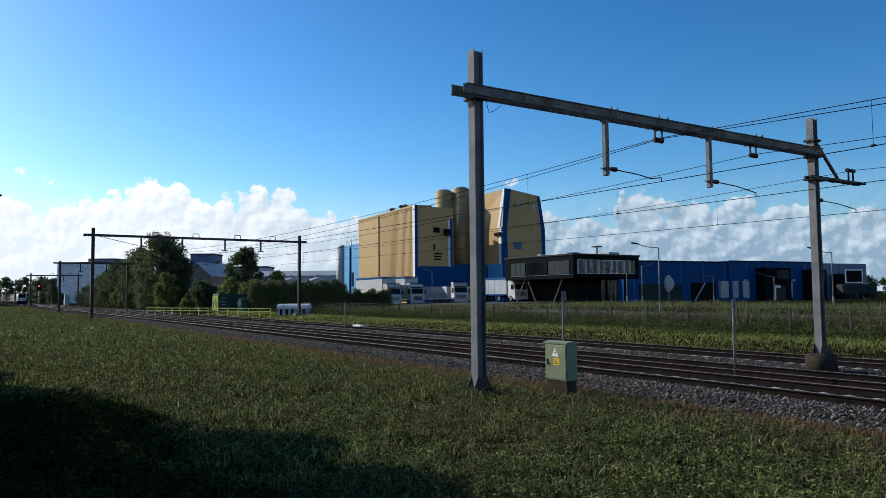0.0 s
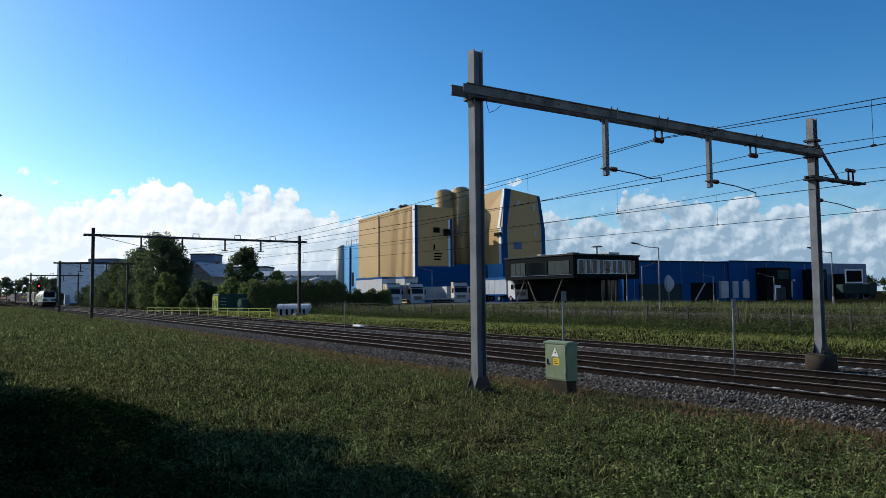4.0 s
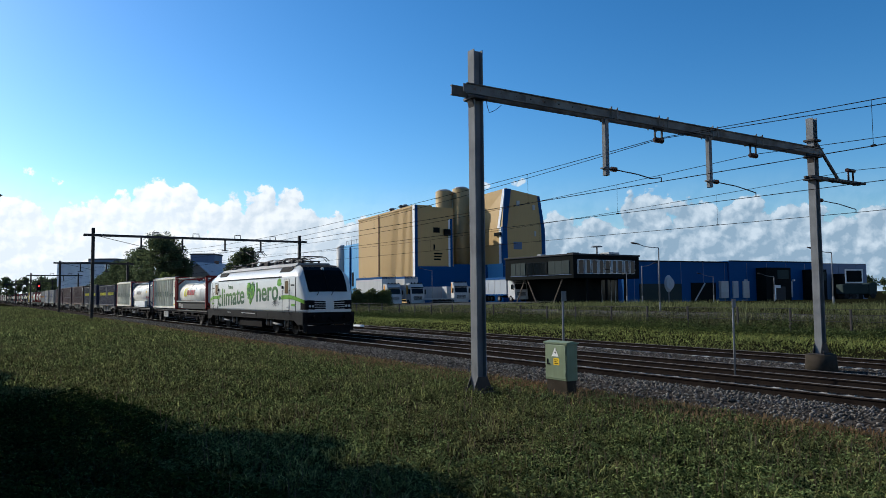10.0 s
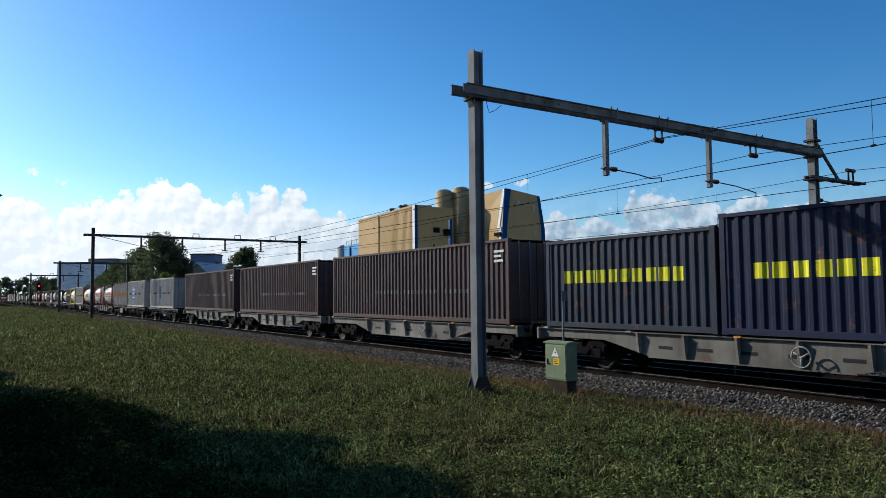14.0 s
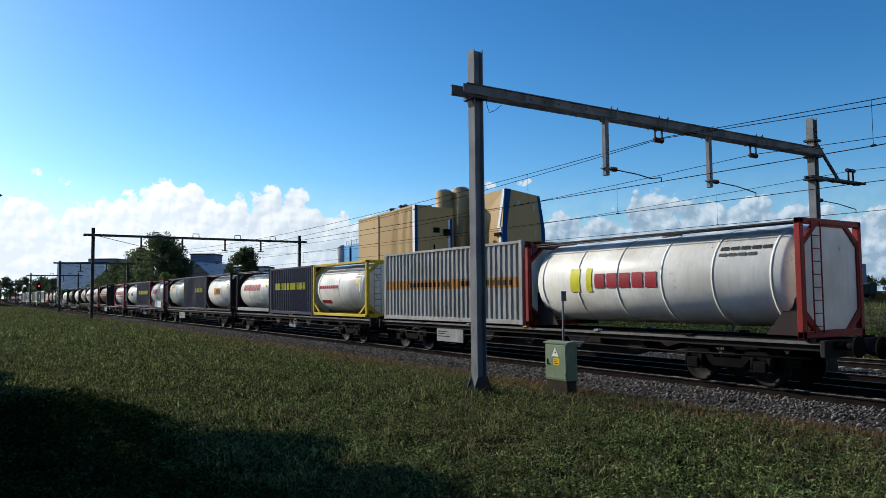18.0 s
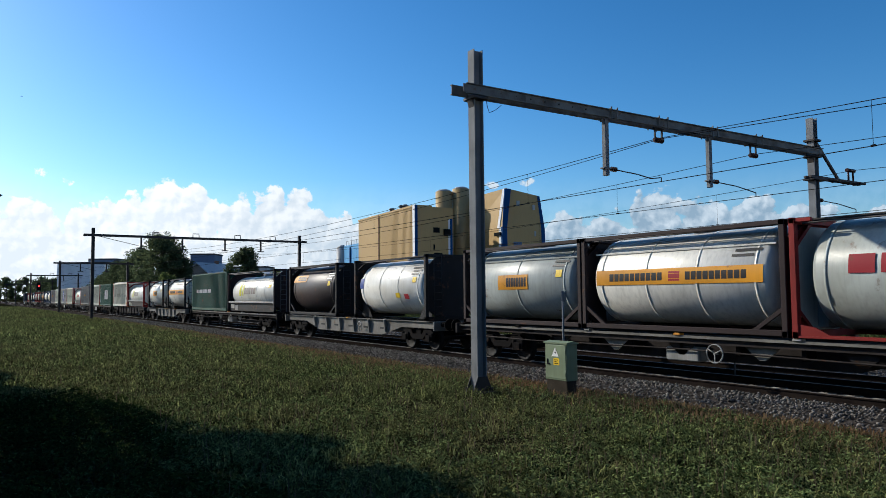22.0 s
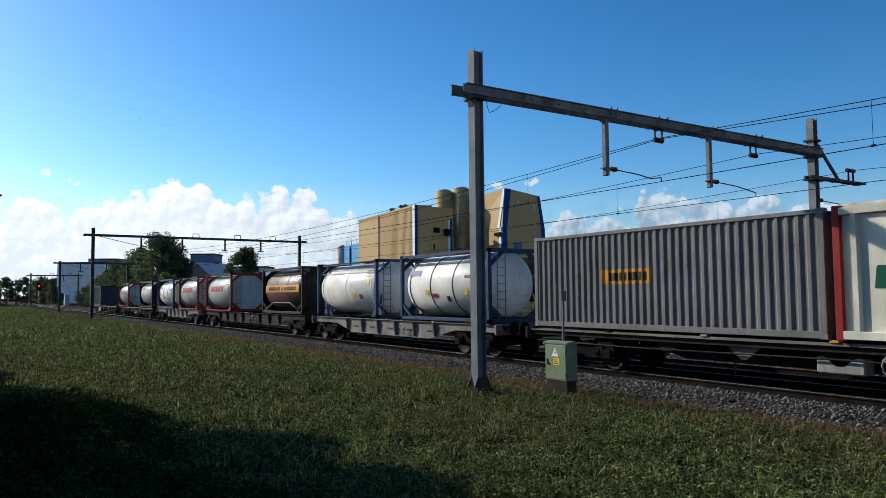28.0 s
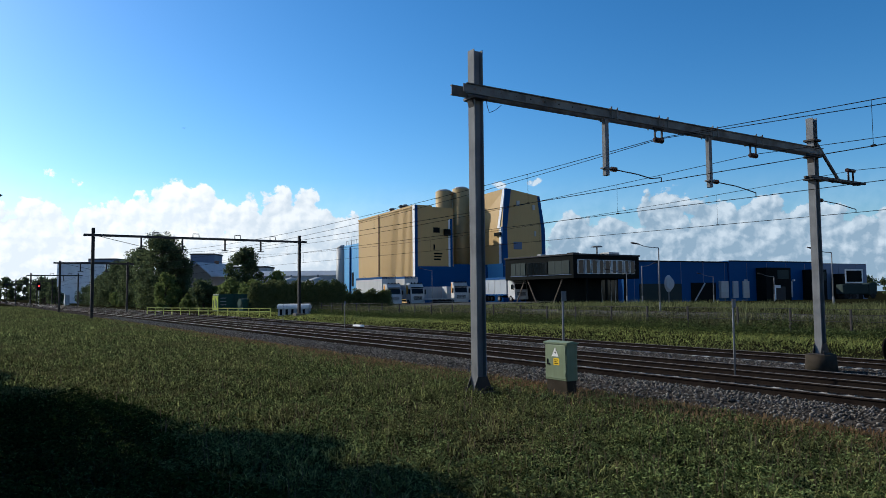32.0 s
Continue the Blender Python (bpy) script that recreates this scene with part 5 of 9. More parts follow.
# ------------------------------------------------------------------ tank containers
def on_barrel(s, x0, x1, z0, z1, r, zc, off=0.008, skew=0.0):
    """A thin patch that follows the round side facing the field."""
    n = 6
    k = len(s.v)
    for i in range(n + 1):
        z = min(max(z0 + (z1 - z0) * i / n - zc, -r * 0.985), r * 0.985)
        y = -math.sqrt(max(r * r - z * z, 0)) * (r + off) / r
        zz = zc + z * (r + off) / r
        s.v += [(x0 + skew * i / n, y, zz), (x1 + skew * i / n, y, zz)]
    for i in range(n):
        a_ = k + 2 * i
        s.face((a_, a_ + 1, a_ + 3, a_ + 2), True)
    return s


def barrel(L, r, zc, dome=0.28, n=32):
    s = Shape()
    prof = []
    for i in range(6):
        a_ = math.pi / 2 * i / 5
        prof.append((-L / 2 - dome * math.cos(a_) + dome, max(r * math.sin(a_), 0.02)))
    prof += [(-x, q) for x, q in reversed(prof)]
    rings = [[(x, q * math.cos(2 * math.pi * i / n), zc + q * math.sin(2 * math.pi * i / n)) for i in range(n)] for x, q in prof]
    return s.loft(rings)


GREY_PLATE = paint("grey_plate_paint", (0.26, 0.25, 0.23), 0.5)


def tank_container(s0, s1, barrel_mat, frame_mat, label, style="frame", marks=(), H=2.59, bands=4, r=None, catwalk=True, band_mat=None, group="tank containers", plate_on=True):
    """A tank in a carrying frame. style: frame (posts and rails all round), ends (end frames alone), beam (a skirt below)."""
    L = min(max(s1 - s0, 5.95), 9.3)
    W = 2.44 if L < 8.5 else 2.5
    r = r or 1.18
    zc = 0.18 + r
    t = rides(thing("tank_container", label, "tank container", None, group), (s0 + s1) / 2)
    Z = (0, 0, DECK)
    inset = 0.25 if style != "open" else 0.1
    bl = L - 2 * inset
    b = part("barrel", barrel(bl, r, zc, 0.30), barrel_mat, t, "round tank shell with domed ends", Z)
    for k in range(bands):
        x = -bl / 2 + 0.5 + k * (bl - 1.0) / max(bands - 1, 1)
        s = Shape()
        nn = 32
        ring = [[(x + dx, (r + dr) * math.cos(2 * math.pi * i / nn), zc + (r + dr) * math.sin(2 * math.pi * i / nn)) for i in range(nn)]
                for dx, dr in ((-0.03, 0.0), (-0.03, 0.012), (0.03, 0.012), (0.03, 0.0))]
        s.loft(ring, False)
        part("band", s, band_mat or barrel_mat, b)
    pw = 0.14
    for sx in (-1, 1):
        e = part("end_frame", Shape().box(min(sx * L / 2, sx * (L / 2 - pw)), max(sx * L / 2, sx * (L / 2 - pw)), -W / 2, W / 2, 0.0, 0.15, 0.01), frame_mat, t, "", Z)
        xa, xb = min(sx * L / 2, sx * (L / 2 - pw)), max(sx * L / 2, sx * (L / 2 - pw))
        part("cross_bar", Shape().box(xa, xb, -W / 2, W / 2, H - 0.13, H, 0.01), frame_mat, e)
        for sy in (-1, 1):
            part("corner_post", Shape().box(xa, xb, min(sy * W / 2, sy * (W / 2 - pw)), max(sy * W / 2, sy * (W / 2 - pw)), 0.0, H, 0.012), frame_mat, e)
            for z0, z1 in ((0.10, 0.62), (H - 0.10, H - 0.62)):
                part("gusset", Shape().beam((sx * (L / 2 - 0.07), sy * (W / 2 - 0.1), z1), (sx * (L / 2 - 0.07), sy * (W / 2 - 0.72), z0), 0.08, 0.08), frame_mat, e)
        if style != "open":
            plate = [(-1.06, 0.5), (-0.6, 0.16), (0.6, 0.16), (1.06, 0.5), (1.06, 2.05), (0.6, 2.42), (-0.6, 2.42), (-1.06, 2.05)]
            if plate_on:
                part("end_plate", Shape().prism(plate, "x", min(sx * (L / 2 - 0.09), sx * (L / 2 - 0.06)), max(sx * (L / 2 - 0.09), sx * (L / 2 - 0.06))), (frame_mat if frame_mat in (FRAME_BLACK, FRAME_MAROON) else barrel_mat), e, "flat plate on the end frame")
            rim = [(q * 1.09, 1.29 + (z - 1.29) * 1.07) for q, z in plate]
            part("plate_rim", Shape().loft([[(sx * (L / 2 - 0.095), q, z) for q, z in plate], [(sx * (L / 2 - 0.02), q, z) for q, z in plate], [(sx * (L / 2 - 0.02), q, z) for q, z in rim], [(sx * (L / 2 - 0.095), q, z) for q, z in rim]], False, False), frame_mat, e)
    for sy in (-1, 1):
        y = sy * (W / 2 - 0.06)
        if style in ("frame", "brace"):
            part("bottom_rail", Shape().box(-L / 2 + pw, L / 2 - pw, y - 0.05, y + 0.05, 0.03, 0.16, 0.01), frame_mat, t, "", Z)
            part("top_rail", Shape().box(-L / 2 + pw, L / 2 - pw, y - 0.04, y + 0.04, H - 0.11, H - 0.01, 0.008), frame_mat, t, "", Z)
            for sx in (-1, 1):
                part("diagonal", Shape().beam((sx * (L / 2 - 0.12), y, 0.62), (sx * (L / 2 - 0.85), y, 0.12), 0.07, 0.09), frame_mat, t, "", Z)
        if style == "low":
            low = Shape().prism([(-L / 2 + pw, 0.05), (-L / 2 + pw, 0.30), (-L / 2 + 0.5, 0.24), (-L / 2 + 0.8, 0.09), (L / 2 - 0.8, 0.09), (L / 2 - 0.5, 0.24), (L / 2 - pw, 0.30), (L / 2 - pw, 0.05)], "y", y - 0.03, y + 0.03)
            part("bottom_rail", low.box(-L / 2 + pw, L / 2 - pw, y - 0.06, y + 0.06, 0.02, 0.06), frame_mat, t, "stepped red bottom rail", Z)
            part("top_rail", Shape().box(L / 2 - 1.6, L / 2 - pw, y - 0.04, y + 0.04, H - 0.10, H - 0.02, 0.008).box(-L / 2 + pw, -L / 2 + 0.5, y - 0.04, y + 0.04, H - 0.10, H - 0.02, 0.008), frame_mat, t, "", Z)
        if style == "brace":
            x = L / 2 - 0.15
            part("brace", Shape().path([(-x, y, 0.1), (-x * 0.42, y, 0.62), (x * 0.42, y, 0.62), (x, y, 0.1)], 0.055, 6), frame_mat, t, "", Z)
        if style == "beam":
            zs = 0.58 if L > 8.5 else 0.10
            part("skirt", Shape().box(-L / 2 + pw, L / 2 - pw, y - 0.03, y + 0.03, zs, zs + (0.11 if L > 8.5 else 0.20), 0.01), PALE, t, "", Z)
            if L > 8.5:
                # near-black sheet stands in for the shade under the tank
                sheet = part("belly_sheet", Shape().box(-L / 2 + pw, L / 2 - pw, y - sy * 0.10 - 0.015, y - sy * 0.10 + 0.015, 0.06, zs, 0.005), FRAME_BLACK, t, "dark sheet in place of the shade below the white beam", Z)
                ya, yb = sorted((y - sy * 0.085, y - sy * 0.07))
                part("plate", Shape().box(-L / 2 + 0.45, -L / 2 + 1.12, ya, yb, 0.22, 0.48, 0.004), PALE, sheet, "yellowed plate")
                part("plate", Shape().box(-L / 2 + 1.25, -L / 2 + 1.85, ya, yb, 0.10, 0.42, 0.004), GREY_PLATE, sheet, "grey plate")
            part("top_rail", Shape().tube((-L / 2 + pw, y, H - 0.06), (L / 2 - pw, y, H - 0.06), 0.03, n=6), DARK_STEEL, t, "", Z)
        if style in ("ends", "open"):
            part("saddle", Shape().prism([(-L / 2 + pw, 0.04), (-L / 2 + 1.1, 0.04), (-L / 2 + 0.55, zc - 0.6), (-L / 2 + pw, zc - 0.3)], "y", sy * 0.85 - 0.02, sy * 0.85 + 0.02), FRAME_MAROON if frame_mat is FRAME_RED else frame_mat, t, "", Z)
            part("saddle", Shape().prism([(L / 2 - pw, 0.04), (L / 2 - 1.1, 0.04), (L / 2 - 0.55, zc - 0.6), (L / 2 - pw, zc - 0.3)], "y", sy * 0.85 - 0.02, sy * 0.85 + 0.02), FRAME_MAROON if frame_mat is FRAME_RED else frame_mat, t, "", Z)
    if catwalk:
        cw = Shape().box(-L / 2 + 0.15, L / 2 - 0.15, -0.95, -0.5, H - 0.06, H - 0.03)
        cw.path([(-L / 2 + 0.2, -1.0, H - 0.12), (L / 2 - 0.2, -1.0, H - 0.1)], 0.02, 5)
        part("catwalk", cw, DARK_STEEL, t, "dark grating walkway on top", Z)
        part("manhole", Shape().tube((0.2, 0, zc + r - 0.05), (0.2, 0, min(H - 0.01, zc + r + 0.16)), 0.28, n=16), STEEL_GALV, t, "", Z)
    if band_mat is None and style in ("frame", "open"):
        zr = zc + 0.62 * r
        part("gutter", Shape().box(-bl / 2 + 0.1, bl / 2 - 0.1, -math.sqrt(r * r - (zr - zc) ** 2) - 0.05, -math.sqrt(r * r - (zr - zc) ** 2) + 0.03, zr - 0.02, zr + 0.02), barrel_mat, b, "thin drip rail along the shell")
    x = L / 2 + 0.02
    lad = Shape()
    for yy in (-0.85, -0.5):
        lad.tube((x, yy, 0.1), (x, yy, H - 0.05), 0.016, n=6)
    for k in range(8):
        lad.tube((x, -0.85, 0.25 + 0.28 * k), (x, -0.5, 0.25 + 0.28 * k), 0.012, n=6)
    part("ladder", lad, FRAME_RED if frame_mat is FRAME_RED else DARK_STEEL if frame_mat is FRAME_BLACK else STEEL_GALV, t, "narrow ladder on the end frame", Z)
    valve = Shape().box(-L / 2 + 0.02, -L / 2 + 0.3, -0.35, 0.35, 0.2, 0.75, 0.04)
    part("valve_box", valve, PLATE, t, "", Z)
    for kind, mt, n_, a0, a1, z0, z1, lab in marks:
        s = Shape()
        x0, x1 = -bl / 2 + a0 * bl, -bl / 2 + a1 * bl
        if kind == "bars":
            p = (x1 - x0) / n_
            if p > 0.22:
                for k in range(n_):
                    part("marking", on_barrel(Shape(), x0 + k * p, x0 + (k + 0.82) * p, z0, z1, r, zc, 0.016), mt, b, lab)
                continue
            for k in range(n_):
                on_barrel(s, x0 + k * p, x0 + (k + 0.82) * p, z0, z1, r, zc, 0.016)
        else:
            on_barrel(s, x0, x1, z0, z1, r, zc, 0.013)
        part("marking", s, mt, b, lab)
    if not any("print" in row[-1] for row in marks):
        s = Shape()
        for k, (a0, a1) in enumerate(((0.79, 0.95), (0.81, 0.93), (0.80, 0.90))):
            on_barrel(s, -bl / 2 + a0 * bl, -bl / 2 + a1 * bl, 2.06 - 0.12 * k, 2.12 - 0.12 * k, r, zc, 0.014)
        part("marking", s, MARK_WHITE if barrel_mat in (TANK_BROWN, TANK_DARK) else MARK_BLACK, b, "small bars of print")
        if not any("round the tank" in row[-1] for row in marks):
            part("label", on_barrel(Shape(), -bl / 2 + 0.84 * bl, -bl / 2 + 0.89 * bl, 1.50, 1.72, r, zc, 0.014), YELLOW, b, "yellow hazard label")
    return t


def small_marks(rows):
    """Print and hazard labels that most tanks carry near the leading end."""
    return [("bars", MARK_BLACK, 5, 0.78, 0.94, 1.98, 2.06, "small bars of print"), ("bars", MARK_BLACK, 4, 0.78, 0.90, 1.84, 1.91, "small bars of print")] + rows
# ------------------------------------------------------------------ the electric locomotive
def locomotive(x):
    t = rides(thing("electric_locomotive", "white electric locomotive with green lettering and leaf heart, dark grey skirt", "locomotive"), x)
    LOCO_WHITE = mat("white_loco_paint", rgb(0.58, 0.59, 0.57), rgb(0.50, 0.51, 0.49), 0.3, 0, 0.7, 20, 0.02, 0.3, streak=0.08)
    LOCO_GREY = mat("grey_loco_skirt", rgb(0.016, 0.0165, 0.017), rgb(0.010, 0.010, 0.010), 0.8, 0, 1.5, 20, 0.05, streak=0.25, spec=0.06)
    ROOF_GREY = mat("grey_loco_roof", rgb(0.17, 0.175, 0.18), rgb(0.11, 0.11, 0.11), 0.5, 0, 1.5, 20, 0.05, streak=0.2)
    LEAF_G = mat("leaf_green_foil", rgb(0.16, 0.42, 0.03), rgb(0.05, 0.24, 0.03), 0.4, 0, 1.2, 20, 0.02, 0.5)
    DEEP_G = mat("deep_green_foil", rgb(0.02, 0.10, 0.03), rgb(0.03, 0.13, 0.03), 0.4, 0, 1.6, 20, 0.02, 0.5)
    LETTER_G = mat("graded_green_foil", rgb(0.010, 0.075, 0.030), rgb(0.012, 0.085, 0.03), 0.4, 0, 1.6, 20, 0.02, 0.5)
    # the printed letters run from deep green at the foot to leaf green at the top
    n, l = LETTER_G.node_tree.nodes, LETTER_G.node_tree.links
    tc, sp, mr, mx = n.new("ShaderNodeTexCoord"), n.new("ShaderNodeSeparateXYZ"), n.new("ShaderNodeMapRange"), n.new("ShaderNodeMix")
    l.new(tc.outputs["Object"], sp.inputs[0])
    l.new(sp.outputs["Y"], mr.inputs["Value"])
    mr.inputs["From Min"].default_value, mr.inputs["From Max"].default_value = 0.1, 1.3
    mx.data_type = "RGBA"
    l.new(mr.outputs[0], mx.inputs["Factor"])
    mx.inputs["A"].default_value, mx.inputs["B"].default_value = rgb(0.008, 0.065, 0.032), rgb(0.10, 0.27, 0.025)
    l.new(mx.outputs["Result"], n["Principled BSDF"].inputs["Base Color"])
    LINE_G = mat("stripe_green_foil", rgb(0.13, 0.33, 0.02), rgb(0.11, 0.28, 0.02), 0.4, 0, 2, 20, 0.02, 0.3)
    GLASS = glass("dark_cab_glass", rgb(0.004, 0.005, 0.006), 0.12)
    GLASS.node_tree.nodes["Principled BSDF"].inputs["Specular IOR Level"].default_value = 0.06
    hw = 1.5

    def ring(xx, w, top, flat):
        """One cross-section of the body shell at xx: half width w, roof height top, the flat share of the roof."""
        sh = min(3.20, top - 0.16 - 0.3 * (1 - flat))
        half = [(w * 0.99, 1.30), (w, 1.42), (w, (sh + 1.42) / 2), (w, sh), (w - 0.02, sh + 0.05), (w * (flat + 1) / 2 + 0.01, (sh + top) / 2 + 0.02), (w * flat, top - 0.02), (w * flat * 0.6, top), (0.0, top + 0.02)]
        return [(xx, -p, q) for p, q in half] + [(xx, p, q) for p, q in reversed(half[:-1])]

    st = [(9.0, 1.20, 1.75, 0.86), (8.97, 1.26, 2.0, 0.86), (8.93, 1.29, 2.16, 0.85), (8.82, 1.34, 2.36, 0.85), (8.66, 1.385, 2.66, 0.84), (8.48, 1.42, 2.98, 0.83), (8.28, 1.45, 3.28, 0.81), (8.05, 1.47, 3.53, 0.78),
          (7.78, 1.485, 3.70, 0.74), (7.45, 1.495, 3.80, 0.70), (7.1, 1.5, 3.84, 0.66), (6.4, 1.5, 3.84, 0.64)]
    rings = [ring(*s) for s in st] + [ring(-s[0], *s[1:]) for s in reversed(st)]
    shell = Shape().loft(rings, True, True)
    part("body_shell", shell, LOCO_WHITE, t, "white body shell with sloping cab fronts")
    part("skirt", Shape().prism([(-8.9, 1.30), (-8.9, 0.66), (-8.2, 0.62), (-7.7, 0.86), (7.7, 0.86), (8.2, 0.62), (8.9, 0.66), (8.9, 1.30)], "y", -1.485, 1.485), LOCO_GREY, t, "dark grey side skirt")
    rf = Shape()
    rf.prism([(-1.06, 3.80), (-0.9, 3.98), (0.9, 3.98), (1.06, 3.80)], "x", -6.9, 6.9)
    part("roof", rf, ROOF_GREY, t, "grey equipment roof")
    for sy in (-1, 1):
        y = sy * 1.525
        part("roof_rail", Shape().box(-6.2, 5.9, min(y, y - sy * 0.05), max(y, y - sy * 0.05), 3.19, 3.26), LOCO_GREY, t)
    for k, xx in enumerate((-6.0, 5.9)):
        part("roof_grille", Shape().prism([(-1.30, 3.46), (-1.12, 3.76), (-1.09, 3.76), (-1.27, 3.46)], "x", xx - 0.9, xx + 0.9), LOCO_GREY, t, "dark roof grille")
    for xx in (-2.9, 0.2, 3.3):
        part("roof_hatch", Shape().box(xx - 1.2, xx + 1.2, -0.8, 0.8, 3.97, 4.03, 0.02), ROOF_GREY, t)
    for sx in (-1, 1):
        # windscreen, headlamps and nose details of each cab
        def fr(xx, y, z):
            return (sx * xx, y, z)
        w = Shape()
        grid = [[fr(p[0] + 0.012, y * p[1] * p[3] * 0.97, p[2] + 0.012 + 0.012 * (1 - abs(y))) for y in (-1, -0.6, 0, 0.6, 1)] for p in st[3:9]]
        for ra, rb in zip(grid, grid[1:]):
            for q in range(4):
                w.quad(ra[q], ra[q + 1], rb[q + 1], rb[q])
        part("windscreen", w, GLASS, t, "wide dark windscreen")
        cap = Shape()
        top_ = [[fr(p_[0] + 0.01, q_ * p_[1] * p_[3], p_[2] + 0.022) for q_ in (-1, -0.5, 0, 0.5, 1)] for p_ in st[8:11]]
        for ra, rb in zip(top_, top_[1:]):
            for q in range(4):
                cap.quad(ra[q], ra[q + 1], rb[q + 1], rb[q])
        part("roof_cap", cap, LOCO_GREY, t, "dark cap over the windscreen")
        part("screen_lamp", Shape().tube(fr(8.0, 0, 3.62), fr(8.07, 0, 3.60), 0.09, n=12), WHITE, t)
        part("screen_post", Shape().path([fr(p_[0] + 0.03, 0, p_[2] + 0.035) for p_ in st[3:9]], 0.018, 5), BLACK, t)
        part("nose_band", Shape().box(min(sx * 8.9, sx * 8.99), max(sx * 8.9, sx * 8.99), -1.17, 1.17, 1.40, 1.46), LOCO_GREY, t)
        part("side_seam", Shape().box(min(sx * 7.88, sx * 7.91), max(sx * 7.88, sx * 7.91), -1.494, -1.47, 1.32, 3.15), BLACK, t)
        part("wiper", Shape().path([fr(8.99, 0.1, 2.2), fr(8.74, 0.45, 2.58)], 0.02, 5), BLACK, t)
        part("wiper", Shape().path([fr(8.99, -0.7, 2.2), fr(8.74, -0.4, 2.58)], 0.02, 5), BLACK, t)
        for sy in (-1, 1):
            hl = part("headlamp", Shape().prism([(sy * 0.86, 1.43), (sy * 1.21, 1.46), (sy * 1.22, 1.94), (sy * 0.86, 1.92)], "x", min(sx * 8.93, sx * 9.01), max(sx * 8.93, sx * 9.01)), BLACK, t, "black headlamp cluster")
            for q in (0.95, 1.12):
                part("lens", Shape().tube(fr(9.0, sy * q, 1.62), fr(9.03, sy * q, 1.62), 0.065, n=12), glass("lamp_lens", rgb(0.5, 0.5, 0.5), 0.1), hl)
            for q in range(4):
                part("vent_strip", Shape().prism([(sy * 0.24, 1.46 + 0.115 * q), (sy * 0.86, 1.47 + 0.12 * q), (sy * 0.86, 1.55 + 0.12 * q), (sy * 0.24, 1.54 + 0.115 * q)], "x", min(sx * 8.98, sx * 9.02), max(sx * 8.98, sx * 9.02)), LOCO_GREY, t, "dark slanting vent strip")
            # cab side door with window, rails and steps
            xd = 6.69
            dr = part("cab_door", Shape().box(min(sx * (xd - 0.38), sx * (xd + 0.38)), max(sx * (xd - 0.38), sx * (xd + 0.38)), min(sy * 1.503, sy * 1.515), max(sy * 1.503, sy * 1.515), 1.40, 3.08, 0.004), LOCO_WHITE, t, "white cab door")
            part("door_seam", Shape().box(min(sx * (xd - 0.40), sx * (xd + 0.40)), max(sx * (xd - 0.40), sx * (xd + 0.40)), min(sy * 1.499, sy * 1.506), max(sy * 1.499, sy * 1.506), 1.38, 3.10), BLACK, t)
            part("window", Shape().box(min(sx * (xd - 0.26), sx * (xd + 0.26)), max(sx * (xd - 0.26), sx * (xd + 0.26)), min(sy * 1.512, sy * 1.524), max(sy * 1.512, sy * 1.524), 2.30, 2.98, 0.004), GLASS, dr, "dark door window")
            part("door_handle", Shape().path([(sx * (xd + 0.28), sy * 1.52, 1.55), (sx * (xd + 0.28), sy * 1.57, 1.56), (sx * (xd + 0.16), sy * 1.57, 1.56)], 0.016, 5), STEEL_GALV, dr)
            for dx in (-0.5, 0.5):
                part("grab_rail", Shape().path([(sx * (xd + dx), sy * 1.5, 2.5), (sx * (xd + dx), sy * 1.57, 2.45), (sx * (xd + dx), sy * 1.57, 1.25), (sx * (xd + dx), sy * 1.5, 1.2)], 0.017, 6), BLACK, t)
            stp = Shape()
            for dx in (-0.25, 0.25):
                stp.box(min(sx * (xd + dx - 0.02), sx * (xd + dx + 0.02)), max(sx * (xd + dx - 0.02), sx * (xd + dx + 0.02)), min(sy * 1.42, sy * 1.48), max(sy * 1.42, sy * 1.48), 0.28, 1.0)
            for z in (0.3, 0.55, 0.8):
                stp.box(min(sx * (xd - 0.25), sx * (xd + 0.25)), max(sx * (xd - 0.25), sx * (xd + 0.25)), min(sy * 1.30, sy * 1.48), max(sy * 1.30, sy * 1.48), z, z + 0.03)
            part("steps", stp, LOCO_GREY, t, "dark access steps")
            st2 = Shape().box(min(sx * 8.35, sx * 8.85), max(sx * 8.35, sx * 8.85), min(sy * 1.2, sy * 1.44), max(sy * 1.2, sy * 1.44), 0.32, 0.36).box(min(sx * 8.35, sx * 8.85), max(sx * 8.35, sx * 8.85), min(sy * 1.2, sy * 1.44), max(sy * 1.2, sy * 1.44), 0.62, 0.66)
            st2.box(min(sx * 8.32, sx * 8.36), max(sx * 8.32, sx * 8.36), min(sy * 1.2, sy * 1.44), max(sy * 1.2, sy * 1.44), 0.30, 1.1).box(min(sx * 8.84, sx * 8.88), max(sx * 8.84, sx * 8.88), min(sy * 1.2, sy * 1.44), max(sy * 1.2, sy * 1.44), 0.30, 1.1)
            part("shunter_step", st2, LOCO_GREY, t)
            mir = Shape().box(min(sx * 6.05, sx * 6.2), max(sx * 6.05, sx * 6.2), min(sy * 1.5, sy * 1.58), max(sy * 1.5, sy * 1.58), 2.55, 2.72, 0.02)
            part("camera_housing", mir, LOCO_GREY, t)
            # green wave along the cab
            wv = Shape()
            zs = [(5.9, 1.98, 2.20), (6.6, 1.99, 2.22), (7.2, 2.0, 2.22), (7.6, 1.97, 2.18)]
            for (xa, l0, h0), (xb, l1, h1) in zip(zs, zs[1:]):
                wv.quad((sx * xa, sy * 1.526, l0), (sx * xb, sy * 1.526, l1), (sx * xb, sy * 1.526, h1), (sx * xa, sy * 1.526, h0))
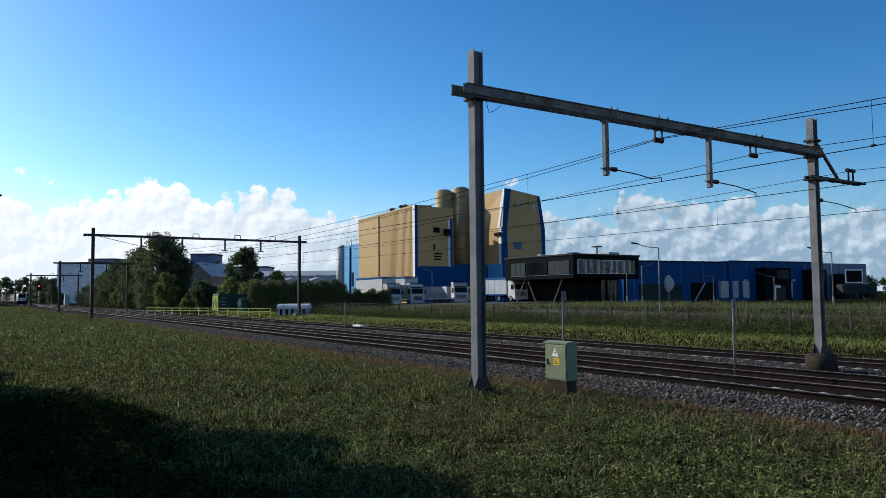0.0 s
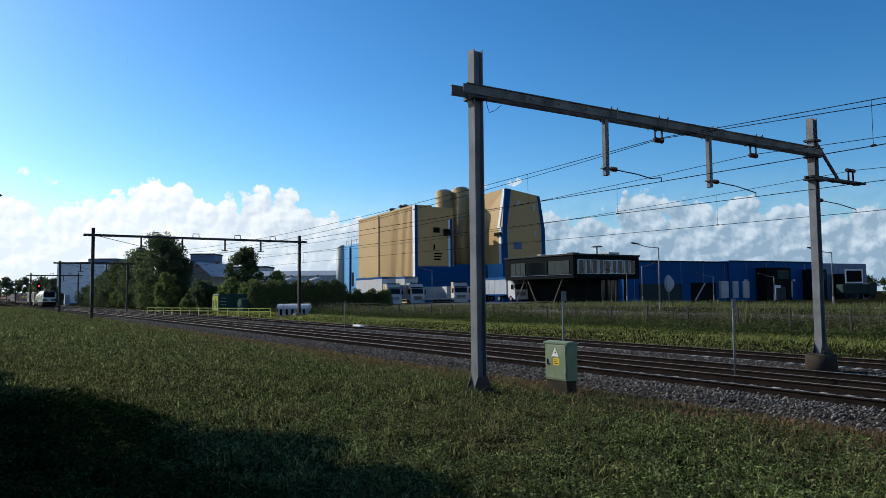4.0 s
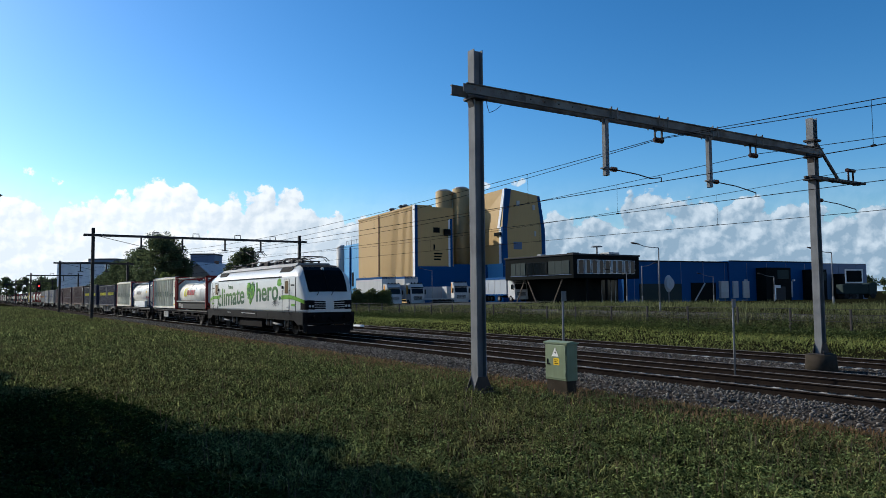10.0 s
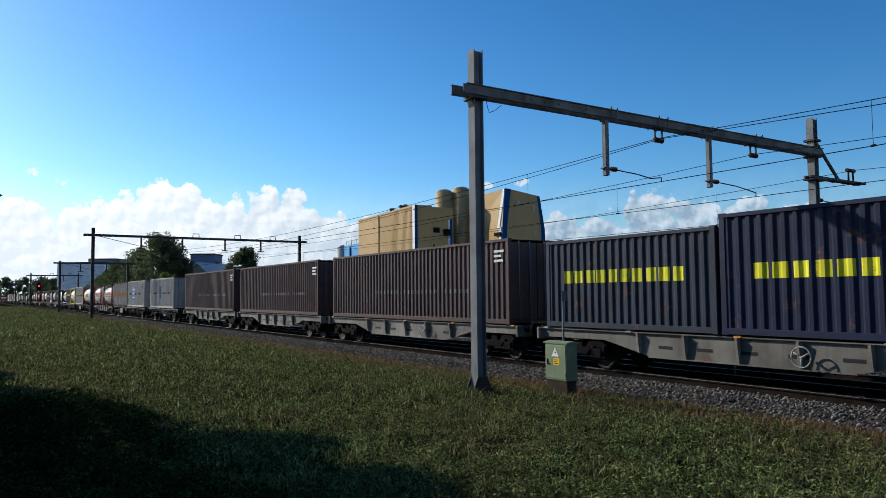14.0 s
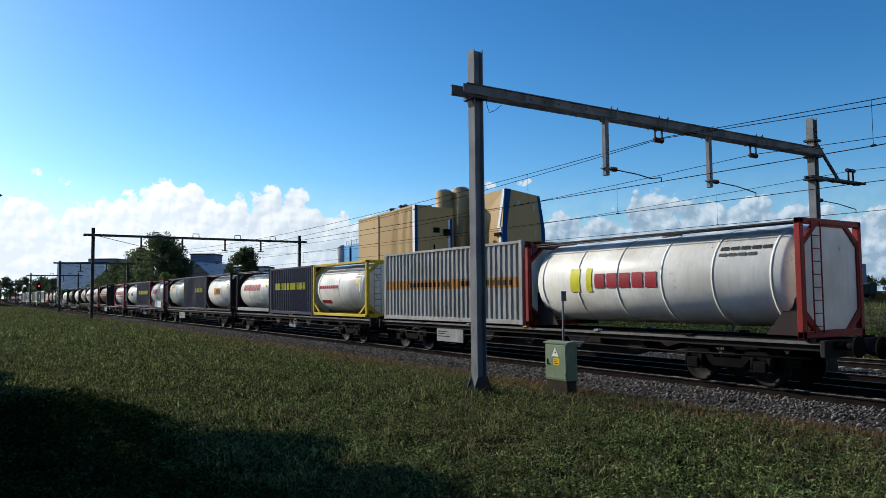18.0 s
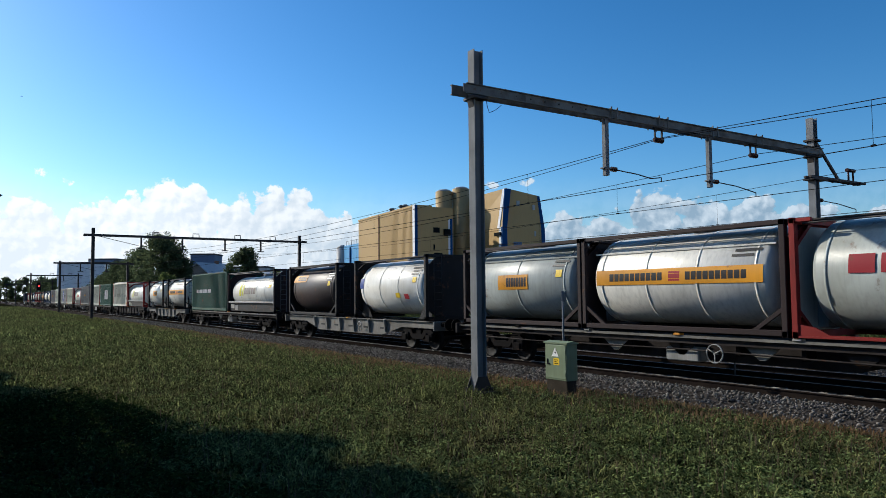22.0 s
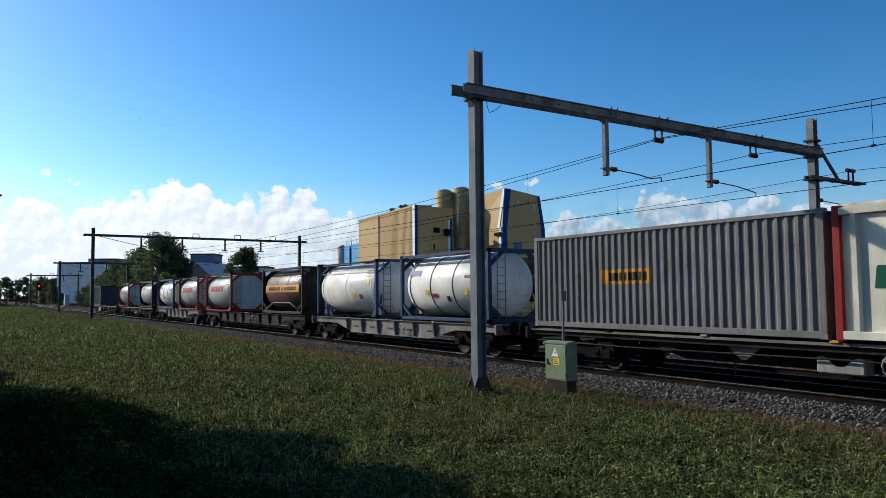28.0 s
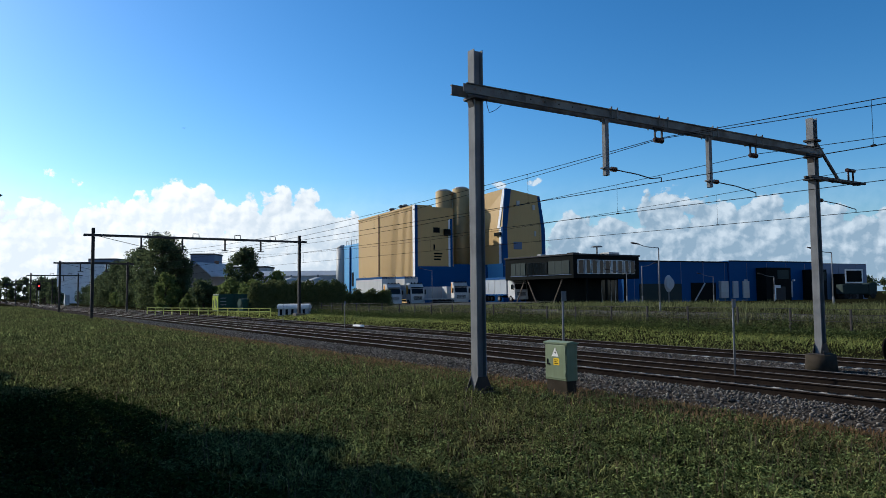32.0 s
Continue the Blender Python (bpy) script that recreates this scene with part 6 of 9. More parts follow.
            part("stripe", wv, LINE_G, t, "green wave stripe")
            wv2 = Shape()
            for (xa, ya, l0, h0), (xb, yb, l1, h1) in zip(((7.6, 1.492, 1.97, 2.18), (8.2, 1.456, 1.88, 2.08), (8.6, 1.40, 1.80, 2.0)), ((8.2, 1.456, 1.88, 2.08), (8.6, 1.40, 1.80, 2.0), (8.86, 1.325, 1.74, 1.93))):
                wv2.quad((sx * xa, sy * (ya + 0.02), l0), (sx * xb, sy * (yb + 0.02), l1), (sx * xb, sy * (yb + 0.02), h1), (sx * xa, sy * (ya + 0.02), h0))
            part("stripe", wv2, LINE_G, t)
            part("badge", Shape().box(min(sx * 7.25, sx * 7.75), max(sx * 7.25, sx * 7.75), min(sy * 1.49, sy * 1.502), max(sy * 1.49, sy * 1.502), 2.70, 2.79), MARK_BLACK, t, "operator's badge as a plain bar")
            sur = Shape()
            for (xa, ya), (xb, yb) in (((8.48, 1.432), (8.68, 1.395)), ((8.68, 1.395), (8.84, 1.352)), ((8.84, 1.352), (8.95, 1.30)), ((8.95, 1.30), (9.012, 1.20))):
                sur.quad((sx * xa, sy * ya, 1.44), (sx * xb, sy * yb, 1.44), (sx * xb, sy * yb, 1.93 if xb > 8.7 else 1.96), (sx * xa, sy * ya, 1.93 if xa > 8.7 else 1.96))
            part("lamp_surround", sur, BLACK, t, "black lamp surround wrapped round the corner")
            part("label", Shape().box(min(sx * 7.35, sx * 7.85), max(sx * 7.35, sx * 7.85), min(sy * 1.5, sy * 1.506), max(sy * 1.5, sy * 1.506), 1.62, 1.74), LINE_G, t)
        part("snow_plough", Shape().prism([(-1.25, 0.18), (1.25, 0.18), (1.25, 0.60), (-1.25, 0.60)], "x", min(sx * 8.7, sx * 8.9), max(sx * 8.7, sx * 8.9)), BLACK, t)
        part("buffer_beam", Shape().box(min(sx * 8.75, sx * 8.95), max(sx * 8.75, sx * 8.95), -1.3, 1.3, 0.75, 1.25, 0.03), BLACK, t)
        # bogies with larger wheels
        b = part("bogie", Shape().prism([(-2.0, 0.75), (-1.6, 0.9), (1.6, 0.9), (2.0, 0.75), (2.0, 0.55), (0.9, 0.5), (-0.9, 0.5), (-2.0, 0.55)], "y", -1.12, 1.12), UNDER, t, "dark two-axle power bogie", (sx * 4.75, 0, 0))
        for dx in (-1.5, 1.5):
            o = part("wheelset", wheelset_mesh, None, b, "", (dx, 0, 0.625))
            o.scale = (1.35, 1, 1.35)
        for sy in (-1, 1):
            for dx in (-1.5, 1.5):
                part("axle_box", Shape().box(dx - 0.25, dx + 0.25, min(sy * 1.1, sy * 1.32), max(sy * 1.1, sy * 1.32), 0.42, 0.82, 0.04), UNDER, b)
                for d2 in (-0.38, 0.38):
                    part("spring", Shape().tube((dx + d2, sy * 1.22, 0.45), (dx + d2, sy * 1.22, 0.85), 0.09, n=10), ROOF_GREY, b)
            part("damper", Shape().tube((-0.6, sy * 1.3, 0.62), (0.7, sy * 1.3, 0.55), 0.06, n=8), STEEL_GALV, b)
    part("transformer_box", Shape().box(-2.2, 2.2, -1.3, 1.3, 0.28, 0.75, 0.06), UNDER, t, "dark transformer box under the body")
    for k in range(8):
        part("skirt_cover", Shape().box(-7.2 + k * 1.9, -5.9 + k * 1.9, -1.494, -1.486, 0.95, 1.22, 0.002), LOCO_GREY, t)
    part("data_line", Shape().box(-1.2, 1.4, -1.499, -1.495, 1.12, 1.15).box(-4.2, -3.4, -1.499, -1.495, 1.12, 1.145), MARK_WHITE, t, "small white bars of print")
    buffers(t, 9.49)
    # slogan on the side facing the field
    lettering("climate", 1.66, LETTER_G, t, Matrix.Translation((-6.36, -1.509, 1.50)) @ pose(0, 0, 0, 0, -2.4, 0) @ pose(0, 0, 0, 90, 0, 0), "large green slogan lettering", 1.213, 0.026)
    lettering("hero.", 1.62, LETTER_G, t, Matrix.Translation((1.60, -1.509, 1.86)) @ pose(0, 0, 0, 0, -1.6, 0) @ pose(0, 0, 0, 90, 0, 0), "large green slogan lettering", 1.225, 0.026)
    lettering("I am a", 0.42, DEEP_G, t, Matrix.Translation((-3.95, -1.509, 2.66)) @ pose(0, 0, 0, 90, 0, 0), "small green slogan lettering", 0.95, 0.012)
    # heart made of leaves
    hr = random.Random(4)
    k = 0
    while k < 120:
        u_, v_ = hr.uniform(-1.15, 1.15), hr.uniform(-1.2, 1.25)
        if (u_ * u_ + v_ * v_ - 1) ** 3 - u_ * u_ * v_ ** 3 > 0:
            continue
        hx, hz = u_ * 0.66, v_ * 0.52
        q = math.atan2(v_ + 0.5, u_) + hr.uniform(-0.5, 0.5)
        ll, w_ = hr.uniform(0.24, 0.36), hr.uniform(0.07, 0.12)
        cx, cz = 0.62 + hx, 2.30 + hz
        out = [(cx + a_ * ll * math.cos(q) - b_ * w_ * math.sin(q), cz + a_ * ll * math.sin(q) + b_ * w_ * math.cos(q)) for a_, b_ in ((-0.5, 0), (-0.2, 0.8), (0.15, 0.85), (0.5, 0), (0.15, -0.85), (-0.2, -0.8))]
        part("leaf", Shape().prism(out, "y", -1.508 - 0.0002 * k, -1.504), (LEAF_G, LINE_G, DEEP_G)[k % 3], t)
        k += 1
    for q, w_, dy in ((0.45, 0.30, 0.0), (-0.1, 0.20, 0.006)):
        out = [(5.40 + a_ * 0.72 * math.cos(q) - b_ * w_ * math.sin(q), 2.86 + a_ * 0.55 * math.sin(q) + b_ * w_ * math.cos(q)) for a_, b_ in ((-0.3, 0), (0, 0.7), (0.4, 0.75), (0.75, 0.2), (0.45, -0.6), (0.0, -0.6))]
        part("leaf", Shape().prism(out, "y", -1.512 - dy, -1.506 - dy), LINE_G if dy == 0 else LEAF_G, t)
    for k in range(7):
        a_ = -math.pi / 2 + (k - 3) * 0.38
        x0, z0 = 4.98 + 0.05 * (k - 3), 1.92
        pts = [(x0, -1.507, z0), (x0 + 0.22 * math.cos(a_), -1.507, z0 + 0.18 * math.sin(a_)), (x0 + 0.42 * math.cos(a_) + 0.03, -1.507, z0 + 0.26 * math.sin(a_)), (x0 + 0.6 * math.cos(a_) - 0.03, -1.507, z0 + 0.34 * math.sin(a_))]
        part("root_line", Shape().path(pts, 0.012, 4), MARK_BLACK, t)

    # pantographs: three folded, one raised to the wire
    def panto(x0, raised, s_):
        p = part("pantograph", Shape().box(x0 - 0.6, x0 + 0.6, -0.55, 0.55, 4.08, 4.13, 0.01), DARK_STEEL, t, "raised pantograph" if raised else "folded pantograph")
        for dx in (-0.5, 0.5):
            for sy in (-0.5, 0.5):
                part("insulator", Shape().tube((x0 + dx, sy, 3.97), (x0 + dx, sy, 4.1), 0.06, n=8), INSULATOR, p)
        knee = (x0 + s_ * 1.15, 4.62) if raised else (x0 + s_ * 1.25, 4.22)
        head = (x0 - s_ * 0.05, 5.13) if raised else (x0 - s_ * 0.75, 4.32)
        part("lower_arm", Shape().tube((x0, 0, 4.12), (knee[0], 0, knee[1]), 0.05, 0.04, n=8), DARK_STEEL, p)
        for sy in (-1, 1):
            part("upper_arm", Shape().tube((knee[0], sy * 0.06, knee[1]), (head[0], sy * 0.42, head[1]), 0.022, n=6), DARK_STEEL, p)
        for dx in (-0.18, 0.18):
            part("collector_head", Shape().path([(head[0] + dx, -0.95, head[1] - 0.22), (head[0] + dx, -0.75, head[1] - 0.02), (head[0] + dx, -0.5, head[1] + 0.03), (head[0] + dx, 0.5, head[1] + 0.03), (head[0] + dx, 0.75, head[1] - 0.02), (head[0] + dx, 0.95, head[1] - 0.22)], 0.022, 6), DARK_STEEL, p)
    panto(-6.0, False, 1)
    panto(-3.6, True, 1)
    panto(3.6, False, -1)
    panto(5.9, False, -1)
    for k in range(9):
        xx = -2.4 + 0.62 * k
        h_ = 0.12 + 0.12 * ((k * 7) % 3)
        part("roof_insulator", Shape().tube((xx, -0.4 + 0.35 * (k % 3), 4.0), (xx, -0.4 + 0.35 * (k % 3), 4.05 + h_), 0.07, 0.05, n=8), INSULATOR if k % 2 else DARK_STEEL, t)
    part("roof_cable", Shape().path([(-3.0, -0.4, 4.3), (-1.5, -0.3, 4.36), (0.0, -0.4, 4.3), (1.5, -0.35, 4.38), (3.0, -0.4, 4.3)], 0.03, 6), DARK_STEEL, t)
    for k in range(14):
        xx = -2.8 + 0.68 * k
        part("roof_isolator", Shape().box(xx, xx + 0.22, -0.75 + 0.3 * (k % 2), -0.6 + 0.3 * (k % 2), 3.98, 4.14 + 0.05 * (k % 4), 0.02), DARK_STEEL, t)
    for y_, z_ in ((-0.65, 4.24), (0.25, 4.34)):
        part("roof_busbar", Shape().path([(-2.8 + 0.9 * k, y_ + 0.05 * (k % 2), z_ + 0.05 * math.sin(k * 1.7)) for k in range(11)], 0.024, 6), DARK_STEEL, t, "dark bent busbar")
    part("roof_switch", Shape().box(-0.6, 0.1, -0.3, 0.3, 4.03, 4.28, 0.03), DARK_STEEL, t)
    return t


locomotive(-311.4)

# ------------------------------------------------------------------ the consist: wagons, then what they carry
K = 0.96
W_DARK = "skeleton container wagon, brown-grey steel with dark bogies"
W_BELLY = "container wagon with pale grey fish-belly girders"
W_BROWN = "container wagon with dirty fish-belly girders"


def wagon_for(a, b, kind, variant=0):
    c, half = K * (a + b) / 2, max(K * (a - b) / 2 + 0.95, 4)
    if kind == "flat":
        flat_wagon(c, half, variant, W_DARK)
    else:
        belly_wagon(c, half, kind == "pale", W_BELLY if kind == "pale" else W_BROWN)


for k, (a, b, kind) in enumerate([(-335.2, -354.4, "flat"), (-356.4, -375.6, "flat"), (-377.8, -390.7, "pale"), (-393.2, -406.8, "pale"), (-408.7, -423.0, "pale"), (-424.9, -438.1, "pale"),
                                  (-439.5, -453.0, "pale"), (-455.8, -468.0, "flat"), (-470.3, -489.6, "flat"), (-491.3, -507.1, "pale"), (-509.5, -528.8, "flat"), (-530.5, -550.0, "flat"),
                                  (-551.5, -570.7, "flat"), (-572.5, -591.8, "flat"), (-593.5, -612.9, "flat"), (-614.5, -633.9, "flat"), (-636.3, -651.5, "pale"), (-653.8, -673.1, "flat"),
                                  (-675.7, -690.6, "pale"), (-693.1, -712.2, "brown"), (-714.3, -733.3, "flat"), (-734.9, -753.7, "flat"), (-755.9, -775.3, "flat"), (-777.2, -796.6, "flat"),
                                  (-799.1, -814.4, "pale"), (-816.3, -835.8, "brown"), (-838.3, -853.0, "pale"), (-855.6, -874.9, "flat"), (-876.8, -896.2, "flat")]):
    wagon_for(a, b, kind, k)

BERT = [("patch", MARK_ORANGE, 1, 0.32, 0.60, 1.15, 1.62, "orange sign"), ("bars", MARK_BLACK, 8, 0.40, 0.59, 1.24, 1.53, "owner's name as dark bars")]
BERT_UP = [("patch", MARK_ORANGE, 1, 0.04, 0.34, 1.72, 2.08, "orange sign"), ("bars", MARK_BLACK, 8, 0.13, 0.33, 1.78, 2.02, "owner's name as dark bars")]
BAND = [("patch", MARK_ORANGE, 1, 0.053, 0.947, 1.22, 1.62, "orange band round the tank"), ("bars", MARK_BLACK, 10, 0.14, 0.46, 1.32, 1.52, "owner's name as dark bars"),
        ("patch", MARK_RED, 1, 0.49, 0.55, 1.30, 1.54, "small red square"), ("bars", MARK_BLACK, 10, 0.58, 0.88, 1.32, 1.52, "owner's name as dark bars")]
HOY = [("bars", MARK_RED, 5, 0.17, 0.72, 1.36, 1.74, "owner's name as red bars")]
HUK = [("patch", MARK_YELLOW, 1, 0.20, 0.245, 1.05, 1.72, "yellow letter-high bar"), ("patch", MARK_YELLOW, 1, 0.275, 0.30, 1.05, 1.72, "yellow letter-high bar"),
       ("bars", MARK_RED, 5, 0.315, 0.58, 1.15, 1.55, "owner's name as red bars")]
HUK_FADED = [("patch", MARK_YELLOW, 1, 0.20, 0.245, 1.05, 1.72, "yellow letter-high bar"), ("patch", MARK_YELLOW, 1, 0.275, 0.30, 1.05, 1.72, "yellow letter-high bar"),
             ("bars", FADED_MARK, 5, 0.315, 0.58, 1.15, 1.55, "owner's name as faded brown bars")]
DH = [("bars", FADED_RED, 3, 0.05, 0.29, 1.30, 1.70, "owner's name as faded red bars"), ("bars", FADED_RED, 7, 0.32, 0.96, 1.30, 1.70, "owner's name as faded red bars"), ("patch", MARK_BLACK, 1, 0.05, 0.58, 1.14, 1.19, "dark line"), ("bars", MARK_BLACK, 9, 0.60, 0.92, 1.10, 1.18, "small dark bars")]
HAZ = [("patch", MARK_RED, 1, 0.72, 0.78, 0.85, 1.05, "red hazard label"), ("patch", YELLOW, 1, 0.60, 0.66, 0.90, 1.10, "yellow hazard label")]
GRI = [("patch", MARK_BLUE, 1, 0.05, 0.12, 1.15, 1.65, "round blue sign"), ("bars", MID_GREY, 6, 0.27, 0.55, 1.30, 1.62, "owner's name as grey bars"),
       ("patch", MARK_RED, 1, 0.80, 0.85, 0.9, 1.1, "red hazard label"), ("patch", MARK_RED, 1, 0.87, 0.92, 0.9, 1.1, "red hazard label"), ("patch", YELLOW, 1, 0.80, 0.85, 1.45, 1.65, "yellow hazard label")]


def tank(a, b, *args, **kw):
    return tank_container(K * b, K * a, *args, **kw)


def box(a, b, *args, **kw):
    return box_container(K * b, K * a, *args, **kw)


tank(-335.2, -345.0, TANK_WHITE, FRAME_RED, "long white tank container with red ends and dirty belly", "beam", small_marks([("patch", BELLY_BROWN, 1, 0.0, 1.0, 0.2, 0.72, "dried dirt along the belly")] + HUK), bands=6, r=1.05)
bulk_container(K * -354.4, K * -345.1, "cream ribbed bulk container with green bars and red ends")
gri = tank(-356.5, -366.0, TANK_WHITE, FRAME_BLUE, "long white tank container in blue end frames with hazard labels", "open", small_marks(GRI), bands=5, r=1.18)
pb = part("panel_box", Shape().box(-3.1, 2.3, -1.2, -0.95, 0.03, 0.62, 0.02), WHITE, gri, "white equipment panel below the tank", (0, 0, DECK))
for k in range(4):
    part("latch", Shape().box(-2.6 + 1.5 * k, -2.48 + 1.5 * k, -1.215, -1.2, 0.10, 0.20, 0.004), BLACK, pb)
bulk_container(K * -375.6, K * -366.2, "cream ribbed bulk container with green bars and red ends")
for a, b, h, lab in ((-377.8, -384.0, 2.59, "navy blue corrugated container with yellow bars"), (-384.1, -390.6, 2.59, "navy blue corrugated container with yellow bars"),
                     (-393.6, -400.4, 2.85, "tall navy blue corrugated container with yellow bars"), (-400.5, -406.8, 2.59, "dull slate-blue corrugated container with yellow bars")):
    t_, L_, W_ = box(a, b, h, SLATE if "slate" in lab else NAVY, lab, True, None, "blue containers")
    mark_on(t_, L_, W_, 10, 0.13, 0.86, 1.30, 1.66, MARK_YELLOW, "owner's name as yellow bars")
for a, b in ((-408.7, -423.0), (-424.9, -438.0), (-439.5, -453.0)):
    t_, L_, W_ = box(a, b, 2.85, MAROON, "long brown corrugated container with faded bars", True, None, "brown containers")
    mark_on(t_, L_, W_, 22, 0.32, 0.86, 1.05, 1.20, MID_GREY, "faded grey bars", 0, (6, 15), 0.5)
    small_print(t_, L_, W_, 2.85, MARK_WHITE, 0.44)
t_, L_, W_ = box(-457.3, -467.2, 2.74, PALE, "pale grey corrugated container with a dark blue mark", True, None, "pale containers")
mark_on(t_, L_, W_, 3, 0.38, 0.48, 0.9, 2.0, MARK_BLUE, "owner's sign as blue bars")
mark_on(t_, L_, W_, 14, 0.1, 0.9, 1.28, 1.46, MARK_BLACK, "web address as dark bars", 0, (4, 5), 0.5)


def round_sign(t, L, W, cx, cz, r, material):
    s = Shape()
    pts = [(cx + r * math.cos(2 * math.pi * i / 28), cz + r * math.sin(2 * math.pi * i / 28)) for i in range(28)]
    s.prism(pts, "y", -W / 2 + 0.014, -W / 2 + 0.019)
    part("sign", s, material, t, "round blue sign", (0, 0, DECK))
    s2 = Shape()
    for k in (-1, 0, 1):
        s2.prism([(cx - r * 0.55, cz + k * r * 0.45 - 0.06), (cx + r * 0.55, cz + k * r * 0.45 + 0.02), (cx + r * 0.55, cz + k * r * 0.45 + 0.12), (cx - r * 0.55, cz + k * r * 0.45 + 0.04)], "y", -W / 2 + 0.008, -W / 2 + 0.014)
    part("sign", s2, MARK_WHITE, t, "", (0, 0, DECK))


t_, L_, W_ = box(-470.3, -479.8, 2.74, PALE, "pale grey corrugated container with a round blue sign", True, None, "pale containers")
round_sign(t_, L_, W_, -L_ * 0.13, 1.40, 0.95, MARK_BLUE)
mark_on(t_, L_, W_, 20, 0.10, 0.78, 1.30, 1.50, MARK_BLACK, "web address as dark bars", 0, (), 0.55)
small_print(t_, L_, W_, 2.74, MARK_BLACK, 0.36)
t_, L_, W_ = box(-480.1, -489.6, 2.74, PALE_WORN, "weathered pale grey corrugated container with faded orange band and dirty rails", True, WAGON_DARK, "pale containers", rails=WAGON_DARK)
mark_on(t_, L_, W_, 1, 0.02, 0.98, 1.18, 1.52, FADED_ORANGE, "faded orange band", 0, (), 1.0)
for a, b in ((-491.3, -498.0), (-500.7, -507.1)):
    tank(a, b, TANK_WHITE, FRAME_RED, "white tank container with red end frames and red bars", "open", DH, bands=5, r=1.17, group="red-framed tanks")
tank(-509.5, -519.0, TANK_WHITE, FRAME_RED, "long clean white tank container with tall red ends", "ends", small_marks(HUK), bands=6, r=1.17)
t_, L_, W_ = box(-519.2, -528.8, 2.74, PALE, "pale corrugated container with an orange band and dark bars", True, None, "pale containers")
mark_on(t_, L_, W_, 1, 0.02, 0.98, 1.22, 1.56, FADED_ORANGE, "orange band", 0, (), 1.0)
for k in range(22):
    if k not in (10, 11):
        part("marking", on_folds(Shape(), L_ - 0.3, 0.28, L_ * (-0.28 + 0.0332 * k), L_ * (-0.28 + 0.0332 * k + 0.021), 1.30, 1.48, -W_ / 2 + 0.021), MARK_BLACK, t_, "owner's name as dark bars", (0, 0, DECK))
tank(-530.5, -536.8, TANK_WHITE, FRAME_YELLOW, "cream tank container in a bright yellow frame", "frame", [("bars", MARK_RED, 10, 0.1, 0.5, 1.35, 1.5, "owner's name as red bars"), ("patch", MARK_RED, 1, 0.1, 0.3, 0.62, 0.8, "red hazard label")], bands=3)
t_, L_, W_ = box(-536.9, -543.4, 2.59, NAVY, "dark navy corrugated container with yellow bars", False, None, "blue containers")
mark_on(t_, L_, W_, 10, 0.13, 0.86, 1.35, 1.72, MARK_YELLOW, "owner's name as yellow bars")
tank(-543.5, -550.0, TANK_STEEL, FRAME_MAROON, "steel-grey tank container with red bars in a dark frame", "beam", HOY, bands=4, r=1.12)
tank(-551.4, -557.8, TANK_WHITE, FRAME_MAROON, "white tank container in a dark frame with an orange sign", "frame", BERT, bands=4)
t_, L_, W_ = box(-557.9, -564.4, 2.59, NAVY, "dark navy corrugated container with faded yellow bars", False, None, "blue containers")
mark_on(t_, L_, W_, 10, 0.2, 0.85, 1.35, 1.66, MARK_YELLOW, "owner's name as yellow bars", 0, (0, 1, 2, 3, 4), 0.7)
tank(-564.5, -570.7, TANK_GREY, FRAME_MAROON, "grey-green tank container in a maroon frame with an orange sign", "frame", BERT_UP + [("patch", WHITE, 1, 0.03, 0.08, 0.5, 0.7, "white label")], bands=3)
hoyer = tank(-572.5, -578.8, TANK_GREY, FRAME_RED, "pale grey tank container between red end frames with red bars", "low", HOY + [("patch", WHITE, 1, 0.3, 0.55, 0.5, 0.68, "white label")], bands=3)
pb = part("panel_box", Shape().box(-0.9, 1.75, -1.16, -0.95, 0.04, 0.60, 0.02), WHITE, hoyer, "white equipment panel below the tank", (0, 0, DECK))
part("label", Shape().box(0.95, 1.2, -1.166, -1.16, 0.28, 0.42), YELLOW, pb)
part("tool_box", Shape().box(-2.45, -1.35, -1.14, -0.8, 0.08, 0.5, 0.03), BLACK, hoyer, "black tool box", (0, 0, DECK))
t_, L_, W_ = box(-578.9, -585.4, 2.59, NAVY, "navy blue corrugated container with bright yellow bars", False, None, "blue containers")
mark_on(t_, L_, W_, 10, 0.13, 0.86, 1.30, 1.66, MARK_YELLOW, "owner's name as yellow bars")
tank(-585.5, -591.8, TANK_STEEL, FRAME_BLACK, "scuffed steel tank container in a dark frame", "frame", small_marks([("patch", TANK_DARK, 1, 0.1, 0.2, 1.2, 1.5, "worn patch"), ("patch", TANK_DARK, 1, 0.45, 0.6, 1.2, 1.5, "worn patch")]), bands=4)
tank(-593.6, -600.1, TANK_WHITE, FRAME_RED, "white tank container in a full red frame", "frame", DH, bands=3, group="red-framed tanks")
tank(-606.4, -612.9, TANK_BROWN, FRAME_BLACK, "brown tank container with an orange band in a black frame", "frame", BAND, bands=5, band_mat=TANK_BROWN)
tank(-614.5, -621.0, TANK_GREY, FRAME_RED, "pale grey tank container between red end frames with red bars", "low", HOY, bands=3)
tank(-621.1, -627.6, TANK_STEEL, FRAME_MAROON, "shiny steel tank container with an orange band", "frame", BAND, bands=4)
tank(-627.7, -633.8, TANK_GREY, FRAME_MAROON, "grey-green tank container in a dark frame with an orange sign", "frame", BERT, bands=3)
tank(-636.5, -643.0, TANK_WHITE, FRAME_BLACK, "white tank container with black end frames and hazard labels", "ends", HAZ + [("patch", MARK_BLUE, 1, 0.04, 0.10, 1.3, 1.75, "round dark blue sign")], bands=4, r=1.15)
